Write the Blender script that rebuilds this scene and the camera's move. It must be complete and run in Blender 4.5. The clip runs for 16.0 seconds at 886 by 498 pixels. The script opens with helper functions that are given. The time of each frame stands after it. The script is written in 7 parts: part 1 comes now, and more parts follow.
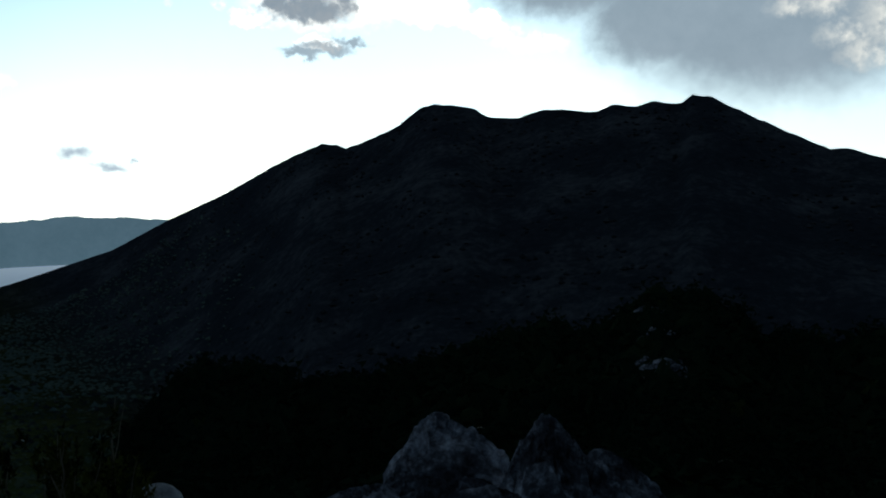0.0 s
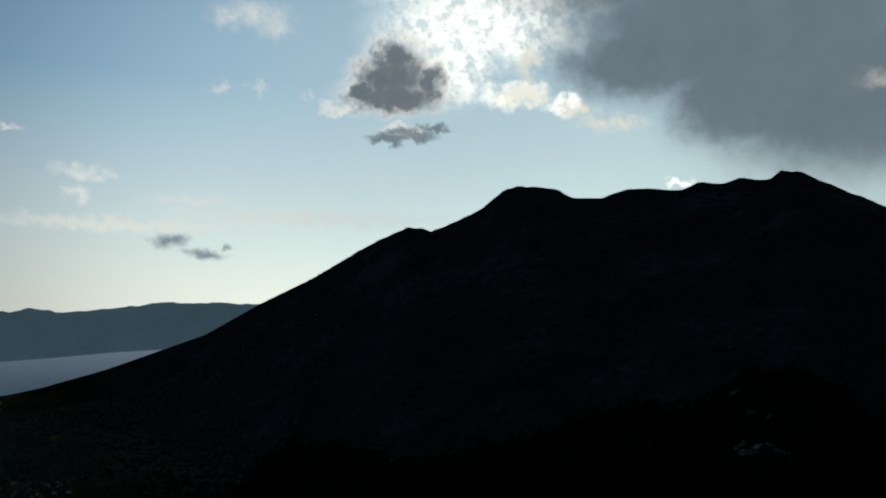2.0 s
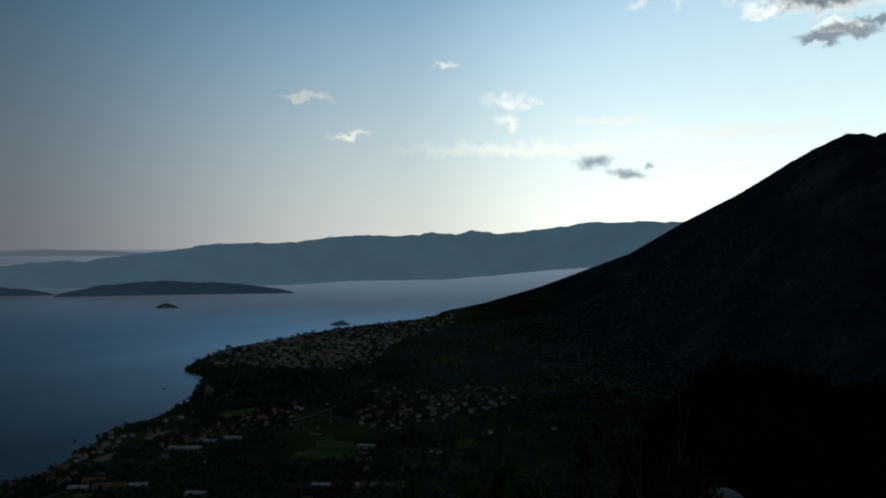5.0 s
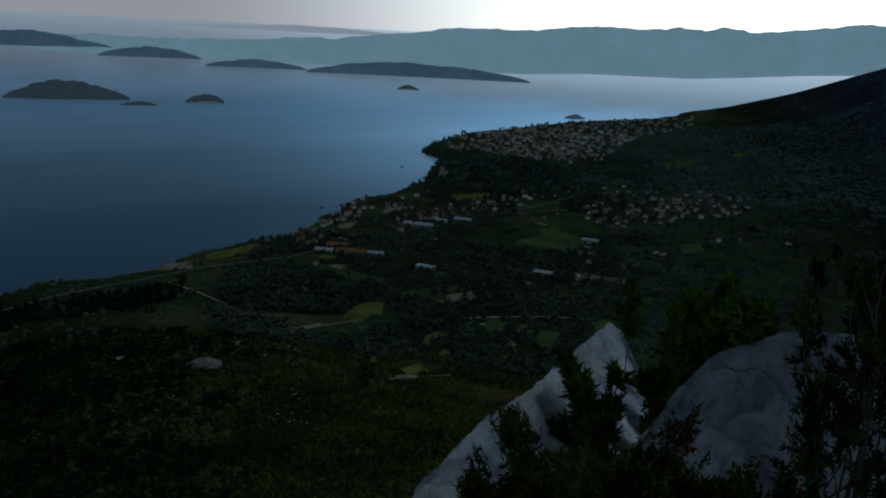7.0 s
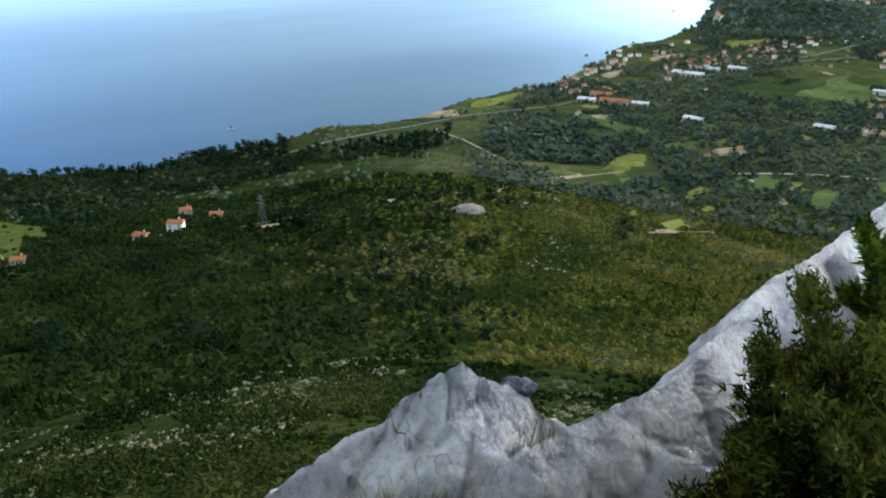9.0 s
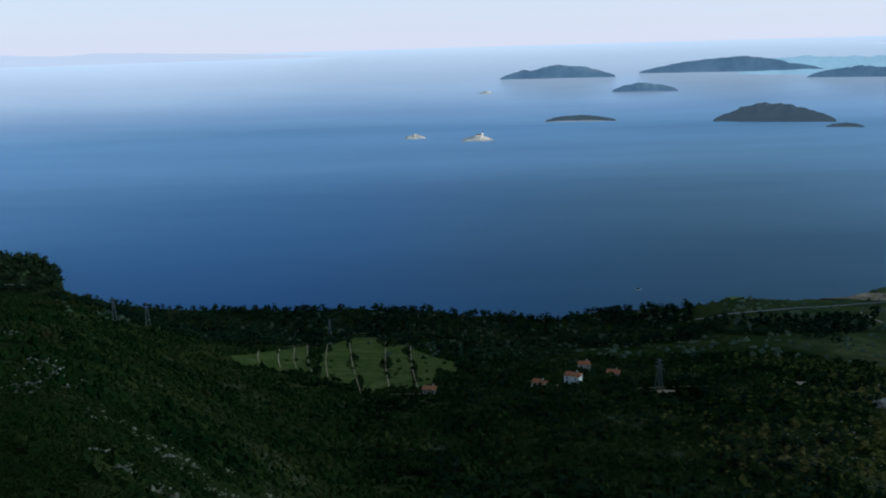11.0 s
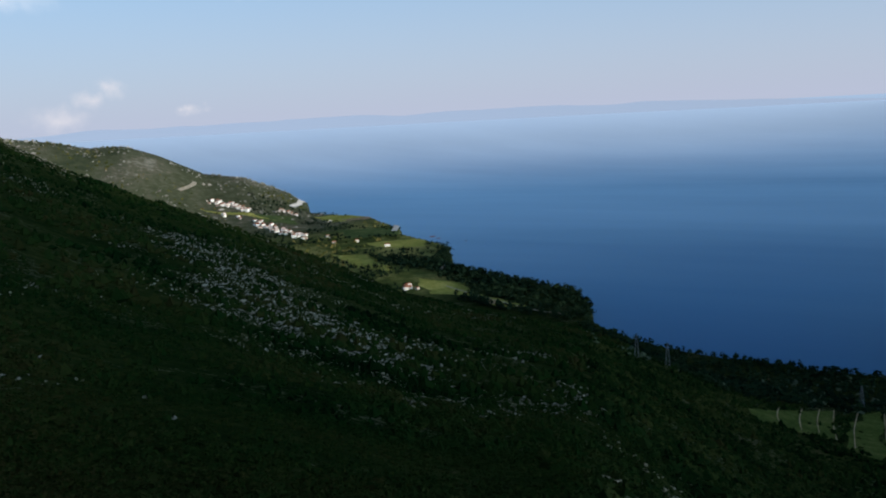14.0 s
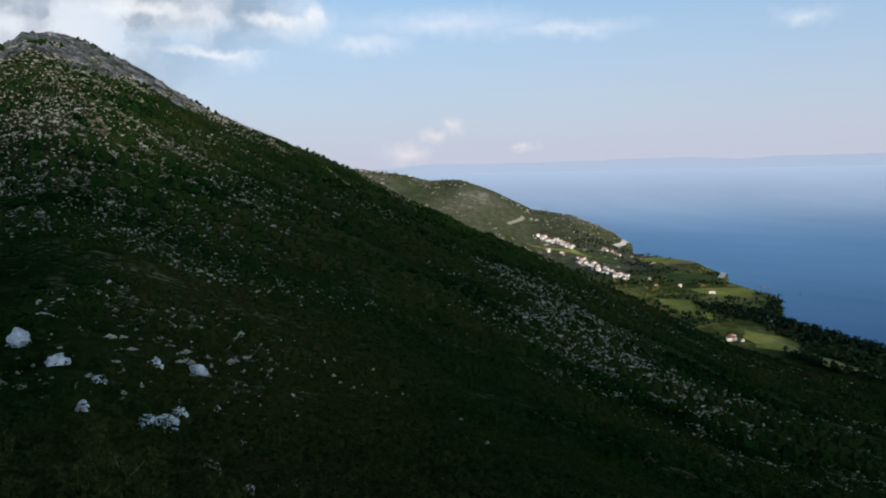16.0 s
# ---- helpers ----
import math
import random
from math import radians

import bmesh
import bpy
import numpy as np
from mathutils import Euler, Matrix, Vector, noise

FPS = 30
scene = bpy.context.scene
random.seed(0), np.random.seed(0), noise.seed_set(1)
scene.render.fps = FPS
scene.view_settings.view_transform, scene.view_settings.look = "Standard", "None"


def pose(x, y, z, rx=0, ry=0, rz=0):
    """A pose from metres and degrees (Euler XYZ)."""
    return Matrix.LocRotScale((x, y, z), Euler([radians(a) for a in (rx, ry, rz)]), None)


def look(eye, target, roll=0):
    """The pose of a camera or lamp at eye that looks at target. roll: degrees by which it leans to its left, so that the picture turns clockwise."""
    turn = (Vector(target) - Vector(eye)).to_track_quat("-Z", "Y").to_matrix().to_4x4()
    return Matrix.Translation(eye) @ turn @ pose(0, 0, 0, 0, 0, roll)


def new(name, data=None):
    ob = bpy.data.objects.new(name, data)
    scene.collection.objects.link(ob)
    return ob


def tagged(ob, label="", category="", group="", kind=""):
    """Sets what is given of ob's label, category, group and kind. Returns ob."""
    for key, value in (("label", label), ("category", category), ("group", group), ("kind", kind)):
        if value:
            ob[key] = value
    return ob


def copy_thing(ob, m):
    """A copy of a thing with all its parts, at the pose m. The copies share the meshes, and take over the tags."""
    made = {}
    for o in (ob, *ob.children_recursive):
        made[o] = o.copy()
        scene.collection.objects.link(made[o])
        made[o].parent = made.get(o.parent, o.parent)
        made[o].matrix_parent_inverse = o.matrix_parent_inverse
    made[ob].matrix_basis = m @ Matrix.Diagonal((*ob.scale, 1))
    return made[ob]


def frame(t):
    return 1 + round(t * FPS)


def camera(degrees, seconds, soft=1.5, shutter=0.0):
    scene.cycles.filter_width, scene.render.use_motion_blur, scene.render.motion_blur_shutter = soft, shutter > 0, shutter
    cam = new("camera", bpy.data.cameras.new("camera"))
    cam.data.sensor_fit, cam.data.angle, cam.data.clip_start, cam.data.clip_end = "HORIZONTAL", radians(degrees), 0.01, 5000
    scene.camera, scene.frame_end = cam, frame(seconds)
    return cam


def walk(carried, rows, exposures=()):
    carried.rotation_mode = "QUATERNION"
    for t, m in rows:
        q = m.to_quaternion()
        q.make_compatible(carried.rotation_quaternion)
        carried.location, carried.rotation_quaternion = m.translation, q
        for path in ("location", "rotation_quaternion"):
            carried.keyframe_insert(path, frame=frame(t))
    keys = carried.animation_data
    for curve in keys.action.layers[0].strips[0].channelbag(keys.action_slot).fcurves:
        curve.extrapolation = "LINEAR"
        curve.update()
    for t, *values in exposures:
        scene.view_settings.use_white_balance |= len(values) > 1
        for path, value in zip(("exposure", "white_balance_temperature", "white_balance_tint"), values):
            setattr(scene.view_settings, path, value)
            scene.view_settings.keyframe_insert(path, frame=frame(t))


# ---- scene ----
DEGREES = 51.83
PATH = [
    (0, pose(0.300, -0.004, 0.000, 89.93, -1.23, -0.00)),
    (0.5, pose(0.271, -0.004, 0.000, 92.37, 0.35, 2.08)),
    (1, pose(0.242, -0.004, 0.000, 93.77, 0.26, 3.51)),
    (1.5, pose(0.213, -0.004, 0.000, 93.18, 0.22, 3.70)),
    (2, pose(0.185, -0.004, 0.000, 94.98, -0.69, 5.36)),
    (2.5, pose(0.156, -0.004, 0.000, 94.60, -1.20, 9.20)),
    (3, pose(0.127, -0.004, 0.000, 93.43, -1.55, 11.59)),
    (3.5, pose(0.098, -0.004, 0.000, 92.80, -1.45, 13.99)),
    (4, pose(0.069, -0.004, 0.000, 90.83, -1.19, 17.95)),
    (4.5, pose(0.040, -0.004, 0.000, 90.20, -0.83, 22.26)),
    (5, pose(0.012, -0.004, 0.000, 89.71, 0.10, 31.56)),
    (5.2, pose(0.006, -0.004, 0.000, 89.52, -0.04, 34.55)),
    (7.3, pose(0.004, -0.005, 0.000, 74.78, -2.98, 47.51)),
    (7.5, pose(-0.010, -0.018, 0.002, 73.75, -3.23, 48.02)),
    (8, pose(-0.036, -0.063, 0.007, 69.23, -2.38, 50.79)),
    (8.5, pose(-0.062, -0.108, 0.012, 67.03, -1.24, 55.99)),
    (9, pose(-0.088, -0.152, 0.018, 66.67, 0.45, 62.41)),
    (9.5, pose(-0.114, -0.197, 0.023, 68.32, -1.12, 67.70)),
    (10, pose(-0.140, -0.242, 0.028, 69.02, -2.61, 71.40)),
    (10.2, pose(-0.150, -0.260, 0.030, 72.52, -0.68, 77.95)),
    (12.3, pose(-0.150, -0.260, 0.030, 80.37, 3.23, 95.60)),
    (12.5, pose(-0.150, -0.260, 0.030, 81.91, 3.86, 99.31)),
    (13, pose(-0.150, -0.260, 0.030, 83.13, 4.90, 107.55)),
    (13.5, pose(-0.150, -0.260, 0.030, 81.35, 4.98, 115.59)),
    (14, pose(-0.150, -0.260, 0.030, 81.43, 2.99, 120.63)),
    (14.5, pose(-0.150, -0.260, 0.030, 83.06, 2.47, 125.87)),
    (15, pose(-0.150, -0.260, 0.030, 83.76, 1.65, 127.96)),
    (15.5, pose(-0.150, -0.260, 0.030, 84.54, 0.79, 133.59)),
    (16, pose(-0.150, -0.260, 0.030, 84.65, 1.34, 141.00)),
]
cam = camera(DEGREES, 16.0, soft=2.0)
EXPOSURES = [(0.0, -1.2, 6300, 6), (0.5, -1.4, 6400, 6), (1.5, -2.05, 6350, 6), (2.5, -2.3, 6300, 5), (3.5, -2.15, 6300, 5), (4.5, -1.85, 6250, 5), (5.2, -1.75, 6300, 6), (7.3, -0.35, 6350, 6), (7.5, -0.1, 6350, 6), (8.0, 1.6, 6700, 9), (8.5, 2.8, 7400, 14),
             (9.0, 2.95, 8100, 19), (9.5, 2.85, 8500, 21), (10.0, 2.7, 8200, 20), (10.2, 1.9, 6700, 9), (12.3, 0.4, 5700, 10), (14.0, 0.3, 5800, 10), (16.0, 0.4, 6100, 12)]
walk(cam, PATH, EXPOSURES)

# ---- world and sun ----
SUN_AZ, SUN_EL = -6.0, 6.8     # bearing (degrees to the left of +y) and height of the sun
world = bpy.data.worlds.new("sky")
scene.world = world
world.use_nodes = True
wt = world.node_tree
wt.nodes.clear()
w_out = wt.nodes.new("ShaderNodeOutputWorld")
w_bg = wt.nodes.new("ShaderNodeBackground")
w_sky = wt.nodes.new("ShaderNodeTexSky")
w_sky.sky_type = "NISHITA"
w_sky.sun_disc = False
w_sky.sun_elevation = radians(SUN_EL)
w_sky.sun_rotation = radians(-SUN_AZ)
w_sky.altitude = 300
w_sky.dust_density = 2.0
w_bg.inputs["Strength"].default_value = 0.1
def w_node(kind, op=None, *ins):
    """A node of the sky, with values or sockets for its inputs."""
    n = wt.nodes.new("ShaderNode" + kind)
    if op:
        n.operation = op
    for sock, v in zip(n.inputs, ins):
        if isinstance(v, (int, float)):
            sock.default_value = v
        elif isinstance(v, tuple):
            sock.default_value = v if len(v) == len(sock.default_value) else (*v, 1)
        else:
            wt.links.new(v, sock)
    return n.outputs[0]


def w_mix(fac, a, b):
    n = wt.nodes.new("ShaderNodeMix")
    n.data_type = "RGBA"
    for sock, v in ((n.inputs[0], fac), (n.inputs[6], a), (n.inputs[7], b)):
        if isinstance(v, (int, float)):
            sock.default_value = v
        elif isinstance(v, tuple):
            sock.default_value = (*v, 1)
        else:
            wt.links.new(v, sock)
    return n.outputs[2]


def w_noise(vec, scale, detail, rough=0.55):
    n = wt.nodes.new("ShaderNodeTexNoise")
    n.inputs["Scale"].default_value = scale
    n.inputs["Detail"].default_value = detail
    n.inputs["Roughness"].default_value = rough
    wt.links.new(vec, n.inputs["Vector"])
    return n


# direction in the sky as bearing and height, in degrees, with a ragged warp for the clouds
w_dir = wt.nodes.new("ShaderNodeTexCoord").outputs["Generated"]
w_sep = wt.nodes.new("ShaderNodeSeparateXYZ")
wt.links.new(w_dir, w_sep.inputs[0])
w_az = w_node("Math", "MULTIPLY", w_node("Math", "ARCTAN2", w_node("Math", "MULTIPLY", w_sep.outputs[0], -1.0), w_sep.outputs[1]), 57.2958)
w_el = w_node("Math", "MULTIPLY", w_node("Math", "ARCSINE", w_sep.outputs[2]), 57.2958)
w_comb = wt.nodes.new("ShaderNodeCombineXYZ")
wt.links.new(w_az, w_comb.inputs[0])
wt.links.new(w_el, w_comb.inputs[1])
w_n1 = w_noise(w_dir, 16, 6, 0.65)
w_n2 = w_noise(w_dir, 70, 3, 0.5)
w_warp = w_node("VectorMath", "ADD", w_node("VectorMath", "MULTIPLY", w_node("VectorMath", "SUBTRACT", w_n1.outputs["Color"], (0.5, 0.5, 0.5)), (7.0, 4.2, 0)),
                w_node("VectorMath", "MULTIPLY", w_node("VectorMath", "SUBTRACT", w_n2.outputs["Color"], (0.5, 0.5, 0.5)), (2.2, 1.5, 0)))
w_at = w_node("VectorMath", "ADD", w_comb.outputs[0], w_warp)


def cloud(blobs, soft, at=None):
    """How much of the sky a group of clouds covers: bearing, height, half-width and half-height of each, in degrees."""
    total = None
    for az, el, wa, we in blobs:
        d = w_node("VectorMath", "MULTIPLY", w_node("VectorMath", "SUBTRACT", at or w_at, (az, el, 0)), (1 / wa, 1 / we, 0))
        ln = wt.nodes.new("ShaderNodeVectorMath")
        ln.operation = "LENGTH"
        wt.links.new(d, ln.inputs[0])
        v = w_node("Math", "SUBTRACT", 1.0, ln.outputs["Value"])
        total = v if total is None else w_node("Math", "MAXIMUM", total, v)
    r = wt.nodes.new("ShaderNodeMapRange")
    r.interpolation_type = "SMOOTHSTEP"
    wt.links.new(total, r.inputs["Value"])
    r.inputs["From Min"].default_value, r.inputs["From Max"].default_value = -soft * 0.3, soft
    return r.outputs["Result"]


SKY_GAIN = 2.3
w_gam = wt.nodes.new("ShaderNodeGamma")
wt.links.new(w_sky.outputs[0], w_gam.inputs[0])
w_gam.inputs[1].default_value = 0.5
w_base = w_node("VectorMath", "MULTIPLY", w_gam.outputs[0], (0.60 * SKY_GAIN, 1.0 * SKY_GAIN, 1.40 * SKY_GAIN))
# the deep clear sky overhead
w_zen = wt.nodes.new("ShaderNodeMapRange")
w_zen.interpolation_type = "SMOOTHSTEP"
wt.links.new(w_el, w_zen.inputs["Value"])
w_zen.inputs["From Min"].default_value, w_zen.inputs["From Max"].default_value = 12.0, 55.0
w_zen.inputs["To Min"].default_value, w_zen.inputs["To Max"].default_value = 1.0, 0.22
w_base = w_node("VectorMath", "SCALE", w_base)
wt.links.new(w_zen.outputs["Result"], w_base.node.inputs["Scale"])
# haze over the horizon
w_hz = wt.nodes.new("ShaderNodeMapRange")
wt.links.new(w_node("Math", "ABSOLUTE", w_el), w_hz.inputs["Value"])
w_hz.inputs["From Min"].default_value, w_hz.inputs["From Max"].default_value = 0.0, 15.0
w_hz.inputs["To Min"].default_value, w_hz.inputs["To Max"].default_value = 0.75, 0.0
w_ds = wt.nodes.new("ShaderNodeVectorMath")
w_ds.operation = "DOT_PRODUCT"
wt.links.new(w_dir, w_ds.inputs[0])
w_ds.inputs[1].default_value = (-math.sin(radians(SUN_AZ)), math.cos(radians(SUN_AZ)), 0.0)
w_warm = wt.nodes.new("ShaderNodeMapRange")
w_warm.interpolation_type = "SMOOTHSTEP"
wt.links.new(w_ds.outputs["Value"], w_warm.inputs["Value"])
w_warm.inputs["From Min"].default_value, w_warm.inputs["From Max"].default_value = 0.45, 0.97
w_col = w_mix(w_hz.outputs["Result"], w_base, w_mix(w_warm.outputs["Result"], (5.3, 5.2, 6.0), (12.0, 11.6, 10.5)))
# pale glow of thin haze beside the sun
w_dg = wt.nodes.new("ShaderNodeVectorMath")
w_dg.operation = "DOT_PRODUCT"
wt.links.new(w_dir, w_dg.inputs[0])
w_dg.inputs[1].default_value = (-math.sin(radians(9)) * math.cos(radians(8)), math.cos(radians(9)) * math.cos(radians(8)), math.sin(radians(8)))
w_pale = wt.nodes.new("ShaderNodeMapRange")
w_pale.interpolation_type = "SMOOTHSTEP"
wt.links.new(w_dg.outputs["Value"], w_pale.inputs["Value"])
w_pale.inputs["From Min"].default_value, w_pale.inputs["From Max"].default_value = 0.90, 1.0
w_col = w_mix(w_pale.outputs["Result"], w_col, w_node("VectorMath", "MULTIPLY", w_col, (1.62, 1.6, 1.56)))
streak = w_node("Math", "MULTIPLY", w_node("Math", "SUBTRACT", w_n1.outputs["Factor"] if "Factor" in w_n1.outputs else w_n1.outputs["Fac"], 0.45), 3.0)
# a gentler warp for the small clouds
w_n3 = w_noise(w_dir, 190, 2, 0.5)
w_near = w_node("VectorMath", "ADD", w_comb.outputs[0], w_node("VectorMath", "ADD", w_node("VectorMath", "MULTIPLY", w_node("VectorMath", "SUBTRACT", w_n2.outputs["Color"], (0.5, 0.5, 0.5)), (2.3, 1.6, 0)),
                w_node("VectorMath", "MULTIPLY", w_node("VectorMath", "SUBTRACT", w_n3.outputs["Color"], (0.5, 0.5, 0.5)), (0.5, 0.35, 0))))

w_gentle = w_node("VectorMath", "ADD", w_comb.outputs[0], w_node("VectorMath", "ADD", w_node("VectorMath", "MULTIPLY", w_node("VectorMath", "SUBTRACT", w_n1.outputs["Color"], (0.5, 0.5, 0.5)), (4.0, 1.3, 0)),
                  w_node("VectorMath", "MULTIPLY", w_node("VectorMath", "SUBTRACT", w_n2.outputs["Color"], (0.5, 0.5, 0.5)), (1.6, 0.9, 0))))


def grain(low, high, base, gain):
    """Uneven thickness of a cloud, from the middle and fine noises."""
    r = wt.nodes.new("ShaderNodeMapRange")
    wt.links.new(w_node("Math", "MULTIPLY_ADD", w_n3.outputs[0], 0.4, w_node("Math", "MULTIPLY", w_n2.outputs[0], 0.6)), r.inputs["Value"])
    r.inputs["From Min"].default_value, r.inputs["From Max"].default_value = low, high
    return w_node("Math", "MULTIPLY_ADD", r.outputs["Result"], gain, base)


# pale bars and wisps over the sea
w_bars = cloud([(20.6, 7.55, 3.4, 0.35), (14, 6.7, 10, 0.6), (24, 5.9, 9, 0.5), (31.5, 11.1, 0.8, 0.2), (37.3, 6.8, 1.2, 0.3), (88, 8.5, 3, 1.0)], 1.3, w_near)
w_col = w_mix(w_node("Math", "MULTIPLY", w_bars, 0.75), w_col, (14.5, 13.4, 11.6))
w_puff = cloud([(17.6, 18.9, 2.6, 0.9), (16.2, 18.2, 1.4, 0.9), (19.3, 18.6, 1.2, 0.8), (19.5, 14.5, 0.55, 0.35), (17.2, 14.5, 0.6, 0.38), (14.2, 14.3, 0.4, 0.3), (27.4, 8.9, 1.5, 0.5), (26.2, 8.7, 0.8, 0.3), (27.6, 7.6, 0.8, 0.5)], 1.3, w_near)
w_col = w_mix(w_node("Math", "MULTIPLY", w_puff, grain(0.35, 0.6, 0.5, 0.4)), w_col, (14.5, 13.8, 12.4))
w_flat = cloud([(40.1, 9.1, 1.8, 0.3)], 0.6, w_near)
w_col = w_mix(w_node("Math", "MULTIPLY", w_flat, 0.6), w_col, (8.6, 8.2, 7.7))
# soft fair-weather clouds over the far coast
w_soft = cloud([(140.5, 8.5, 5.2, 0.75), (133.5, 8.0, 4.2, 0.5), (149.7, 8.6, 2.6, 1.0), (152.8, 6.6, 1.4, 0.6), (145.7, 7.4, 2.6, 0.6), (119.4, 7.9, 1.6, 0.5), (106.4, 7.3, 2.0, 0.6)], 2.4, w_gentle)
w_col = w_mix(w_node("Math", "MULTIPLY", w_soft, 0.8), w_col, (7.6, 7.5, 7.4))
w_cream = cloud([(143.2, 0.75, 1.5, 0.65), (140.3, 2.4, 0.7, 0.5), (141.4, 1.7, 0.8, 0.4), (136.1, 0.95, 0.7, 0.3)], 2.0, w_gentle)
w_col = w_mix(w_node("Math", "MULTIPLY", w_cream, 0.8), w_col, (7.6, 6.7, 6.2))
# thin white haze round the sun
w_white = cloud([(0.0, 13.0, 34, 17)], 1.0, w_gentle)
w_col = w_mix(w_node("Math", "MULTIPLY", w_white, 0.72), w_col, (5.6, 6.8, 8.0))
# the glowing gap by the sun, with torn blue holes
w_glow = cloud([(3.5, 18.6, 7.0, 2.6), (5.0, 16.2, 2.6, 2.6), (1.2, 14.6, 2.8, 0.9), (-2.2, 13.9, 1.4, 0.6), (-9.2, 9.0, 1.0, 0.25), (2.5, 21.5, 9, 3)], 0.8, w_near)
w_col = w_mix(w_node("Math", "MULTIPLY", w_glow, grain(0.40, 0.56, 0.36, 0.64)), w_col, (21.0, 20.2, 18.2))
# the grey bank
w_bank = cloud([(-13, 18.0, 12.5, 5.6), (-20, 14, 12, 5.6), (-8, 23, 12, 5.4), (-7.5, 16.4, 6.5, 2.8), (-14, 14, 7, 3.6)], 0.5, w_gentle)
w_col = w_mix(w_node("Math", "MULTIPLY", w_bank, 0.94), w_col, w_mix(w_n1.outputs[0], (1.5, 1.95, 2.4), (2.6, 3.1, 3.6)))
w_rip = cloud([(-5.0, 12.75, 2.2, 0.6), (-3.0, 13.6, 1.4, 0.5), (0.6, 14.5, 2.0, 0.8), (0.2, 16.4, 0.9, 1.4)], 0.9, w_near)
w_col = w_mix(w_node("Math", "MULTIPLY", w_rip, grain(0.36, 0.56, 0.3, 0.65)), w_col, (12.5, 11.6, 9.8))
w_side = cloud([(-20.5, 14.4, 1.2, 0.6), (-22.4, 14.5, 1.6, 0.8), (-23.4, 12.7, 1.5, 0.7), (-24.6, 11.6, 1.6, 0.9), (-25.5, 13.5, 1.5, 2.0)], 1.3, w_near)
w_col = w_mix(w_node("Math", "MULTIPLY", w_side, grain(0.36, 0.6, 0.25, 0.55)), w_col, (8.4, 8.0, 7.2))
# the dark cumulus with its lit rim, and the flat shred under it
DOME = [(8.6, 14.3, 3.4, 1.1), (8.8, 15.6, 2.6, 1.7), (8.7, 16.9, 1.5, 1.1), (6.4, 15.2, 1.2, 1.3), (10.6, 14.6, 1.2, 0.9)]
w_rim = cloud([(a, e + 0.2, wa * 1.16 + 0.25, we * 1.16 + 0.25) for a, e, wa, we in DOME] + [(8.1, 12.3, 1.5, 0.5), (12.2, 13.6, 1.3, 0.5)], 0.4, w_near)
w_col = w_mix(w_node("Math", "MULTIPLY", w_rim, grain(0.36, 0.6, 0.25, 0.65)), w_col, (13.0, 12.4, 11.4))
w_grey = cloud(DOME, 0.6, w_near)
w_shred = cloud([(9.0, 11.75, 1.7, 0.42), (7.4, 12.05, 1.9, 0.42), (6.0, 12.5, 1.2, 0.35)], 0.7, w_near)
w_col = w_mix(w_node("Math", "MULTIPLY", w_node("Math", "MAXIMUM", w_grey, w_node("Math", "MULTIPLY", w_shred, 0.85)), 0.93), w_col, w_mix(w_n2.outputs[0], (1.5, 1.85, 2.3), (2.0, 2.35, 2.75)))
w_small = cloud([(22.3, 4.95, 1.2, 0.5), (20.2, 4.4, 1.5, 0.36), (18.7, 4.9, 0.4, 0.22)], 1.0, w_gentle)
w_col = w_mix(w_node("Math", "MULTIPLY", w_small, 0.95), w_col, (3.2, 3.8, 4.5))
w_lump = wt.nodes.new("ShaderNodeMapRange")
w_lump.interpolation_type = "SMOOTHSTEP"
wt.links.new(w_noise(w_gentle, 0.22, 3, 0.5).outputs[0], w_lump.inputs["Value"])
w_lump.inputs["From Min"].default_value, w_lump.inputs["From Max"].default_value = 0.36, 0.62
w_veil = cloud([(158, 9.6, 11, 2.9), (166, 8, 12, 6)], 0.9, w_gentle)
w_col = w_mix(w_node("Math", "MULTIPLY", w_veil, 0.88), w_col, w_mix(w_lump.outputs["Result"], (2.5, 2.8, 3.1), (6.6, 6.6, 6.5)))
w_edge = cloud([(154.6, 6.95, 3.4, 0.34), (148.7, 9.2, 0.9, 0.9), (158.5, 9.3, 3.5, 0.45), (151, 8.9, 2.2, 0.4)], 1.2, w_gentle)
w_col = w_mix(w_node("Math", "MULTIPLY", w_edge, 0.75), w_col, (7.6, 7.5, 7.1))
# heavy cloud overhead, out of view, added to dim the light on the land
w_over = wt.nodes.new("ShaderNodeMapRange")
w_over.interpolation_type = "SMOOTHSTEP"
wt.links.new(w_el, w_over.inputs["Value"])
w_over.inputs["From Min"].default_value, w_over.inputs["From Max"].default_value = 24.0, 46.0
w_col = w_mix(w_over.outputs["Result"], w_col, w_mix(w_n1.outputs[0], (0.5, 0.62, 0.72), (1.0, 1.15, 1.25)))
# the half of the sky towards the sun is the brighter one
w_half = wt.nodes.new("ShaderNodeMapRange")
w_half.interpolation_type = "SMOOTHSTEP"
wt.links.new(w_ds.outputs["Value"], w_half.inputs["Value"])
for w_sock, w_v in zip(w_half.inputs[1:5], (0.36, 0.78, 1.0, 3.0)):
    w_sock.default_value = w_v
w_lit = w_node("VectorMath", "SCALE", w_col)
wt.links.new(w_half.outputs["Result"], w_lit.node.inputs["Scale"])
wt.links.new(w_lit, w_bg.inputs["Color"])
wt.links.new(w_bg.outputs[0], w_out.inputs["Surface"])

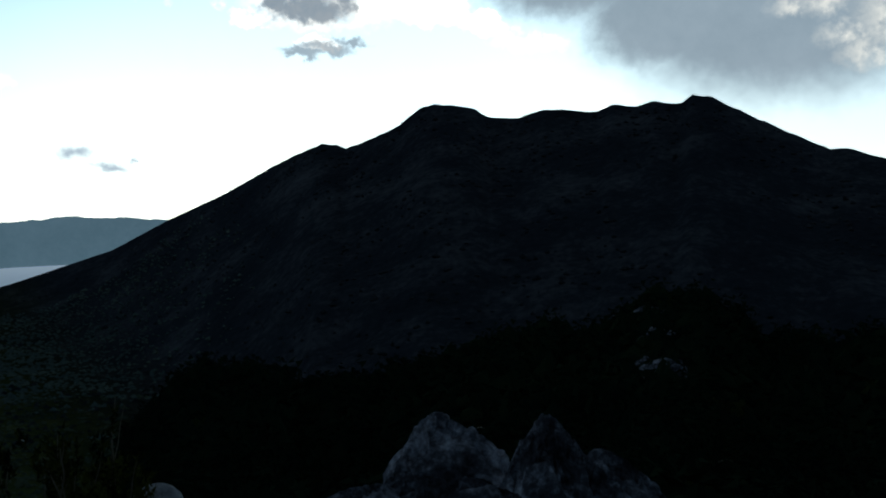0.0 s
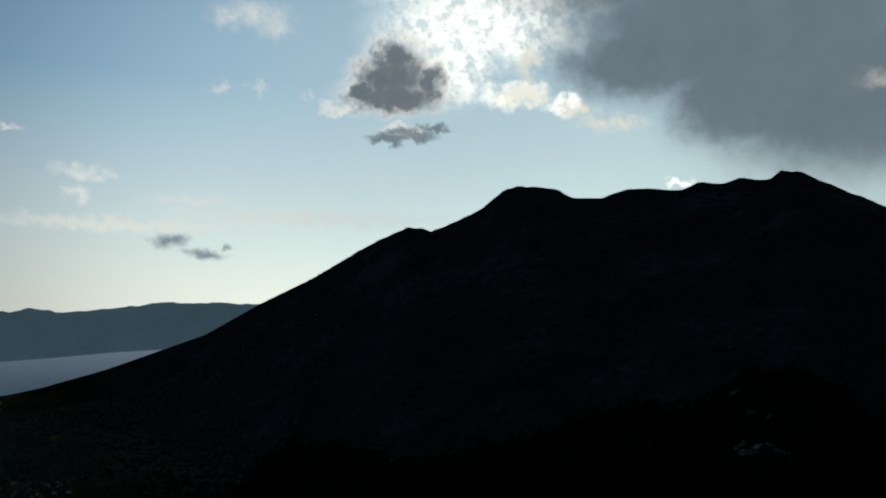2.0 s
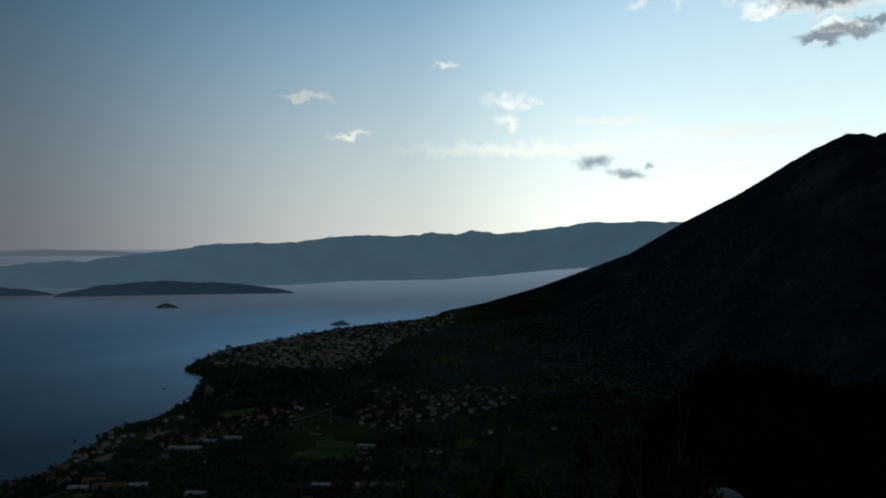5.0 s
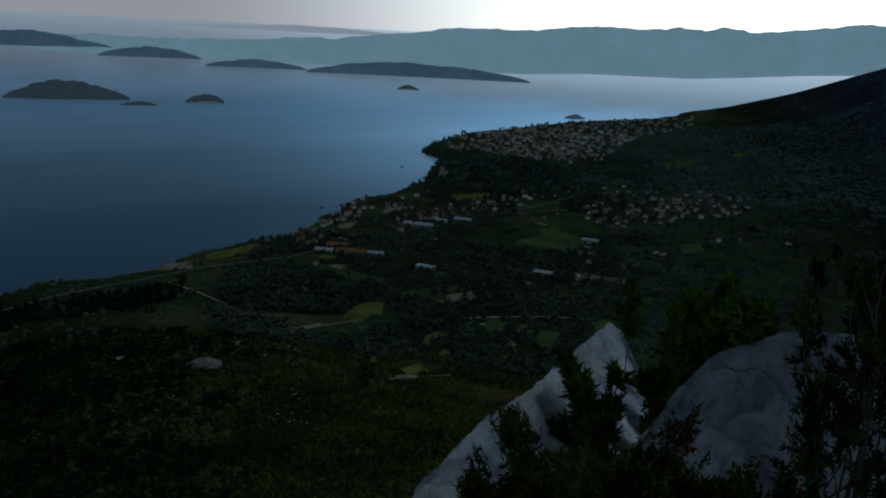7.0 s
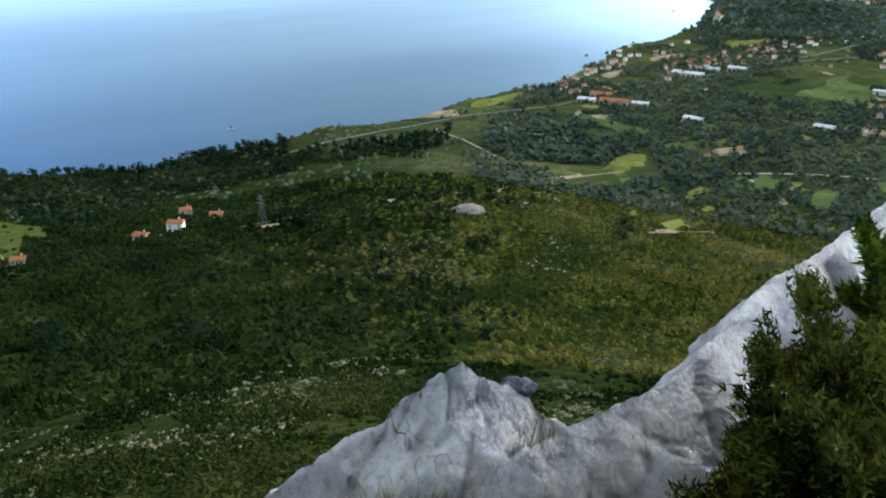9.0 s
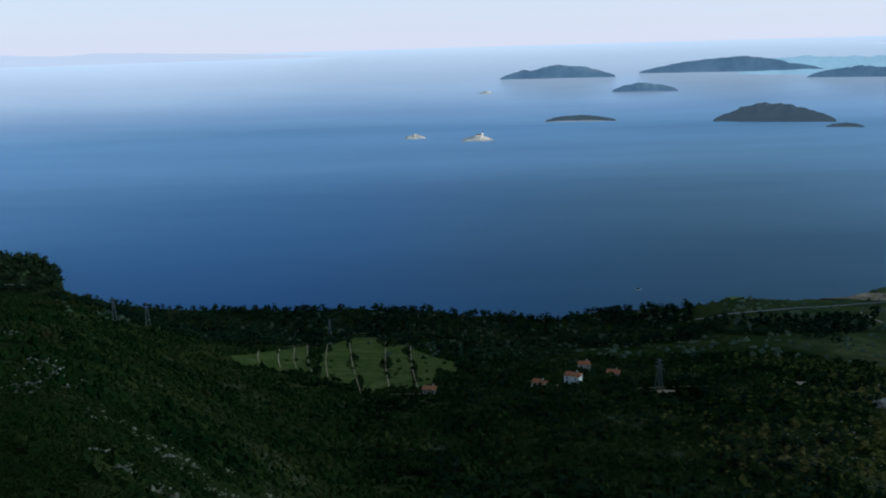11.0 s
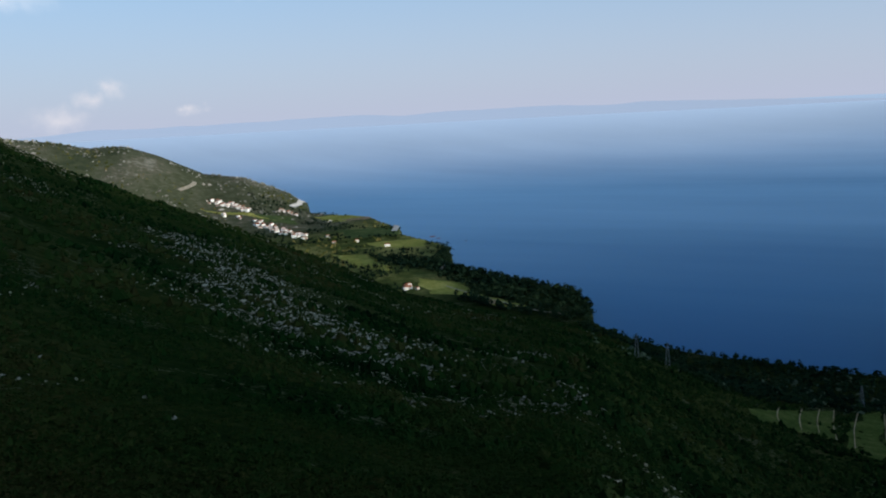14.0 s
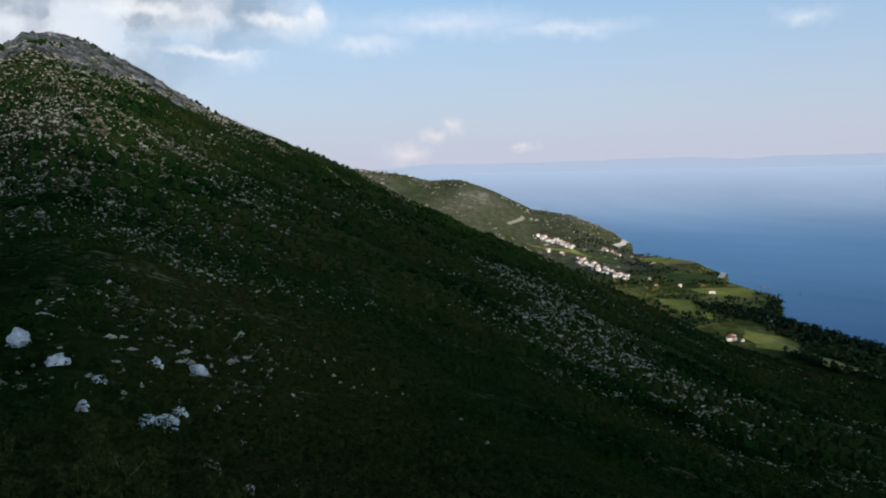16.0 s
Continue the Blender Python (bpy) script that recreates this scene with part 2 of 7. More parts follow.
sun_data = bpy.data.lights.new("sun", "SUN")
sun_data.energy = 3.0
sun_data.angle = radians(2.0)
sun_data.color = (1.0, 0.86, 0.68)
sun = new("sun", sun_data)
sun.matrix_world = look((0, 0, 0), (math.sin(radians(SUN_AZ)) * math.cos(radians(SUN_EL)), -math.cos(radians(SUN_AZ)) * math.cos(radians(SUN_EL)), -math.sin(radians(SUN_EL))))
# ---- materials ----
def material(name, rough=0.9, metal=0.0, spec=0.3):
    m = bpy.data.materials.new(name)
    m.use_nodes = True
    b = m.node_tree.nodes["Principled BSDF"]
    b.inputs["Roughness"].default_value = rough
    b.inputs["Metallic"].default_value = metal
    b.inputs["Specular IOR Level"].default_value = spec
    return m, m.node_tree, b


def add(t, kind, **kw):
    n = t.nodes.new("ShaderNode" + kind)
    for k, v in kw.items():
        if k in n.inputs:
            n.inputs[k].default_value = v
    return n


def noise_tex(t, vec, size, detail=5, rough=0.6):
    n = t.nodes.new("ShaderNodeTexNoise")
    n.inputs["Scale"].default_value = 1.0 / size
    n.inputs["Detail"].default_value = detail
    n.inputs["Roughness"].default_value = rough
    t.links.new(vec, n.inputs["Vector"])
    return n.outputs["Fac"]


def ramp(t, fac, stops):
    n = t.nodes.new("ShaderNodeValToRGB")
    els = n.color_ramp.elements
    while len(els) < len(stops):
        els.new(0.5)
    for e, (p, c) in zip(els, stops):
        e.position = p
        e.color = (*c, 1)
    t.links.new(fac, n.inputs[0])
    return n.outputs[0]


def mix(t, fac, a, b):
    n = t.nodes.new("ShaderNodeMix")
    n.data_type = "RGBA"
    for sock, v in ((n.inputs[0], fac), (n.inputs[6], a), (n.inputs[7], b)):
        if isinstance(v, (int, float)):
            sock.default_value = v
        elif isinstance(v, tuple):
            sock.default_value = (*v, 1)
        else:
            t.links.new(v, sock)
    return n.outputs[2]


def mth(t, op, a, b=0.0, c=0.0, clamp=False):
    n = t.nodes.new("ShaderNodeMath")
    n.operation = op
    n.use_clamp = clamp
    for sock, v in zip(n.inputs, (a, b, c)):
        if isinstance(v, (int, float)):
            sock.default_value = v
        else:
            t.links.new(v, sock)
    return n.outputs[0]


def bump(t, b, height, strength, dist):
    n = t.nodes.new("ShaderNodeBump")
    n.inputs["Strength"].default_value = strength
    n.inputs["Distance"].default_value = dist
    t.links.new(height, n.inputs["Height"])
    t.links.new(n.outputs[0], b.inputs["Normal"])


def position(t):
    return t.nodes.new("ShaderNodeNewGeometry").outputs["Position"]


def speckled(name, stops, size, rough=0.95, fine=None, relief=0.0, spec=0.0):
    """A two-scale noise material over world metres."""
    m, t, b = material(name, rough, 0, spec)
    p = position(t)
    big = noise_tex(t, p, size)
    small = noise_tex(t, p, fine or size / 9, 6, 0.7)
    f = mth(t, "ADD", mth(t, "MULTIPLY", big, 0.55), mth(t, "MULTIPLY", small, 0.45))
    t.links.new(ramp(t, f, stops), b.inputs["Base Color"])
    if relief:
        bump(t, b, small, 0.6, relief)
    return m


MAQUIS = [(0.3, (0.004, 0.009, 0.003)), (0.45, (0.009, 0.018, 0.005)), (0.56, (0.022, 0.030, 0.009)), (0.72, (0.07, 0.066, 0.028))]
M_ground, _t, _b = material("scrub_ground", 1.0, 0, 0.0)
_p = position(_t)
_f = mth(_t, "ADD", mth(_t, "MULTIPLY", noise_tex(_t, _p, 70), 0.5), mth(_t, "MULTIPLY", noise_tex(_t, _p, 6, 6, 0.7), 0.5))
_green = ramp(_t, _f, MAQUIS)
_rockf = mth(_t, "ADD", mth(_t, "MULTIPLY", noise_tex(_t, _p, 45, 4), 0.5), mth(_t, "MULTIPLY", noise_tex(_t, _p, 2.2, 5, 0.75), 0.6))
_rock = mth(_t, "MULTIPLY", mth(_t, "SUBTRACT", _rockf, 0.605, clamp=True), 9.0, clamp=True)
_stone = ramp(_t, noise_tex(_t, _p, 1.5, 6, 0.7), [(0.3, (0.045, 0.055, 0.022)), (0.7, (0.19, 0.18, 0.12))])
_low = mix(_t, _rock, _green, _stone)
_sp = _t.nodes.new("ShaderNodeSeparateXYZ")
_t.links.new(_p, _sp.inputs[0])


def _step(value, a, b_):
    n = _t.nodes.new("ShaderNodeMapRange")
    n.interpolation_type = "SMOOTHSTEP"
    _t.links.new(value, n.inputs["Value"])
    n.inputs["From Min"].default_value, n.inputs["From Max"].default_value = a, b_
    return n.outputs[0]


# the wooded mountain ahead, its distance haze painted in as blue-grey, and the dry rocky pastures of the far headland
# behind
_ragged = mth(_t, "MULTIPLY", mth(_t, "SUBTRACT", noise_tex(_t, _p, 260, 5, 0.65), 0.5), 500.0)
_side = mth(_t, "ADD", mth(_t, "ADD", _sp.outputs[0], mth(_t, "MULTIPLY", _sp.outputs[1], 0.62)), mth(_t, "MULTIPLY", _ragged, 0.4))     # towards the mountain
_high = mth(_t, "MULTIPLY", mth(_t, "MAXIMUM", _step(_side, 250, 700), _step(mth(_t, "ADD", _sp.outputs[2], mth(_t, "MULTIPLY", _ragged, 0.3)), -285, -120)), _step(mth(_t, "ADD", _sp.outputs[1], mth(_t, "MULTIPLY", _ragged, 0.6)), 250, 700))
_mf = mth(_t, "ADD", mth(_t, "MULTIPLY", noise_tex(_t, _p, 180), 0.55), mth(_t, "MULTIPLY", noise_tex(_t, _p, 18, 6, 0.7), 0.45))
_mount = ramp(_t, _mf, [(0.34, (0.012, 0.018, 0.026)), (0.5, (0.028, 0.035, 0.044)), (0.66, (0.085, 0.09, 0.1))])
# dry rocky pasture, also paled for the sunlight on the headland
_dry = ramp(_t, mth(_t, "ADD", mth(_t, "MULTIPLY", noise_tex(_t, _p, 220), 0.55), mth(_t, "MULTIPLY", noise_tex(_t, _p, 22, 6, 0.75), 0.45)), [(0.34, (0.03, 0.04, 0.022)), (0.48, (0.065, 0.072, 0.038)), (0.58, (0.11, 0.105, 0.07)), (0.68, (0.3, 0.27, 0.22))])
_farm = ramp(_t, mth(_t, "ADD", mth(_t, "MULTIPLY", noise_tex(_t, _p, 150, 4), 0.55), mth(_t, "MULTIPLY", noise_tex(_t, _p, 22, 5, 0.7), 0.45)), [(0.34, (0.02, 0.034, 0.014)), (0.47, (0.038, 0.055, 0.02)), (0.58, (0.07, 0.08, 0.03)), (0.7, (0.17, 0.15, 0.085))])
_low = mix(_t, mth(_t, "MULTIPLY", _step(mth(_t, "ADD", _sp.outputs[2], mth(_t, "MULTIPLY", _ragged, 0.02)), -248, -268), mth(_t, "MAXIMUM", mth(_t, "MULTIPLY", _step(mth(_t, "ADD", _sp.outputs[1], mth(_t, "MULTIPLY", _ragged, 0.3)), 250, 420), _step(_side, 420, 120)), _step(_sp.outputs[1], -650, -850))), _low, _farm)
# far fields lightened so that their colour carries the sunshine
_sunlea = ramp(_t, mth(_t, "ADD", mth(_t, "MULTIPLY", noise_tex(_t, _p, 170, 4), 0.55), mth(_t, "MULTIPLY", noise_tex(_t, _p, 26, 5, 0.7), 0.45)), [(0.36, (0.03, 0.042, 0.014)), (0.48, (0.085, 0.1, 0.028)), (0.6, (0.24, 0.22, 0.08))])
_low = mix(_t, mth(_t, "MULTIPLY", _step(_sp.outputs[2], -245, -262), _step(_sp.outputs[1], -680, -860)), _low, _sunlea)
_low = mix(_t, _step(mth(_t, "ADD", mth(_t, "MULTIPLY", _sp.outputs[1], -1.0), mth(_t, "MULTIPLY", _ragged, 0.5)), 1350, 1700), _low, _dry)
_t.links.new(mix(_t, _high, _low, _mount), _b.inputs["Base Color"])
bump(_t, _b, noise_tex(_t, _p, 6, 6, 0.7), 0.8, 1.5)

def water(name, haze):
    """Sea water: teal by the town, deep blue farther out, a sky sheen that grows towards the horizon, and wind streaks."""
    m, t, b = material(name, 0.6, 0, 0.0)
    p = position(t)
    unit = t.nodes.new("ShaderNodeVectorMath")
    unit.operation = "NORMALIZE"
    t.links.new(p, unit.inputs[0])
    sep = t.nodes.new("ShaderNodeSeparateXYZ")
    t.links.new(unit.outputs[0], sep.inputs[0])
    dip = mth(t, "MULTIPLY", sep.outputs[2], -1.0)      # sine of the angle below the horizon

    def curve(*knots):
        """A smooth curve over the dip angle."""
        n = t.nodes.new("ShaderNodeValToRGB")
        n.color_ramp.interpolation = "B_SPLINE"
        els = n.color_ramp.elements
        while len(els) < len(knots):
            els.new(0.5)
        for e, (x, v) in zip(els, knots):
            e.position = x
            e.color = (v, v, v, 1)
        t.links.new(mth(t, "MULTIPLY", dip, 2.5, clamp=True), n.inputs[0])
        return n.outputs[0]

    body = t.nodes.new("ShaderNodeVectorMath")
    body.operation = "DISTANCE"
    t.links.new(p, body.inputs[0])
    body.inputs[1].default_value = (-1300, 2500, -300)
    deep = t.nodes.new("ShaderNodeMapRange")
    deep.interpolation_type = "SMOOTHSTEP"
    t.links.new(mth(t, "MULTIPLY_ADD", noise_tex(t, p, 600, 3), 500.0, body.outputs["Value"]), deep.inputs["Value"])
    for sock, v in zip(deep.inputs[1:5], (2200, 3100, 0.0, 1.0)):
        sock.default_value = v
    t.links.new(mix(t, deep.outputs[0], (0.015, 0.05, 0.076), (0.006, 0.078, 0.225)), b.inputs["Base Color"])
    mp = t.nodes.new("ShaderNodeMapping")
    mp.inputs["Scale"].default_value = (1.0, 0.22, 1.0)
    mp.inputs["Rotation"].default_value = (0, 0, radians(35))
    t.links.new(p, mp.inputs["Vector"])
    streak = noise_tex(t, mp.outputs[0], 420, 5, 0.55)
    # wave faces that are seen lean towards the shore
    lean = t.nodes.new("ShaderNodeVectorMath")
    lean.operation = "SCALE"
    flat_dir = t.nodes.new("ShaderNodeVectorMath")
    flat_dir.operation = "MULTIPLY"
    t.links.new(unit.outputs[0], flat_dir.inputs[0])
    flat_dir.inputs[1].default_value = (1, 1, 0)
    t.links.new(flat_dir.outputs[0], lean.inputs[0])
    ln = t.nodes.new("ShaderNodeVectorMath")
    ln.operation = "LENGTH"
    t.links.new(p, ln.inputs[0])
    ls = t.nodes.new("ShaderNodeMapRange")
    t.links.new(ln.outputs["Value"], ls.inputs["Value"])
    for sock, v in zip(ls.inputs[1:5], (1500, 3700, -0.06, -0.15)):
        sock.default_value = v
    t.links.new(ls.outputs[0], lean.inputs["Scale"])
    tip = t.nodes.new("ShaderNodeVectorMath")
    tip.operation = "ADD"
    tip.inputs[0].default_value = (0, 0, 1)
    t.links.new(lean.outputs[0], tip.inputs[1])
    nz = t.nodes.new("ShaderNodeVectorMath")
    nz.operation = "NORMALIZE"
    t.links.new(tip.outputs[0], nz.inputs[0])
    bn = t.nodes.new("ShaderNodeBump")
    bn.inputs["Strength"].default_value = 0.05
    bn.inputs["Distance"].default_value = 1.0
    t.links.new(noise_tex(t, p, 7, 4), bn.inputs["Height"])
    t.links.new(nz.outputs[0], bn.inputs["Normal"])
    gloss = t.nodes.new("ShaderNodeBsdfGlossy")
    gloss.inputs["Color"].default_value = (0.70, 0.86, 1.0, 1)
    t.links.new(bn.outputs[0], gloss.inputs["Normal"])
    m1 = t.nodes.new("ShaderNodeMixShader")
    # sky sheen set by the dip angle, in place of Fresnel
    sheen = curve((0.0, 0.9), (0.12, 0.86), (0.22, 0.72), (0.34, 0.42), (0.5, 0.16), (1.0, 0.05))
    # extra sky mirroring around one place, put in for the sunward glare
    glare_dist = t.nodes.new("ShaderNodeVectorMath")
    glare_dist.operation = "DISTANCE"
    t.links.new(p, glare_dist.inputs[0])
    glare_dist.inputs[1].default_value = (-1300, 2500, -300)
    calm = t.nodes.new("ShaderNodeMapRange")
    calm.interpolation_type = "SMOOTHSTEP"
    t.links.new(glare_dist.outputs["Value"], calm.inputs["Value"])
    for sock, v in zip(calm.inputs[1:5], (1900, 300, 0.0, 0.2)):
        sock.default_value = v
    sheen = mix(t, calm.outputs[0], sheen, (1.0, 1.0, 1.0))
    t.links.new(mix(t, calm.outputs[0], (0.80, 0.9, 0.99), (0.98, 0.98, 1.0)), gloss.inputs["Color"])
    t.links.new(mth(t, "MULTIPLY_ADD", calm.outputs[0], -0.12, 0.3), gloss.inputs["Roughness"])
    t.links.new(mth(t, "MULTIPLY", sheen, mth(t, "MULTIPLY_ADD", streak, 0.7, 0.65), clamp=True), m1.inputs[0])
    t.links.new(b.outputs[0], m1.inputs[1])
    t.links.new(gloss.outputs[0], m1.inputs[2])
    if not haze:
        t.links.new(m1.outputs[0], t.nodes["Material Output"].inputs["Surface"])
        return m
    # haze over the far water, painted as a pale glow
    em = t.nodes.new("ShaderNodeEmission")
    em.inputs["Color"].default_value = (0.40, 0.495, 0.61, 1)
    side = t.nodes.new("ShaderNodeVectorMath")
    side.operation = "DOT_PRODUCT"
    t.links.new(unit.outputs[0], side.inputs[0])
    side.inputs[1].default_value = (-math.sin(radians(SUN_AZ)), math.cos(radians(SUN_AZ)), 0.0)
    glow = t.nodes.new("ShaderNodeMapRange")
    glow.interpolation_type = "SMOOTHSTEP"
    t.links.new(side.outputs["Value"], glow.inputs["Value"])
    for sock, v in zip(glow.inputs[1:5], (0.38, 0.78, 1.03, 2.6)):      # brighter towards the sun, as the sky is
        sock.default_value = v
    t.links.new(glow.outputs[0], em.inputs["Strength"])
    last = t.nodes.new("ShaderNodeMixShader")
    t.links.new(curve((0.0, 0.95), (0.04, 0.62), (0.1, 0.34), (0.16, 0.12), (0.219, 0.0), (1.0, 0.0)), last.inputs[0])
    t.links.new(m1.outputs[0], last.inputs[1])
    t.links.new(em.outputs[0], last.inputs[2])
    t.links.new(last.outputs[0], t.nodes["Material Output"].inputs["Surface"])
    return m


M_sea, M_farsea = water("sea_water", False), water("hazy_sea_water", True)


def leafy(name, stops, size=45, relief=0.0, rough=0.75):
    """Foliage: a colour for each clump, drifting over the hillside."""
    m, t, b = material(name, 1.0, 0, 0.0)
    g = t.nodes.new("ShaderNodeNewGeometry")
    drift = mth(t, "ADD", mth(t, "MULTIPLY", noise_tex(t, g.outputs["Position"], size, 4), 0.5), mth(t, "MULTIPLY", noise_tex(t, g.outputs["Position"], size * 4, 3), 0.45))
    f = mth(t, "ADD", drift, mth(t, "MULTIPLY", g.outputs["Random Per Island"], 0.14))
    t.links.new(ramp(t, f, stops), b.inputs["Base Color"])
    return m


M_scrub = leafy("scrub_leaves", [(0.36, (0.011, 0.022, 0.006)), (0.46, (0.032, 0.046, 0.010)), (0.55, (0.075, 0.08, 0.018)), (0.68, (0.15, 0.125, 0.038))])
# far woods in paler, bluer greens: distance haze mixed into the leaf colour
M_plainwood = leafy("coastal_pine_wood", [(0.35, (0.02, 0.036, 0.026)), (0.5, (0.046, 0.066, 0.046)), (0.66, (0.09, 0.11, 0.065))], 90)
M_hazewood = leafy("hazy_foot_wood", [(0.35, (0.055, 0.085, 0.085)), (0.5, (0.075, 0.11, 0.1)), (0.66, (0.12, 0.155, 0.125))], 120)
# the same scrub darkened: shade on the slopes is put into the colour
M_shadescrub = leafy("shaded_scrub_leaves", [(0.38, (0.003, 0.009, 0.003)), (0.49, (0.007, 0.017, 0.005)), (0.58, (0.016, 0.029, 0.008)), (0.7, (0.042, 0.05, 0.014))])
# scrub lightened to yellow, to paint a patch of sunlight on the slope
M_sunlitscrub = leafy("sunlit_scrub_leaves", [(0.36, (0.014, 0.024, 0.006)), (0.47, (0.042, 0.05, 0.010)), (0.56, (0.088, 0.088, 0.018)), (0.68, (0.16, 0.14, 0.04))], 25)
# brown-green hillside scrub, darkened further for the shade it lies in
M_shadehill = leafy("shaded_brown_green_leaves", [(0.38, (0.003, 0.009, 0.003)), (0.49, (0.007, 0.02, 0.005)), (0.6, (0.016, 0.028, 0.007)), (0.72, (0.032, 0.028, 0.010))], 60)
M_pine = leafy("pine_needles", [(0.35, (0.004, 0.010, 0.007)), (0.5, (0.008, 0.018, 0.010)), (0.66, (0.018, 0.032, 0.014))], 70)
# mountain scrub with the blue of distance haze in its colour
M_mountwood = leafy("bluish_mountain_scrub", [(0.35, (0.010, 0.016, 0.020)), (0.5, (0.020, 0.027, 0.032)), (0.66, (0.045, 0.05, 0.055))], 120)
M_juniper = leafy("juniper_leaves", [(0.42, (0.003, 0.006, 0.002)), (0.5, (0.012, 0.018, 0.004)), (0.6, (0.07, 0.08, 0.016))], 0.2)
M_freshjuniper = leafy("fresh_juniper_leaves", [(0.42, (0.012, 0.03, 0.005)), (0.5, (0.04, 0.075, 0.010)), (0.6, (0.10, 0.15, 0.02))], 0.14)
M_deadleaf = leafy("dead_leaves", [(0.3, (0.04, 0.014, 0.007)), (0.7, (0.09, 0.035, 0.017))], 0.4)
M_bark = speckled("bark", [(0.3, (0.07, 0.05, 0.035)), (0.7, (0.2, 0.17, 0.13))], 0.3, fine=0.03, relief=0.01)
M_straw = leafy("dry_grass", [(0.3, (0.2, 0.15, 0.06)), (0.7, (0.38, 0.31, 0.16))], 0.5)
M_stone = leafy("pale_limestone", [(0.36, (0.075, 0.07, 0.056)), (0.64, (0.36, 0.33, 0.275))], 9)
M_rubble = leafy("tan_limestone_rubble", [(0.36, (0.06, 0.058, 0.036)), (0.62, (0.27, 0.245, 0.18))], 12)

# weathered limestone with veins, pits and lichen
M_rock, _t, _b = material("weathered_limestone", 0.9, 0, 0.25)
_p = position(_t)
_w = noise_tex(_t, _p, 0.9, 6, 0.65)
_c = ramp(_t, _w, [(0.3, (0.46, 0.47, 0.52)), (0.45, (0.68, 0.69, 0.74)), (0.6, (0.86, 0.87, 0.89)), (0.8, (0.72, 0.7, 0.69))])
_pit = ramp(_t, noise_tex(_t, _p, 0.07, 8, 0.85), [(0.36, (0.22, 0.22, 0.24)), (0.46, (0.84, 0.84, 0.86)), (0.62, (1.18, 1.17, 1.16))])
_mx = _t.nodes.new("ShaderNodeMix")
_mx.data_type, _mx.blend_type = "RGBA", "MULTIPLY"
_mx.inputs[0].default_value = 0.65
_t.links.new(_c, _mx.inputs[6])
_t.links.new(_pit, _mx.inputs[7])
_blot = ramp(_t, noise_tex(_t, _p, 0.55, 5, 0.7), [(0.37, (0.7, 0.71, 0.74)), (0.5, (1.04, 1.03, 1.02)), (0.66, (1.2, 1.18, 1.15))])
_mb = _t.nodes.new("ShaderNodeMix")
_mb.data_type, _mb.blend_type = "RGBA", "MULTIPLY"
_mb.inputs[0].default_value = 1.0
_t.links.new(_mx.outputs[2], _mb.inputs[6])
_t.links.new(_blot, _mb.inputs[7])
_mx = _mb
_mc = _t.nodes.new("ShaderNodeMix")
_mc.data_type = "RGBA"
_mc.inputs[7].default_value = (0.09, 0.085, 0.08, 1)
_lich = mth(_t, "MULTIPLY", mth(_t, "SUBTRACT", noise_tex(_t, _p, 0.23, 3, 0.5), 0.68, clamp=True), 14.0, clamp=True)
_t.links.new(mix(_t, _lich, _mx.outputs[2], (0.72, 0.73, 0.74)), _mc.inputs[6])
_t.links.new(_mc.outputs[2], _b.inputs["Base Color"])
_vor = _t.nodes.new("ShaderNodeTexVoronoi")
_vor.feature = "DISTANCE_TO_EDGE"
_vor.inputs["Scale"].default_value = 1.15
_wv = _t.nodes.new("ShaderNodeVectorMath")
_wv.operation = "ADD"
_t.links.new(_p, _wv.inputs[0])
_nz = _t.nodes.new("ShaderNodeTexNoise")
_nz.inputs["Scale"].default_value = 2.2
_t.links.new(_p, _nz.inputs["Vector"])
_ws = _t.nodes.new("ShaderNodeVectorMath")
_ws.operation = "SCALE"
_ws.inputs["Scale"].default_value = 0.5
_t.links.new(_nz.outputs["Color"], _ws.inputs[0])
_t.links.new(_ws.outputs[0], _wv.inputs[1])
_t.links.new(_wv.outputs[0], _vor.inputs["Vector"])
_t.links.new(mth(_t, "MULTIPLY", mth(_t, "SUBTRACT", mth(_t, "MULTIPLY", mth(_t, "SUBTRACT", noise_tex(_t, _p, 0.8, 3, 0.6), 0.47, clamp=True), 0.045), _vor.outputs["Distance"], clamp=True), 110.0, clamp=True), _mc.inputs[0])
_h = mth(_t, "ADD", mth(_t, "MULTIPLY", mth(_t, "MINIMUM", _vor.outputs["Distance"], 0.02), 5.0), mth(_t, "ADD", mth(_t, "MULTIPLY", _w, 0.8), mth(_t, "MULTIPLY", noise_tex(_t, _p, 0.06, 8, 0.85), 1.0)))
_h = mth(_t, "ADD", _h, mth(_t, "MULTIPLY", noise_tex(_t, _p, 0.2, 6, 0.75), 1.3))
bump(_t, _b, _h, 1.0, 0.15)

M_plaster = speckled("white_plaster", [(0.3, (0.74, 0.69, 0.6)), (0.7, (0.88, 0.84, 0.76))], 6, fine=0.7)
M_wallstone = speckled("stone_wall", [(0.3, (0.3, 0.26, 0.2)), (0.7, (0.52, 0.46, 0.38))], 6, fine=0.6)
M_townwall = speckled("weathered_plaster", [(0.3, (0.46, 0.42, 0.36)), (0.7, (0.78, 0.74, 0.67))], 30, fine=6)
M_roof = speckled("clay_roof_tiles", [(0.3, (0.24, 0.085, 0.045)), (0.7, (0.42, 0.17, 0.09))], 9, fine=0.8)
M_roofgrey = speckled("pale_sheet_roof", [(0.3, (0.36, 0.36, 0.36)), (0.7, (0.62, 0.62, 0.62))], 12, fine=1.5)
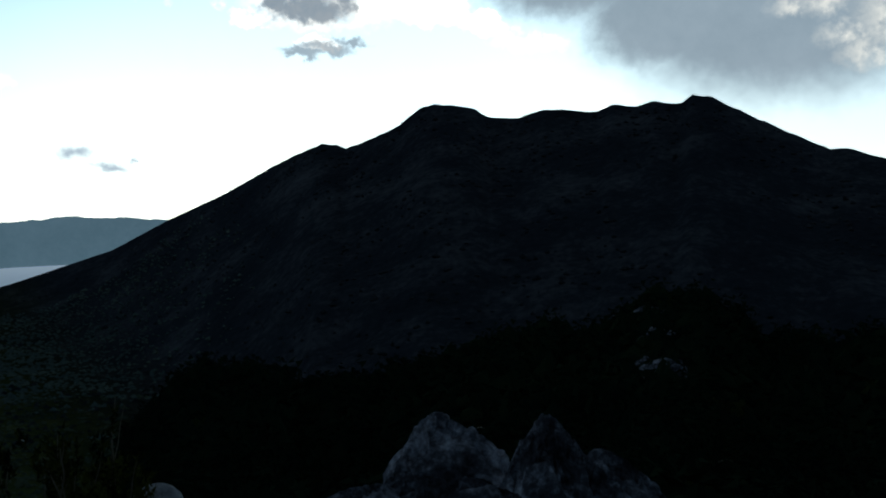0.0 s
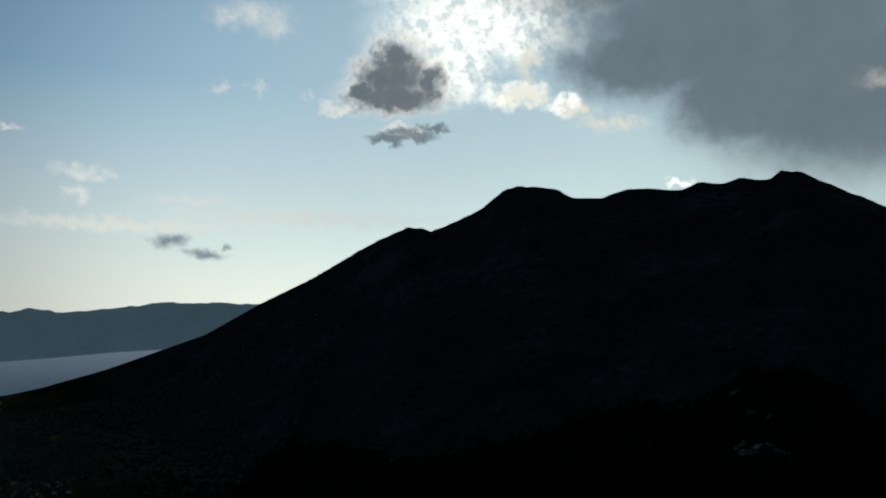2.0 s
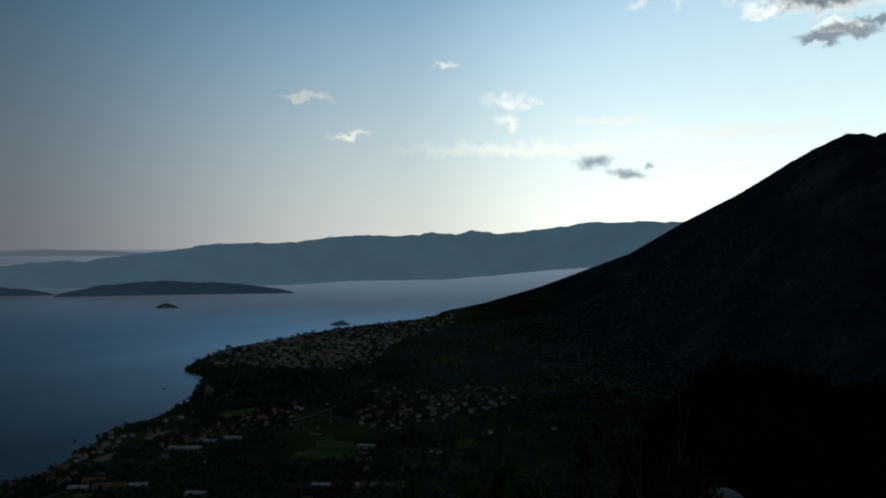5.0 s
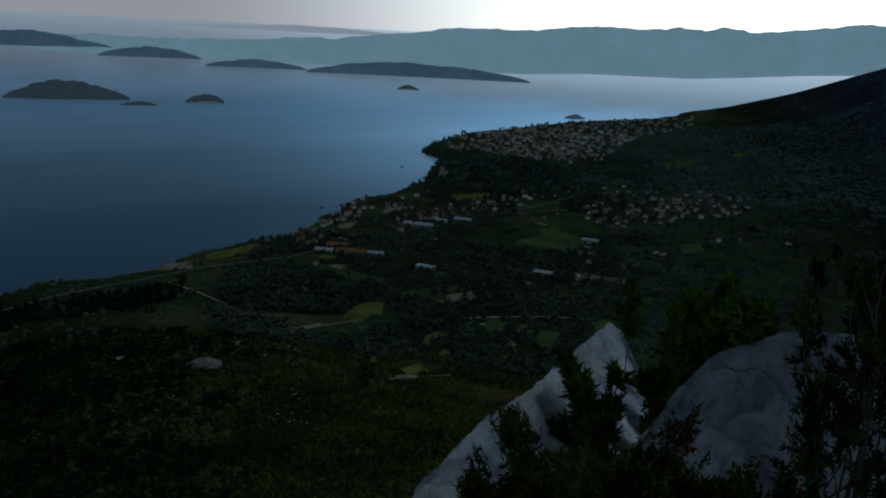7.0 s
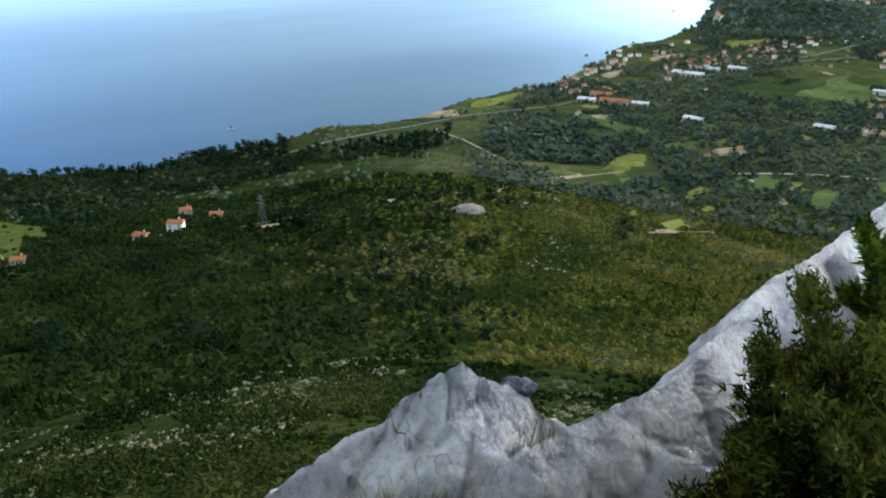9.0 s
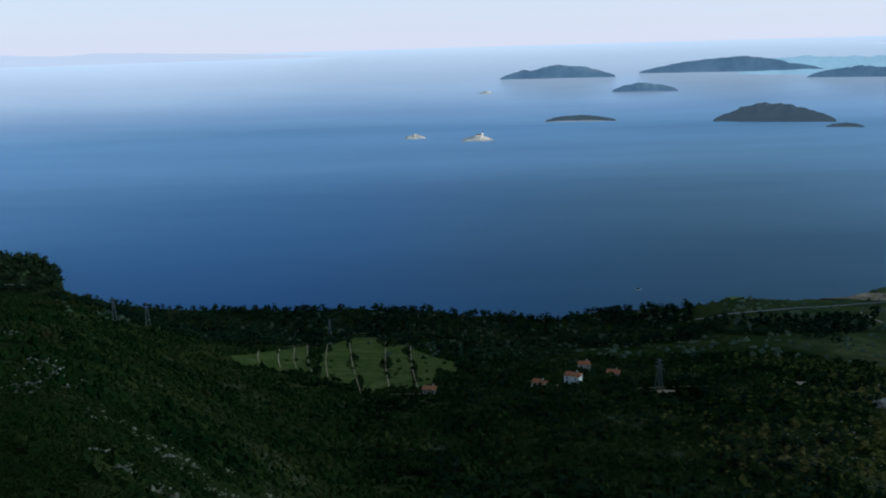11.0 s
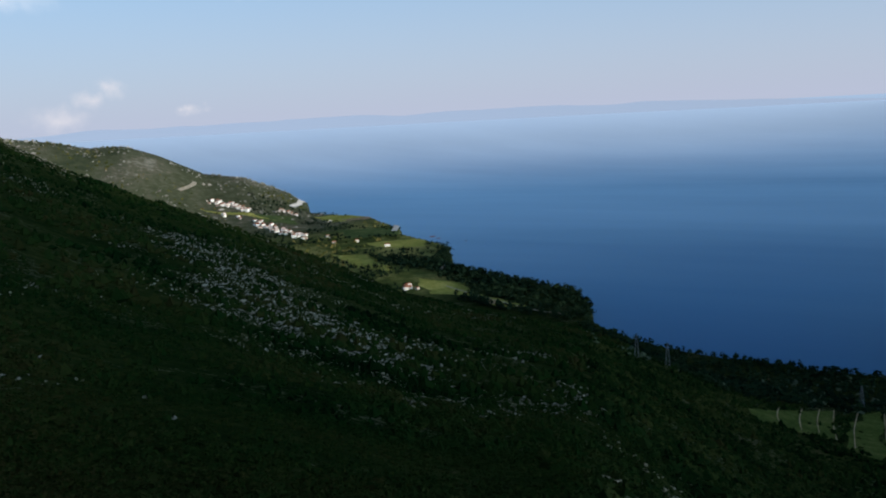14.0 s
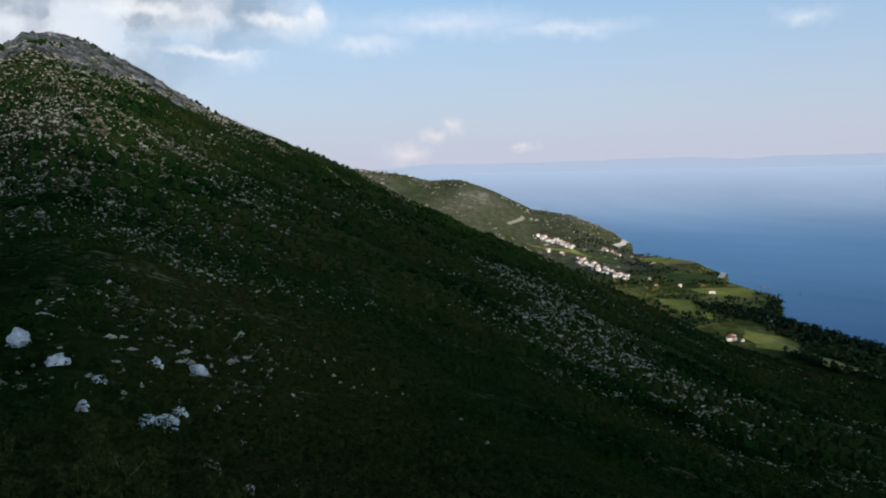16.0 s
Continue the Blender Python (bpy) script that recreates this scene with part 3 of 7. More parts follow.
M_dark = speckled("dark_window_glass", [(0.3, (0.02, 0.025, 0.03)), (0.7, (0.05, 0.06, 0.07))], 2, rough=0.2, spec=0.5)
M_shutter = speckled("green_wooden_shutter", [(0.3, (0.03, 0.08, 0.05)), (0.7, (0.05, 0.12, 0.07))], 1)
M_road = speckled("asphalt_road", [(0.3, (0.10, 0.10, 0.095)), (0.7, (0.19, 0.185, 0.175))], 30, fine=2)
M_track = speckled("pale_gravel_track", [(0.3, (0.2, 0.17, 0.12)), (0.7, (0.46, 0.4, 0.31))], 12, fine=1)
M_dirt = speckled("bare_reddish_soil", [(0.34, (0.09, 0.085, 0.045)), (0.48, (0.22, 0.165, 0.105)), (0.66, (0.45, 0.35, 0.26))], 25, fine=5)
M_field = speckled("green_field", [(0.34, (0.04, 0.064, 0.024)), (0.5, (0.072, 0.1, 0.036)), (0.68, (0.14, 0.155, 0.06))], 34, fine=7)
M_meadow = speckled("dry_meadow", [(0.34, (0.065, 0.085, 0.02)), (0.5, (0.12, 0.135, 0.034)), (0.68, (0.24, 0.22, 0.08))], 34, fine=7)
# dry meadow lightened to paint sunshine on the far fields
M_sunmeadow = speckled("sunny_meadow", [(0.3, (0.13, 0.15, 0.03)), (0.5, (0.25, 0.25, 0.06)), (0.7, (0.48, 0.43, 0.14))], 60, fine=9)
M_mound = speckled("grey_quarry_stone", [(0.34, (0.1, 0.09, 0.075)), (0.5, (0.25, 0.215, 0.185)), (0.66, (0.4, 0.35, 0.31))], 4, fine=0.6, relief=0.3)
# the next three far lands glow pale blue: haze painted in as emission
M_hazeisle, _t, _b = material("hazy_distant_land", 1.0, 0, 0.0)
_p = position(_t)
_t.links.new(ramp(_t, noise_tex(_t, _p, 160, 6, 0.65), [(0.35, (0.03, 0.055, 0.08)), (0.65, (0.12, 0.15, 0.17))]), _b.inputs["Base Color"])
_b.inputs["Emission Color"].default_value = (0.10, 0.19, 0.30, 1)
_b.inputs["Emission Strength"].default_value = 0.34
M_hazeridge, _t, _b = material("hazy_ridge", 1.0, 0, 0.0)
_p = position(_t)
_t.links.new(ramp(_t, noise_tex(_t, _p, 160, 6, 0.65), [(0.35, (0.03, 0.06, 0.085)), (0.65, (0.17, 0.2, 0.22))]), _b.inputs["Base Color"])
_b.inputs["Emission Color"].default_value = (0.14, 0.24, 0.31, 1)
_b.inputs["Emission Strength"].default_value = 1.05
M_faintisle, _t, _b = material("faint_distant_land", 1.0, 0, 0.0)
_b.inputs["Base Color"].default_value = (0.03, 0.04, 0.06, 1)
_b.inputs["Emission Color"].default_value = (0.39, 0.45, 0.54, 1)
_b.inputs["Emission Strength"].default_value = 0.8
M_islewood = speckled("hazy_wooded_islet", [(0.3, (0.012, 0.024, 0.026)), (0.5, (0.022, 0.038, 0.038)), (0.75, (0.06, 0.075, 0.065))], 50, fine=6)
# bluish glow painted onto the islets for the haze in front of them
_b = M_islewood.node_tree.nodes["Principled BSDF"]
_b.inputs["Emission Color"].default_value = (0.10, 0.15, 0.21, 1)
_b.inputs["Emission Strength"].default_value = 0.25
M_isleshore = speckled("bare_rock_islet", [(0.3, (0.5, 0.44, 0.37)), (0.7, (0.8, 0.74, 0.66))], 20, fine=3)
M_vine = speckled("vineyard_rows", [(0.3, (0.026, 0.045, 0.012)), (0.5, (0.055, 0.076, 0.019)), (0.7, (0.13, 0.12, 0.045))], 14, fine=3)
# pitted limestone darkened to hold the backlit shade of the crest rocks
M_shadedrock = speckled("shaded_pitted_limestone", [(0.4, (0.02, 0.022, 0.028)), (0.49, (0.07, 0.075, 0.09)), (0.56, (0.21, 0.22, 0.26)), (0.66, (0.52, 0.54, 0.6))], 0.6, fine=0.09, relief=0.08)
M_scree = speckled("tan_scree", [(0.34, (0.03, 0.032, 0.014)), (0.5, (0.1, 0.085, 0.045)), (0.68, (0.24, 0.2, 0.13))], 9, fine=1.3)
M_crag = speckled("grey_crag_limestone", [(0.4, (0.018, 0.024, 0.018)), (0.49, (0.06, 0.064, 0.06)), (0.56, (0.13, 0.132, 0.135)), (0.66, (0.32, 0.32, 0.325))], 14, fine=1.5, relief=0.8)
M_steel = speckled("galvanised_steel", [(0.3, (0.1, 0.105, 0.11)), (0.7, (0.2, 0.205, 0.21))], 3, rough=0.5)
M_hull = speckled("white_ship_paint", [(0.3, (0.35, 0.38, 0.42)), (0.7, (0.52, 0.55, 0.58))], 10, rough=0.5)
# ---- plan of the land: bearings in degrees to the left of +y, ranges in metres, eye at z = 0 ----
SEA = -300.0


def table(text):
    rows = [tuple(float(v) for v in item.split(",")) for item in text.split()]
    return [np.array(col) for col in zip(*sorted(rows))]


# skyline of the great mountain and its shoulder: bearing, height angle
RIDGE = table("-60,6 -45,4.2 -35,4.6 -25.8,5.6 -23.7,6.29 -22.9,6.21 -20.8,7.17 -17.9,8.56 -16.2,9.43 -15.1,9.59 -14.4,9.0 -12.8,9.27 -11.9,8.9 -10.4,9.09 -9.5,8.61 "
              "-6.2,8.78 -4.6,8.25 -2.7,8.2 -1.8,8.81 0.7,9.0 1.6,8.74 3.1,7.48 5.2,6.47 6.2,6.09 6.7,6.28 7.7,6.32 9.4,5.53 10.8,4.75 13.4,3.1 16.7,1.38 19.9,-0.55 "
              "22.4,-1.5 23.9,-2.07 26.1,-2.87 28.8,-3.63 31.0,-3.96 31.7,-4.27 33.6,-4.6")
RIDGE_R = table("-60,1500 -26,2200 -15,2400 0,2600 10,3000 16.7,3500 22.6,3800 31.7,3880 34,3700")
# shore of the plain: bearing, height angle
SHORE = table("31.7,-4.27 33.6,-4.58 38.3,-5.08 41.4,-5.62 44.9,-6.14 46.9,-6.88 47.4,-7.3 47.55,-9.25 49.3,-9.97 51.8,-10.43 52.8,-11.34 55.6,-12.79 58.6,-13.13 "
              "61.2,-13.66 63.8,-14.6 67.5,-15.0 70.5,-15.1 73.5,-15.83 78.6,-16.14 81.2,-16.61 87.1,-16.38 90,-15.97 95.3,-15.68 100,-15.38 104.6,-15.0 107.5,-14.5 "
              "109.5,-14.03 111.7,-13.06 111.9,-12.0 112.9,-11.1 115,-10.75 117.1,-10.3 119.4,-9.65 120.5,-9.4 120.6,-8.25 121.6,-7.85 122.8,-7.55 123.65,-7.3 123.7,-6.85 124.2,-6.72 125.7,-6.12 128.5,-5.74 129.45,-5.6 129.5,-4.98 131,-4.4 150,-4.3")
# edge of the near hillside: bearing, height angle
FLANK = table("96,-16.8 104,-15.6 109,-14.7 114.9,-13.3 119.4,-12.34 123.9,-11.05 128.3,-8.94 131.7,-7.38 135.2,-5.77 139.5,-3.93 141.9,-2.81 146.8,-0.11 150.9,1.68 155.2,3.55 159.3,6.09 "
              "162,7.52 163.6,8.0 165.2,7.79 166.4,6.98 175,5 200,7 240,9 280,8 300,6")
FLANK_R = table("96,850 112,900 120,950 132,880 147,840 163,900 180,500 240,250 300,300")
# far headland with its bare hill: bearing, height angle
HEAD = table("124,-6.6 127,-5.9 129.7,-4.95 131,-4.3 133.1,-3.34 135.5,-2.94 138,-1.66 139.9,-1.01 141.9,-1.04 144,-0.56 146.8,-0.11 152,0.5 160,1")


def smooth(a, b, v):
    u = np.clip((v - a) / (b - a), 0, 1)
    return u * u * (3 - 2 * u)


_rng = np.random.default_rng(7)
_G = _rng.random((256, 256))


def bumps(x, y, size):
    """Smooth value noise, -1 to 1, with hills about `size` metres across."""
    u, v = np.asarray(x, float) / size + 700.3, np.asarray(y, float) / size + 811.7
    i, j = np.floor(u).astype(int), np.floor(v).astype(int)
    fu, fv = u - i, v - j
    fu, fv = fu * fu * (3 - 2 * fu), fv * fv * (3 - 2 * fv)
    g = lambda a, b: _G[a & 255, b & 255]
    return 2 * ((g(i, j) * (1 - fu) + g(i + 1, j) * fu) * (1 - fv) + (g(i, j + 1) * (1 - fu) + g(i + 1, j + 1) * fu) * fv) - 1


def fractal(x, y, size, octaves=4):
    return sum(bumps(x, y, size / 2 ** k) / 2 ** k for k in range(octaves)) / 1.8


def shore_range(az):
    az = np.asarray(az, float)
    return np.where(az < 31.7, 4200.0, 291 / np.tan(np.radians(-np.interp(az, *SHORE))))


def ground_z(az, r):
    """Height of the land at a bearing and range."""
    az, r = np.asarray(az, float), np.asarray(r, float)
    az = (az + 60) % 360 - 60
    x, y = -np.sin(np.radians(az)) * r, np.cos(np.radians(az)) * r
    rc = shore_range(az)
    plain = SEA + 300 * np.exp(-r / 360)
    plain = plain + fractal(x, y, 260) * 7 * smooth(60, 500, r)
    # the low hill with the bare mound
    hx, hy = -np.sin(np.radians(60.6)) * 560, np.cos(np.radians(60.6)) * 560
    plain = plain + 26 * np.exp(-((x - hx) ** 2 + (y - hy) ** 2) / 150 ** 2)
    # near crest on the mountain side
    el_c = 1.1 * bumps(az * 10, az * 0, 31) + 0.6 * bumps(az * 10, az * 0 + 50, 9) + np.interp(az, [-60, -30, -20, -14, -8, 7.7, 18.8, 25.8, 34], [-7, -5.2, -4.0, -2.0, -4.5, -7.4, -6.2, -8.7, -14]) - 0.9
    u = np.clip(np.log(np.maximum(r, 2) / 2) / np.log(110 / 2), 0, 1)
    z_in = r * np.tan(np.radians(-39 + (el_c + 39) * u ** 0.8))
    z_c = 110 * np.tan(np.radians(el_c))
    near = np.where(r < 110, z_in, np.maximum(plain, z_c - 0.5 * (r - 110)))
    w_near = (1 - smooth(14, 33, az)) * smooth(-60, -45, az)
    z = plain * (1 - w_near) + near * w_near
    # the mountain
    rr = np.interp(az, *RIDGE_R)
    top = rr * np.tan(np.radians(np.interp(az, *RIDGE)))
    r0 = np.interp(az, [-60, -10, 8, 22, 34], [400, 700, 1000, 2500, 3300])
    s = np.clip((r - r0) / (rr - r0), 0, 1)
    relief = (fractal(x, y, 420, 5) * 70 - np.abs(bumps(x + 0.35 * y, y * 0.3, 210)) * 70 + 20) * np.sqrt(np.clip(s * (1 - s), 0, 1)) * np.clip((top - SEA) / 500, 0, 1)
    face = np.maximum(top, SEA + 4) * s ** 1.25 + z * (1 - s ** 1.25) + relief
    behind = np.maximum(top - np.maximum(r - rr - 45, 0) * 0.6, SEA - 8)
    z_m = np.where(r < rr, face, behind)
    z = np.where(az < 36, z_m * (1 - smooth(28, 36, az)) + z * smooth(28, 36, az), z)
    # the near hillside
    rs = np.interp(az, *FLANK_R)
    el_s = np.interp(az, *FLANK)
    u = np.clip(np.log(np.maximum(r, 2) / 2) / np.log(rs / 2), 0, 1)
    rough = fractal(x, y, 90, 4) * 0.012 * r * np.sqrt(np.clip(u * (1 - u), 0, 1)) * 2
    hill = np.where(r < rs, r * np.tan(np.radians(-39 + (el_s + 39) * u)) + rough, np.maximum(plain, rs * np.tan(np.radians(el_s)) - 0.4 * (r - rs)))
    w_s = smooth(92, 114, az) * (1 - smooth(285, 300, az))
    z = z * (1 - w_s) + hill * w_s
    # the far headland
    rh = 3150.0
    th = rh * np.tan(np.radians(np.interp(az, *HEAD)))
    sh = np.exp(-((r - rh) / 420) ** 2) * smooth(125, 131, az) * (1 - smooth(165, 185, az))
    z = z + np.maximum(th - SEA, 0) * sh * np.where(r > rs, 1, smooth(0.9, 1.0, r / rs))
    # the flat stand of the viewpoint
    z = np.where(r < 2.0, -1.65, z)
    # shore: a low bluff, then the sea bed
    edge = smooth(0, 16, rc - r)
    low = SEA + 4.0 + 1.5 * bumps(x, y, 40)
    z_land = np.maximum(low + (z - low) * smooth(-20, 330, rc - r), SEA + 3.0)
    bay_in, bay_out = np.interp(az, [46.25, 46.7, 47.2, 47.7], [-7.8, -8.45, -9.15, -9.4]), np.interp(az, [46.25, 46.9, 47.5, 47.7], [-7.8, -7.55, -7.45, -7.4])
    bay = (az > 46.25) & (az < 47.7) & (r > 291 / np.tan(np.radians(-bay_in))) & (r < 291 / np.tan(np.radians(-bay_out)))
    edge = np.where(bay, 0.0, edge)
    z = np.where((az < 36) & (r < rr), np.maximum(z, SEA + 6), z)
    on_shore = (az > 31.7) & (az < 200)
    return np.where(on_shore, SEA - 8 + (z_land - SEA + 8) * edge, np.where(r < 4100, z, np.minimum(z, SEA - 8)))


def drawn_in(r):
    """Ranges past 3.4 km are drawn closer along the line of sight, to keep the far sea within 4.9 km."""
    r = np.asarray(r, float)
    q = np.maximum(r - 3400, 0) / 1500
    return np.where(r < 3400, r, 3400 + 1500 * q / (1 + q))


def xyz(az, r, z=None):
    z = ground_z(az, r) if z is None else z
    k = drawn_in(r) / np.maximum(r, 1e-6)
    return -np.sin(np.radians(az)) * r * k, np.cos(np.radians(az)) * r * k, z * k


_RS = np.geomspace(30, 4400, 1400)


def reach(az, el):
    """Range at which the land is met along a bearing at a height angle."""
    a = np.degrees(np.arctan2(ground_z(np.full(_RS.shape, az), _RS), _RS))
    hit = np.nonzero(a >= el)[0]
    return float(_RS[hit[0]]) if len(hit) else float(_RS[-1])


def reach_far(az, el):
    """Range of the farthest land at that height angle (over a near edge)."""
    a = np.degrees(np.arctan2(ground_z(np.full(_RS.shape, az), _RS), _RS))
    hit = np.nonzero((a[1:] >= el) & (a[:-1] < el))[0]
    return float(_RS[hit[-1] + 1]) if len(hit) else 300 / math.tan(radians(-el))


def spot(az, el, far=False):
    """A place on the land by bearing and height angle, as a Vector."""
    r = reach_far(az, el) if far else reach(az, el)
    return Vector([float(v) for v in xyz(np.array(az), np.array(r))])


def grid_mesh(name, X, Y, Z, closed):
    n, m = X.shape
    co = np.stack([X, Y, Z], -1).reshape(-1, 3)
    i = np.arange(n if closed else n - 1)[:, None]
    j = np.arange(m - 1)[None, :]
    k = (i + 1) % n
    q = np.stack(np.broadcast_arrays(i * m + j, i * m + j + 1, k * m + j + 1, k * m + j), -1).reshape(-1, 4)
    me = bpy.data.meshes.new(name)
    me.vertices.add(len(co))
    me.vertices.foreach_set("co", co.ravel())
    me.loops.add(q.size)
    me.loops.foreach_set("vertex_index", q.ravel().astype(np.int32))
    me.polygons.add(len(q))
    me.polygons.foreach_set("loop_start", np.arange(0, q.size, 4, dtype=np.int32))
    me.polygons.foreach_set("use_smooth", np.ones(len(q), bool))
    me.update(calc_edges=True)
    me.validate()
    return me
# ---- ground and sea ----
def bearings():
    """Bearings of the ground sheet, close together where the land is seen."""
    return np.concatenate([np.arange(-34, 46, 0.3), np.arange(46, 49, 0.06), np.arange(49, 110, 0.3), np.arange(110, 125, 0.12), np.arange(125, 170, 0.3), np.arange(170, 326, 2.0)])


_az = bearings()
_r = np.concatenate([[0.001, 0.3, 0.7, 1.1, 1.5], np.geomspace(1.99, 700, 110, endpoint=False), np.geomspace(700, 4500, 150)])
A2, R2 = np.meshgrid(_az, _r, indexing="ij")
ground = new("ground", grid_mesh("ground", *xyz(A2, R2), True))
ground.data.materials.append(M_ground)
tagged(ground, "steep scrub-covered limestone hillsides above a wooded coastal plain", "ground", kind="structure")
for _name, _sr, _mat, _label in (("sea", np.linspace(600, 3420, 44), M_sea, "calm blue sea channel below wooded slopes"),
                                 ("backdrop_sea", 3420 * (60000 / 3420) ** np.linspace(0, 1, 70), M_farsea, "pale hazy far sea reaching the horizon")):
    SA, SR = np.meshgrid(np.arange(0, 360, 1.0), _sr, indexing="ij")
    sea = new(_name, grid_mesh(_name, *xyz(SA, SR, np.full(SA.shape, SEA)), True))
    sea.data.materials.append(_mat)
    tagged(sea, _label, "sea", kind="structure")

# ---- fields, roads and bare ground ----
def flat(az, el, far=False):
    p = spot(az, el, far)
    return (p.x, p.y)


def land_at(x, y):
    """Height of the land under plan places."""
    x, y = np.asarray(x, float), np.asarray(y, float)
    d = np.hypot(x, y)
    az = np.degrees(np.arctan2(-x, y))
    q = np.clip((d - 3400) / 1500, 0, 0.98)
    r = np.where(d < 3400, d, 3400 + 1500 * q / (1 - q))
    return ground_z(az, r) * d / np.maximum(r, 1e-6)


FIELDS = []      # plan outlines kept clear of trees


def field(name, label, category, corners, mat, lift=0.5, n=26, far=False, clear=True, ragged=0.3):
    """A four-cornered patch laid over the land; corners by bearing and height angle."""
    c = [np.array(flat(a, e, far)) for a, e in corners]
    u, v = np.meshgrid(np.linspace(0, 1, n), np.linspace(0, 1, n), indexing="ij")
    wob = 1.5 + 0 * u
    X = (c[0][0] * (1 - u) + c[1][0] * u) * (1 - v) + (c[3][0] * (1 - u) + c[2][0] * u) * v
    Y = (c[0][1] * (1 - u) + c[1][1] * u) * (1 - v) + (c[3][1] * (1 - u) + c[2][1] * u) * v
    k = np.linalg.norm(c[0] - c[2]) * 0.03
    dx, dy = bumps(X, Y, k * 6 + 1) * k, bumps(X + 500, Y, k * 6 + 1) * k
    X, Y = X + dx, Y + dy
    me = grid_mesh(name, X, Y, land_at(X, Y) + lift, False)
    if ragged:
        edge = np.minimum(np.minimum(u, 1 - u), np.minimum(v, 1 - v)) + 0.5 * ragged * fractal(X, Y, k * 9 + 4, 3)
        low = edge[:-1, :-1] < 0.4 * ragged
        bm = bmesh.new()
        bm.from_mesh(me)
        bm.faces.ensure_lookup_table()
        bmesh.ops.delete(bm, geom=[bm.faces[i] for i in np.nonzero(low.ravel())[0]], context="FACES")
        bm.to_mesh(me)
        bm.free()
    ob = new(name, me)
    ob.data.materials.append(mat)
    tagged(ob, label, category, kind="structure")
    if clear:
        mid = sum(c) / 4
        c = [mid + (q - mid) * (1 - ragged) for q in c]
        FIELDS.append(np.array(c))
    return ob


ROADS = []


def road(name, label, points, width, mat, lift=0.7, far=False):
    """A ribbon along places given by bearing and height angle."""
    pts = np.array([flat(a, e, far) for a, e in points])
    seg = np.concatenate([[0], np.cumsum(np.linalg.norm(np.diff(pts, axis=0), axis=1))])
    s = np.arange(0, seg[-1], 6.0)
    x, y = np.interp(s, seg, pts[:, 0]), np.interp(s, seg, pts[:, 1])
    for _ in range(6):
        x[1:-1], y[1:-1] = (x[:-2] + 2 * x[1:-1] + x[2:]) / 4, (y[:-2] + 2 * y[1:-1] + y[2:]) / 4
    tx, ty = np.gradient(x), np.gradient(y)
    ln = np.hypot(tx, ty)
    o = np.linspace(-width / 2, width / 2, 4)
    X, Y = x[:, None] - (ty / ln)[:, None] * o, y[:, None] + (tx / ln)[:, None] * o
    ob = new(name, grid_mesh(name, X, Y, land_at(X, Y) + lift, False))
    ob.data.materials.append(mat)
    tagged(ob, label, "road", kind="structure")
    ROADS.append((np.stack([x, y], 1), width))


G, D = "green grassy field between hedges", "dry yellow-green meadow among scrub"
for corners, mat in (
        ([(61.6, -14.2), (56.4, -13.3), (57.5, -14.1), (61.0, -14.75)], M_meadow), ([(71.7, -15.5), (67.8, -15.05), (67.1, -15.4), (70.7, -15.85)], M_meadow),
        ([(55.8, -14.65), (52.6, -14.85), (48.8, -15.9), (51.8, -15.9)], M_field), ([(53.1, -18.35), (51.0, -17.05), (49.4, -17.3), (50.9, -18.6)], M_meadow),
        ([(48.1, -16.35), (45.6, -15.9), (46.1, -16.7), (49.9, -16.8)], M_field), ([(47.6, -19.75), (45.9, -18.7), (44.7, -18.85), (46.7, -19.85)], M_meadow),
        ([(48.9, -21.25), (47.1, -20.75), (45.8, -21.3), (47.7, -21.85)], M_meadow), ([(39.9, -19.5), (39.3, -18.1), (37.4, -18.05), (37.7, -19.7)], M_field)):
    field("field", G if mat is M_field else D, "field", corners, mat)
for corners, mat in (
        ([(43.7, -18.55), (42.5, -17.5), (40.4, -18.1), (42.1, -19.1)], M_field), ([(42.6, -13.35), (38.9, -11.65), (36.6, -12.15), (36.8, -13.7)], M_field),
        ([(35.2, -13.75), (32.0, -13.2), (33.0, -13.9), (34.9, -14.15)], M_meadow), ([(46.2, -10.15), (42.7, -9.87), (43.1, -10.4), (45.5, -10.6)], M_meadow),
        ([(55.4, -12.9), (54.3, -12.3), (53.2, -12.6), (54.2, -13.2)], M_field), ([(28.8, -6.45), (28.1, -6.25), (27.4, -6.45), (28.2, -6.8)], M_meadow),
        ([(50.9, -17.0), (49.5, -17.05), (49.4, -17.9), (50.9, -18.1)], M_meadow), ([(36.4, -17.5), (34.6, -17.0), (33.6, -17.7), (35.4, -18.3)], M_field),
        ([(33.4, -7.4), (31.0, -6.9), (29.6, -7.3), (32.0, -7.9)], M_field), ([(31.6, -12.3), (29.6, -11.9), (29.0, -12.5), (30.8, -12.8)], M_field)):
    field("field", G if mat is M_field else D, "field", corners, mat)
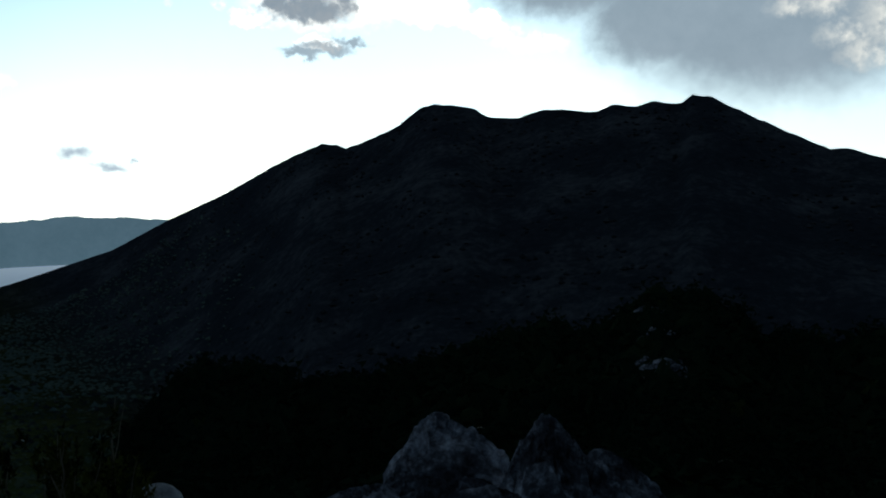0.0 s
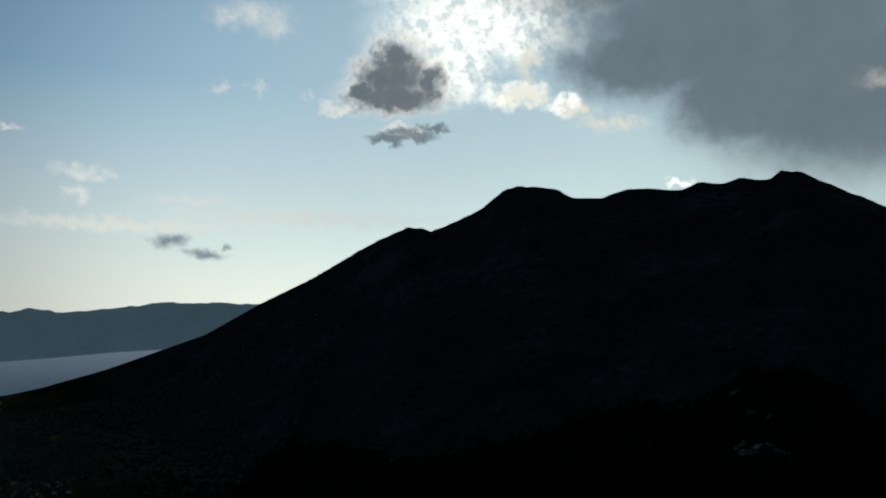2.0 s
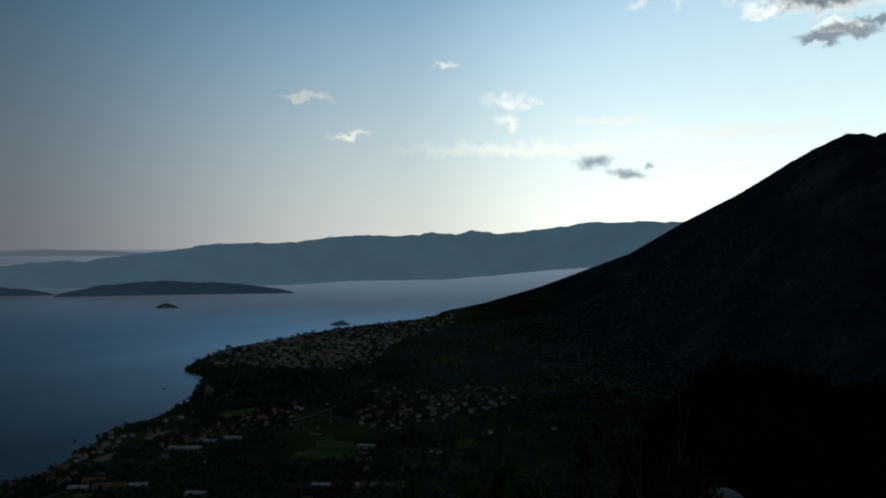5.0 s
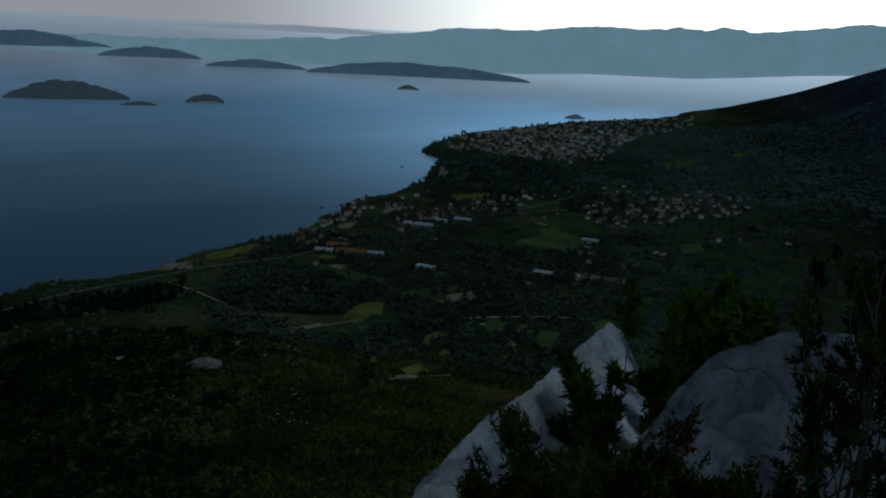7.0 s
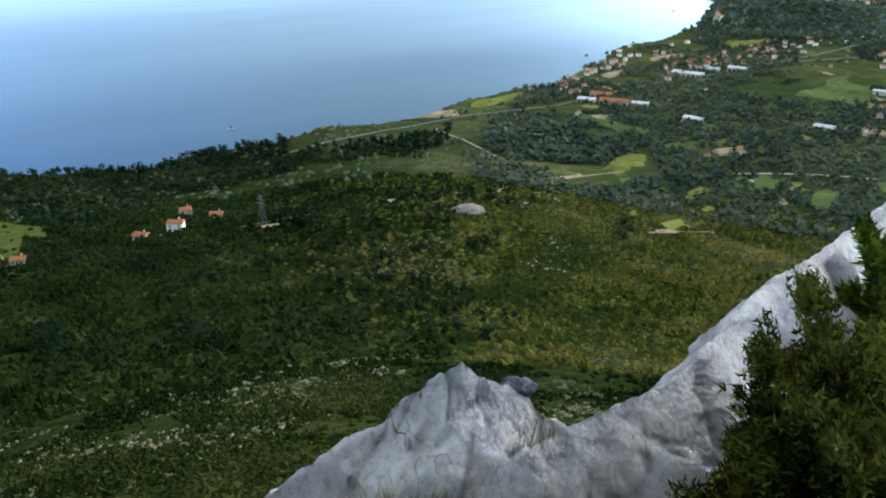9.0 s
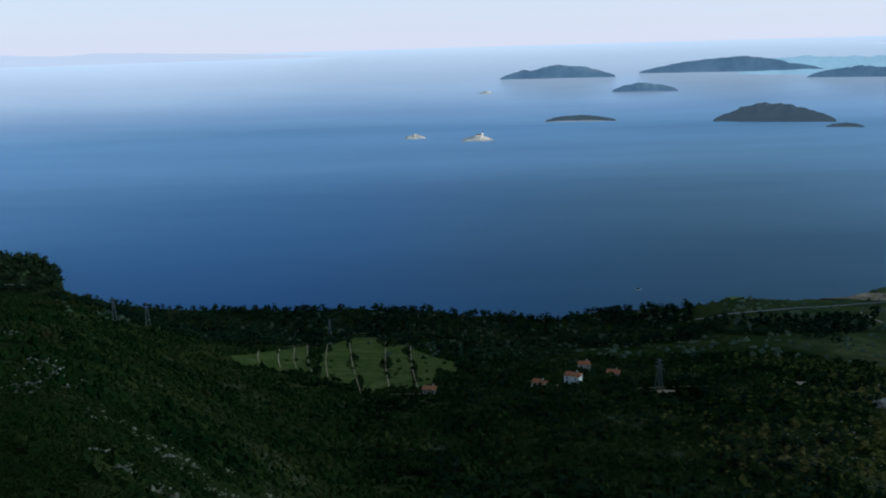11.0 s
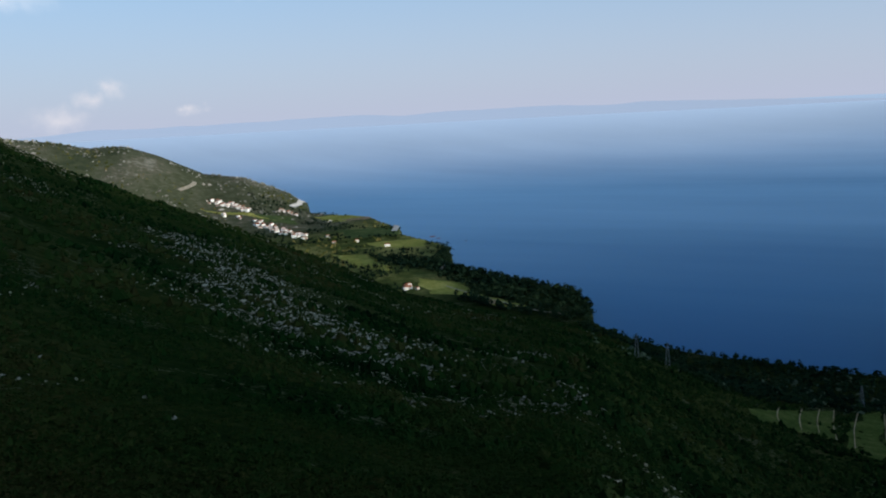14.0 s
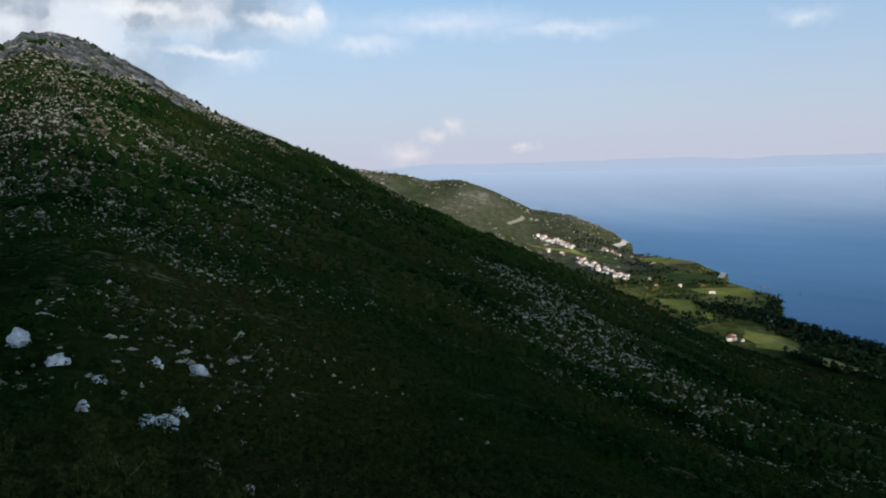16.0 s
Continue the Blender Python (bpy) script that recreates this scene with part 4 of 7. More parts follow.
for corners in ([(67.2, -15.1), (61.4, -14.6), (61.2, -15.0), (65.6, -15.4)], [(46.1, -16.5), (43.0, -16.2), (43.4, -16.8), (45.9, -17.2)], [(38.5, -15.2), (36.8, -14.5), (33.2, -14.6), (33.6, -14.9)],
                [(56.3, -18.9), (53.4, -18.4), (53.2, -18.6), (56.0, -19.15)], [(49.0, -21.6), (47.2, -21.5), (46.4, -21.75), (48.6, -21.95)], [(50.4, -11.35), (47.8, -10.9), (47.4, -11.15), (50.0, -11.7)],
                [(75.6, -21.4), (73.5, -21.3), (73.4, -21.5), (75.5, -21.6)], [(66.7, -20.2), (65.6, -20.1), (65.4, -20.35), (66.5, -20.45)], [(59.6, -19.7), (58.4, -19.5), (58.2, -19.8), (59.4, -19.95)],
                [(53.0, -12.5), (51.2, -11.9), (50.8, -12.2), (52.4, -12.8)], [(34.8, -10.4), (33.4, -10.0), (33.2, -10.5), (34.4, -10.8)]):
    field("bare_ground", "bare reddish soil and gravel clearing", "bare ground", corners, M_dirt)
mosaic = random.Random(21)
for k in range(60):
    a0, e0 = mosaic.uniform(33.5, 54), mosaic.uniform(-21, -9.8)
    if e0 > np.interp(a0, [34, 45, 47.5, 52, 57], [-8.7, -9.8, -10.9, -12.9, -14.4]) or (e0 < -17.0 and a0 > 52) or (-17.8 < e0 < -15.8 and a0 > 50):
        continue
    w, h, t = mosaic.uniform(0.35, 0.95), mosaic.uniform(0.12, 0.26) * abs(e0) / 14, mosaic.uniform(-0.12, 0.12)
    mat, label, kind_ = mosaic.choice(((M_field, G, "field"), (M_meadow, D, "field"), (M_field, G, "field"), (M_dirt, "bare reddish soil and gravel clearing", "bare ground")))
    field(kind_.replace(" ", "_"), label, kind_, [(a0 + w, e0 + t), (a0 + mosaic.uniform(-0.2, 0.3), e0 + h - t * 0.5), (a0 - w, e0 - t * 0.6), (a0 + mosaic.uniform(-0.3, 0.3), e0 - h)], mat, 0.3 + 0.006 * k)
road("road", "pale asphalt coast road through pine scrub", [(72.5, -17.0), (71.6, -16.83), (67.8, -16.12), (64.1, -15.58), (59.4, -14.86), (54.8, -14.27), (51.5, -13.4), (49.0, -12.75), (46.6, -12.3), (43, -11.4), (40, -10.6), (37, -9.6)], 5, M_road)
road("road", "pale asphalt lane through a suburb", [(43, -11.4), (40.5, -11.0), (37.5, -10.6), (34, -10.3), (30.5, -9.9), (27.5, -9.5)], 5, M_road)
road("road", "pale asphalt lane between fields", [(48.0, -15.1), (45.5, -14.6), (42.5, -14.4), (39.5, -14.9), (36.5, -14.5), (33, -13.6)], 4, M_road)
road("track", "straight pale firebreak track through dark scrub", [(63.05, -15.87), (60.85, -16.76), (59, -17.63)], 2.6, M_track)
road("track", "narrow gravel farm track between fields", [(56.2, -19.0), (53, -18.6), (50.5, -18.2)], 3, M_dirt)
road("track", "narrow gravel farm track between fields", [(48.9, -21.9), (46.5, -21.6), (44.4, -21.5)], 2.6, M_dirt)
road("track", "pale path beside scrubland", [(76, -21.35), (73.6, -21.15), (71, -20.9)], 2, M_dirt)
road("track", "pale lane across the fields", [(44, -17.9), (41, -17.6), (38, -17.4), (35.5, -17.3)], 5, M_track)
# terraced vineyard
for corners in ([(102.6, -18.5), (97.6, -18.3), (97.4, -20.0), (102.2, -19.1)], [(96.1, -18.35), (94.9, -18.0), (94.5, -20.9), (97.1, -20.3)], [(94.7, -17.95), (92.6, -18.05), (92.4, -21.4), (94.3, -21.6)],
                [(92.3, -18.5), (91.2, -18.65), (90.6, -21.3), (92.2, -21.4)], [(90.9, -18.8), (88.9, -19.6), (89.3, -21.5), (90.4, -21.3)], [(90.0, -19.3), (87.9, -19.8), (87.6, -20.6), (89.0, -20.3)]):
    field("vineyard", "terraced green vineyard plot with pale dry-stone edges", "vineyard", corners, M_vine, ragged=0.05)
for line in ([(99.3, -18.4), (99.3, -19.6)], [(97.5, -18.3), (97.3, -20.1)], [(96.2, -18.4), (96.3, -20.4)], [(94.8, -18.0), (94.2, -21.6)], [(92.4, -18.4), (92.3, -21.35)], [(90.8, -18.8), (90.4, -21.4)],
             [(95.3, -17.85), (92.5, -17.85)], [(92.3, -21.7), (89.0, -21.75)], [(100.6, -18.4), (100.6, -19.2)], [(98.3, -18.35), (98.3, -19.7)]):
    road("track", "pale dry-stone terrace path in a vineyard", [line[0], ((line[0][0] + line[1][0]) / 2 + 0.15, (line[0][1] + line[1][1]) / 2), line[1]], 0.8, M_dirt, 0.8)
# fields of the far villages
for corners, mat in (([(130.0, -5.8), (125.6, -6.1), (124.2, -6.7), (128.4, -6.55)], M_sunmeadow), ([(128.2, -6.9), (124.6, -7.0), (122.6, -7.8), (127.6, -7.7)], M_field),
                     ([(127.4, -7.9), (122.4, -8.0), (121.6, -8.5), (125.6, -8.2)], M_sunmeadow), ([(128.8, -8.4), (125.6, -8.5), (123.9, -9.9), (127.2, -9.3)], M_sunmeadow),
                     ([(123.6, -10.1), (120.1, -10.6), (118.0, -11.8), (122.4, -11.5)], M_sunmeadow), ([(120.0, -11.1), (117.6, -11.8), (115.2, -12.6), (118.0, -12.4)], M_sunmeadow),
                     ([(136.4, -4.9), (132.8, -5.6), (131.0, -6.2), (135.0, -5.4)], M_sunmeadow), ([(133.4, -5.5), (130.4, -5.9), (129.4, -6.6), (132.6, -6.1)], M_field)):
    field("field", D if mat is M_sunmeadow else G, "field", corners, mat, far=True)
field("bare_ground", "small patch of bare reddish soil", "bare ground", [(118.6, -11.9), (117.5, -12.05), (117.4, -12.25), (118.5, -12.2)], M_dirt, 0.9, far=True)
field("bare_ground", "strip of ploughed reddish soil", "bare ground", [(127.6, -6.35), (125.2, -6.5), (125.0, -6.65), (127.2, -6.5)], M_dirt, 0.9, far=True)
road("road", "pale hairpin road climbing a bare headland", [(137.0, -3.95), (136.5, -3.8), (136.15, -3.64), (136.05, -3.5)], 13, M_track, 3.0, far=True)
for line in ([(129.55, -5.1), (129.9, -5.22), (130.4, -5.36)], [(123.75, -6.88), (123.85, -7.1), (124.1, -7.3)], [(120.68, -8.3), (121.0, -8.2), (121.5, -7.95)]):
    road("shore_rocks", "strip of pale bare rock along the shore", line, 16, M_isleshore, 1.2, far=True)
road("track", "pale shore track below a pine wood", [(121.0, -10.9), (117.8, -12.0), (115.2, -12.7), (113.4, -13.0)], 4, M_track, far=True)


# ---- scattered growth and stones ----
def blob(sub, rough, seed):
    """A lumpy closed form, about 1 across and 1 high, standing on z = 0."""
    bm = bmesh.new()
    bmesh.ops.create_icosphere(bm, subdivisions=sub, radius=0.5)
    rnd = random.Random(seed)
    for v in bm.verts:
        v.co *= 1 + rnd.uniform(-rough, rough)
        v.co.z = v.co.z * 0.9 + 0.38
    co = np.array([v.co[:] for v in bm.verts])
    bm.verts.index_update()
    tri = np.array([[v.index for v in f.verts] for f in bm.faces])
    bm.free()
    return co, tri


def tuft(n, size, seed, low=0.05, high=1.05, spread=0.58, cone=0.0):
    """Loose leaf-like triangles in a dome about 1 across and 1 high."""
    rnd = np.random.default_rng(seed)
    h = rnd.uniform(low, high, n)
    a = rnd.uniform(0, 2 * np.pi, n)
    dome = np.sqrt(np.clip(1 - ((h - 0.35) / 0.72) ** 2, 0.05, 1)) * (1 - cone) + cone * (1.05 - h)
    rad = spread * dome * np.sqrt(rnd.uniform(0.35, 1, n))
    c = np.stack([np.cos(a) * rad, np.sin(a) * rad, h], 1)
    d = rnd.normal(size=(n, 3, 3)) * size
    co = (c[:, None, :] + d).reshape(-1, 3)
    return co, np.arange(3 * n).reshape(-1, 3)


def joined(*bits):
    co, tri, k = [], [], 0
    for c, t in bits:
        co.append(c)
        tri.append(t + k)
        k += len(c)
    return np.concatenate(co), np.concatenate(tri)


def tri_mesh(name, co, tri, smooth_faces=False):
    me = bpy.data.meshes.new(name)
    me.vertices.add(len(co))
    me.vertices.foreach_set("co", np.ascontiguousarray(co, np.float32).ravel())
    me.loops.add(tri.size)
    me.loops.foreach_set("vertex_index", np.ascontiguousarray(tri, np.int32).ravel())
    me.polygons.add(len(tri))
    me.polygons.foreach_set("loop_start", np.arange(0, tri.size, 3, dtype=np.int32))
    me.polygons.foreach_set("use_smooth", np.full(len(tri), smooth_faces))
    me.update(calc_edges=True)
    return me


def strew(name, label, category, places, sizes, kinds, mat, rnd, smooth_faces=False):
    """One object of kind stuff: each place takes one of the forms, turned and sized."""
    pick = rnd.integers(0, len(kinds), len(places))
    cos, tris, k = [], [], 0
    for i, (co, tri) in enumerate(kinds):
        sel = np.nonzero(pick == i)[0]
        if not len(sel):
            continue
        a = rnd.uniform(0, 2 * np.pi, len(sel))
        ca, sa = np.cos(a)[:, None], np.sin(a)[:, None]
        x, y, z = co[:, 0][None] * sizes[sel, 0:1], co[:, 1][None] * sizes[sel, 1:2], co[:, 2][None] * sizes[sel, 2:3]
        v = np.stack([x * ca - y * sa + places[sel, 0:1], x * sa + y * ca + places[sel, 1:2], z + places[sel, 2:3]], -1)
        cos.append(v.reshape(-1, 3))
        tris.append((tri[None] + (np.arange(len(sel)) * len(co))[:, None, None] + k).reshape(-1, 3))
        k += len(sel) * len(co)
    ob = new(name, tri_mesh(name, np.concatenate(cos), np.concatenate(tris), smooth_faces))
    ob.data.materials.append(mat)
    return tagged(ob, label, category, kind="stuff")


def inside(x, y, poly):
    c = np.zeros(len(x), bool)
    for i in range(len(poly)):
        (x0, y0), (x1, y1) = poly[i - 1], poly[i]
        if y0 != y1:
            c ^= ((y0 > y) != (y1 > y)) & (x < (x1 - x0) * (y - y0) / (y1 - y0) + x0)
    return c


def free_of_fields(x, y):
    ok = np.ones(len(x), bool)
    for poly in FIELDS:
        ok &= ~inside(x, y, poly) | (veg.random(len(x)) < 0.03)
    for line, width in ROADS:
        lo, hi = line.min(0) - 10, line.max(0) + 10
        near = np.nonzero((x > lo[0]) & (x < hi[0]) & (y > lo[1]) & (y < hi[1]))[0]
        if len(near):
            d = np.min(np.hypot(x[near][:, None] - line[None, :, 0], y[near][:, None] - line[None, :, 1]), axis=1)
            ok[near[d < width * 0.5 + 2]] = False
    return ok


def sown(n, az0, az1, r0, r1, rnd, power=2.0):
    """Random places of a sector: bearing, range, x, y."""
    az = rnd.uniform(az0, az1, n)
    r = (rnd.uniform(0, 1, n) * (r1 ** power - r0 ** power) + r0 ** power) ** (1 / power)
    x, y, _ = xyz(az, r, np.zeros(n))
    return az, r, x, y


def core(sub, rough, seed, k):
    co, tri = blob(sub, rough, seed)
    return co * np.array([k, k, k * 0.95]), tri


def lump(seed, rough=0.3, k=1.0):
    """A small eight-sided lump standing on z = 0, for growth far off."""
    rnd = np.random.default_rng(seed)
    co = np.array([(0.5, 0, 0.3), (0, 0.5, 0.3), (-0.5, 0, 0.3), (0, -0.5, 0.3), (0.05, 0.0, 0.85), (0, 0, -0.1)]) * k
    co = co * rnd.uniform(1 - rough, 1 + rough, (6, 1)) + rnd.normal(0, 0.06, (6, 3)) * k
    return co, np.array([(0, 1, 4), (1, 2, 4), (2, 3, 4), (3, 0, 4), (1, 0, 5), (2, 1, 5), (3, 2, 5), (0, 3, 5)])


SHRUBS_FINE = [joined(core(1, 0.25, s, 0.55), tuft(100, 0.056, s)) for s in range(5)]
SHRUBS_NEAR = [joined(core(1, 0.28, s, 0.65), tuft(48, 0.075, s + 60)) for s in range(6)]
SHRUBS = [joined(lump(s, 0.28, 0.9), tuft(15, 0.12, s + 20)) for s in range(6)]
SHRUBS_MID = [joined(lump(s, 0.3), tuft(6, 0.16, s + 20)) for s in range(8)]
SHRUBS_FAR = [lump(s + 40, 0.3, 1.1) for s in range(8)]


def chip(seed):
    rnd = np.random.default_rng(seed)
    co = np.array([(0.5, 0, 0.1), (0, 0.5, 0.05), (-0.5, 0, 0.1), (0, -0.5, 0.05), (0.1, 0.05, 0.75), (0, 0, -0.3)]) * rnd.uniform(0.6, 1.4, (6, 3))
    return co, np.array([(0, 1, 4), (1, 2, 4), (2, 3, 4), (3, 0, 4), (1, 0, 5), (2, 1, 5), (3, 2, 5), (0, 3, 5)])


STONES = [chip(s + 80) for s in range(8)]
veg = np.random.default_rng(11)


def scrub(n, az0, az1, r0, r1, size, kinds, label, keep=None, power=2.0, grow=(0.55, 1.25), mat=None, tall=0.75):
    az, r, x, y = sown(n, az0, az1, r0, r1, veg, power)
    ok = (r < shore_range(az) * 0.985) & free_of_fields(x, y)
    if keep is not None:
        ok &= keep(az, r, x, y)
    az, r, x, y = az[ok], r[ok], x[ok], y[ok]
    s = size * veg.uniform(*grow, len(x)) * (1 + 0.35 * bumps(x, y, 30))
    z = land_at(x, y) - 0.1 * s
    return strew("scrub", label, "scrub", np.stack([x, y, z], 1), np.stack([s, s * veg.uniform(0.8, 1.2, len(s)), s * tall * veg.uniform(0.7, 1.3, len(s))], 1), kinds, mat or M_scrub, veg)


clear_patch = lambda az, r, x, y: (fractal(x, y, 16, 3) > -0.08 + veg.uniform(-0.2, 0.2, len(x)))
scrub(1500, 36, 112, 14, 75, 1.7, SHRUBS_FINE, "dense green maquis shrubs on a steep stony slope", lambda az, r, x, y: clear_patch(az, r, x, y) & ((az > 52) | (r > 26)), mat=M_shadescrub)
scrub(9500, 34, 112, 75, 260, 2.1, SHRUBS, "dense green maquis shrubs on a steep slope", clear_patch, mat=M_shadescrub)
scrub(30000, 32, 112, 260, 740, 2.7, SHRUBS_MID, "dense green and olive maquis covering a hillside", lambda az, r, x, y: veg.random(len(x)) > smooth(58, 76, az + 7 * fractal(x, y, 90, 2)), grow=(0.45, 1.6))
# outline of the sunlit patch, filled with the lightened scrub
SUNLIT = np.array([flat(a, e) for a, e in ((56.0, -25.0), (51, -23.9), (45, -23.9), (41.8, -25.0), (45, -26.4), (51, -26.9))])
scrub(16000, 40, 58, 230, 620, 2.3, SHRUBS_MID, "sunlit low scrub on a hillside", lambda az, r, x, y: inside(x + 14 * bumps(x, y, 22), y + 14 * bumps(x + 90, y, 22), SUNLIT), mat=M_sunlitscrub)
scrub(10000, 62, 112, 255, 760, 3.7, SHRUBS_MID, "dense dark green maquis covering a hillside", mat=M_shadescrub, grow=(0.5, 1.5))
scrub(9000, 26, 112, 740, 2100, 6.0, SHRUBS_FAR, "green scrub over the coastal plain", lambda az, r, x, y: fractal(x, y, 160, 3) > -0.15, 1.6, tall=0.55, mat=M_plainwood)
scrub(2400, 12, 32, 140, 800, 6.0, SHRUBS_MID, "dark scrub on the foot of a mountain", power=1.5, tall=0.5, mat=M_pine)
scrub(8000, 6, 36, 700, 2400, 9.5, SHRUBS_FAR, "green woods on the foot of a mountain", lambda az, r, x, y: (r < 1700 + 500 * fractal(x, y, 300, 3)) & (veg.random(len(x)) < smooth(11, 27, az + 7 * fractal(x, y, 220, 3))), 1.5, tall=0.5, mat=M_plainwood)
scrub(19000, 8, 46, 1300, 3300, 10.5, SHRUBS_FAR, "hazy woods on the foot of a mountain", lambda az, r, x, y: (r > 1550 + 500 * fractal(x, y, 300, 3)) & (veg.random(len(x)) > smooth(24, 44, az + 8 * fractal(x, y, 250, 3))) & (veg.random(len(x)) < smooth(12, 28, az + 7 * fractal(x, y, 220, 3))), 1.5, tall=0.5, mat=M_hazewood)
# near hillside
scrub(900, 112, 176, 10, 45, 1.4, SHRUBS_FINE, "low dark green shrubs among pale boulders", lambda az, r, x, y: fractal(x, y, 14, 2) > -0.6, mat=M_shadehill)
scrub(2000, 112, 176, 42, 110, 1.6, SHRUBS_NEAR, "dark green scrub among stones on a hillside", lambda az, r, x, y: fractal(x, y, 24, 3) > -0.5, 1.7, mat=M_shadehill)
scrub(6300, 108, 176, 105, 300, 2.2, SHRUBS, "dark green scrub on a stony hillside", lambda az, r, x, y: fractal(x, y, 24, 3) > -0.5, 1.7, mat=M_shadehill)
scrub(17000, 80, 172, 260, 930, 3.6, SHRUBS_FAR, "dark green scrub on a stony hillside", lambda az, r, x, y: (fractal(x, y, 40, 3) > -0.3) & (r < np.interp(az, *FLANK_R) * 1.02) & ~((az > 150) & (r > 720) & (fractal(x, y, 30, 2) < 0.25)), mat=M_shadehill)
scrub(3200, 124, 152, 1700, 3500, 7.0, SHRUBS_FAR, "scrub dots over a pale headland", lambda az, r, x, y: fractal(x, y, 200, 3) > 0.0)
# mountain side; crest shrubs take the dark pine colour for their backlit shade
scrub(1150, -34, 34, 11, 44, 2.1, SHRUBS_FINE, "dark shrubs on a stony crest", lambda az, r, x, y: fractal(x, y, 12, 2) > -0.35, mat=M_pine)
scrub(3600, -34, 36, 42, 135, 2.9, SHRUBS, "dark shrubs on a stony crest", mat=M_pine)
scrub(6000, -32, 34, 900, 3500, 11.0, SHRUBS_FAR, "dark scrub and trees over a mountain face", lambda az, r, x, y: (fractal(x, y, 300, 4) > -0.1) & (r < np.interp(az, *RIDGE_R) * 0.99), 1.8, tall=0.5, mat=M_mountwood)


def stones(n, az0, az1, r0, r1, size, label, keep, power=2.0, mat=None):
    az, r, x, y = sown(n, az0, az1, r0, r1, veg, power)
    ok = keep(az, r, x, y) & free_of_fields(x, y)
    x, y = x[ok], y[ok]
    s = size * np.clip(np.exp(veg.normal(-0.1, 0.5, len(x))), 0.35, 2.1)
    z = land_at(x, y) + 0.1 * s
    strew("stones", label, "stones", np.stack([x, y, z], 1), np.stack([s * veg.uniform(0.9, 2.4, len(s)), s, s * veg.uniform(0.4, 0.9, len(s))], 1), STONES, mat or M_stone, veg)


def along(x, y, line, width):
    """1 on a line of places given by bearing and height angle, falling to 0 beyond the width."""
    pts = np.array([flat(a, e) for a, e in line])
    best = np.full(len(x), 1e9)
    for (ax, ay), (bx, by) in zip(pts, pts[1:]):
        u = np.clip(((x - ax) * (bx - ax) + (y - ay) * (by - ay)) / max((bx - ax) ** 2 + (by - ay) ** 2, 1e-6), 0, 1)
        best = np.minimum(best, np.hypot(x - ax - u * (bx - ax), y - ay - u * (by - ay)))
    return np.exp(-(best / width) ** 2)


SCREES = (([(161.8, 3.2), (160.9, 1.8), (158.6, 0.4), (157.1, -0.8)], 16), ([(160.4, 3.4), (157.9, 1.7), (155.0, 0.4)], 12), ([(151.7, 1.75), (150.9, 1.0)], 7), ([(148.4, 0.0), (146.8, -1.35)], 7),
          ([(137.5, -6.6), (135.88, -7.79), (131.53, -10.88), (127.37, -14.27), (122.73, -18.24)], 34), ([(114.18, -18.41), (108.69, -19.18), (105.07, -20.69)], 16), ([(163.0, -0.5), (160.5, -3.5), (156.5, -5.5)], 30))


def patchy(az, r, x, y):
    v = fractal(x + 400, y, 60, 4) + 0.22 * (az > 152) + veg.uniform(-0.45, 0.45, len(x)) - 0.2 * (az < 150) - 0.25 * smooth(260, 120, r)
    for line, width in SCREES:
        v = v + 1.25 * along(x, y, line, width)
    return v > 0.3


stones(30000, 110, 172, 60, 330, 0.36, "pale limestone blocks strewn on a hillside", patchy)
stones(52000, 112, 170, 330, 900, 0.66, "pale limestone outcrops on a hillside", patchy)
stones(10000, 119, 139, 130, 620, 0.5, "pale limestone blocks in a stony band on a hillside", lambda az, r, x, y: along(x + 14 * bumps(x, y, 26), y, *SCREES[4]) + 0.5 * fractal(x, y, 18, 3) > veg.uniform(0.55, 1.35, len(x)))
stones(3600, 152, 169, 600, 905, 1.0, "grey limestone crags below a summit", lambda az, r, x, y: (fractal(x, y, 90, 3) > -0.1) & (r > np.interp(az, [152, 157, 160, 164, 170], [850, 800, 700, 640, 640])))
stones(9000, 40, 112, 30, 280, 0.62, "tan limestone rubble between shrubs", lambda az, r, x, y: fractal(x + 90, y, 22, 3) > 0.12, mat=M_rubble)
stones(1600, 128, 149, 2500, 3350, 4.5, "pale rock dots over a dry headland", lambda az, r, x, y: fractal(x, y, 160, 3) > -0.1)
stones(160, -34, 30, 8, 60, 0.3, "pale stones on a dark crest", lambda az, r, x, y: fractal(x, y + 50, 20, 3) > 0.05)
stones(900, 54, 68, 420, 640, 0.9, "pale stones on a scrubby hilltop", lambda az, r, x, y: fractal(x, y + 50, 30, 3) > 0.0)
for _line, _w in SCREES[:4]:
    road("scree", "tan gravelly scree running down a hillside", _line, _w * 0.55, M_scree, 0.5)

# bare crag under the summit
_ca, _cv = np.meshgrid(np.arange(154.6, 166.6, 0.06), np.linspace(0, 1, 70), indexing="ij")
_clo = np.array([reach(a, e) for a, e in zip(_ca[:, 0], np.interp(_ca[:, 0], [154.6, 157.3, 159.4, 162.5, 164.5, 166.6], [2.9, 3.5, 4.7, 5.6, 5.9, 6.2]))])
_clo = _clo + 14 * bumps(_ca[:, 0] * 10, _ca[:, 0] * 0, 6)
_cr = _clo[:, None] + (np.interp(_ca, *FLANK_R) + 3 - _clo[:, None]) * _cv
_cx, _cy = -np.sin(np.radians(_ca)) * _cr, np.cos(np.radians(_ca)) * _cr
_fis = 1 - np.abs(bumps(_ca * 10, _cr * 0.35, 7.0)) * 1.1 - 0.5 * np.abs(bumps(_ca * 10, _cr, 2.2))
_edge = smooth(0, 0.25, _cv) * smooth(154.6, 156.0, _ca) * (1 - smooth(0.9, 1.0, _cv))
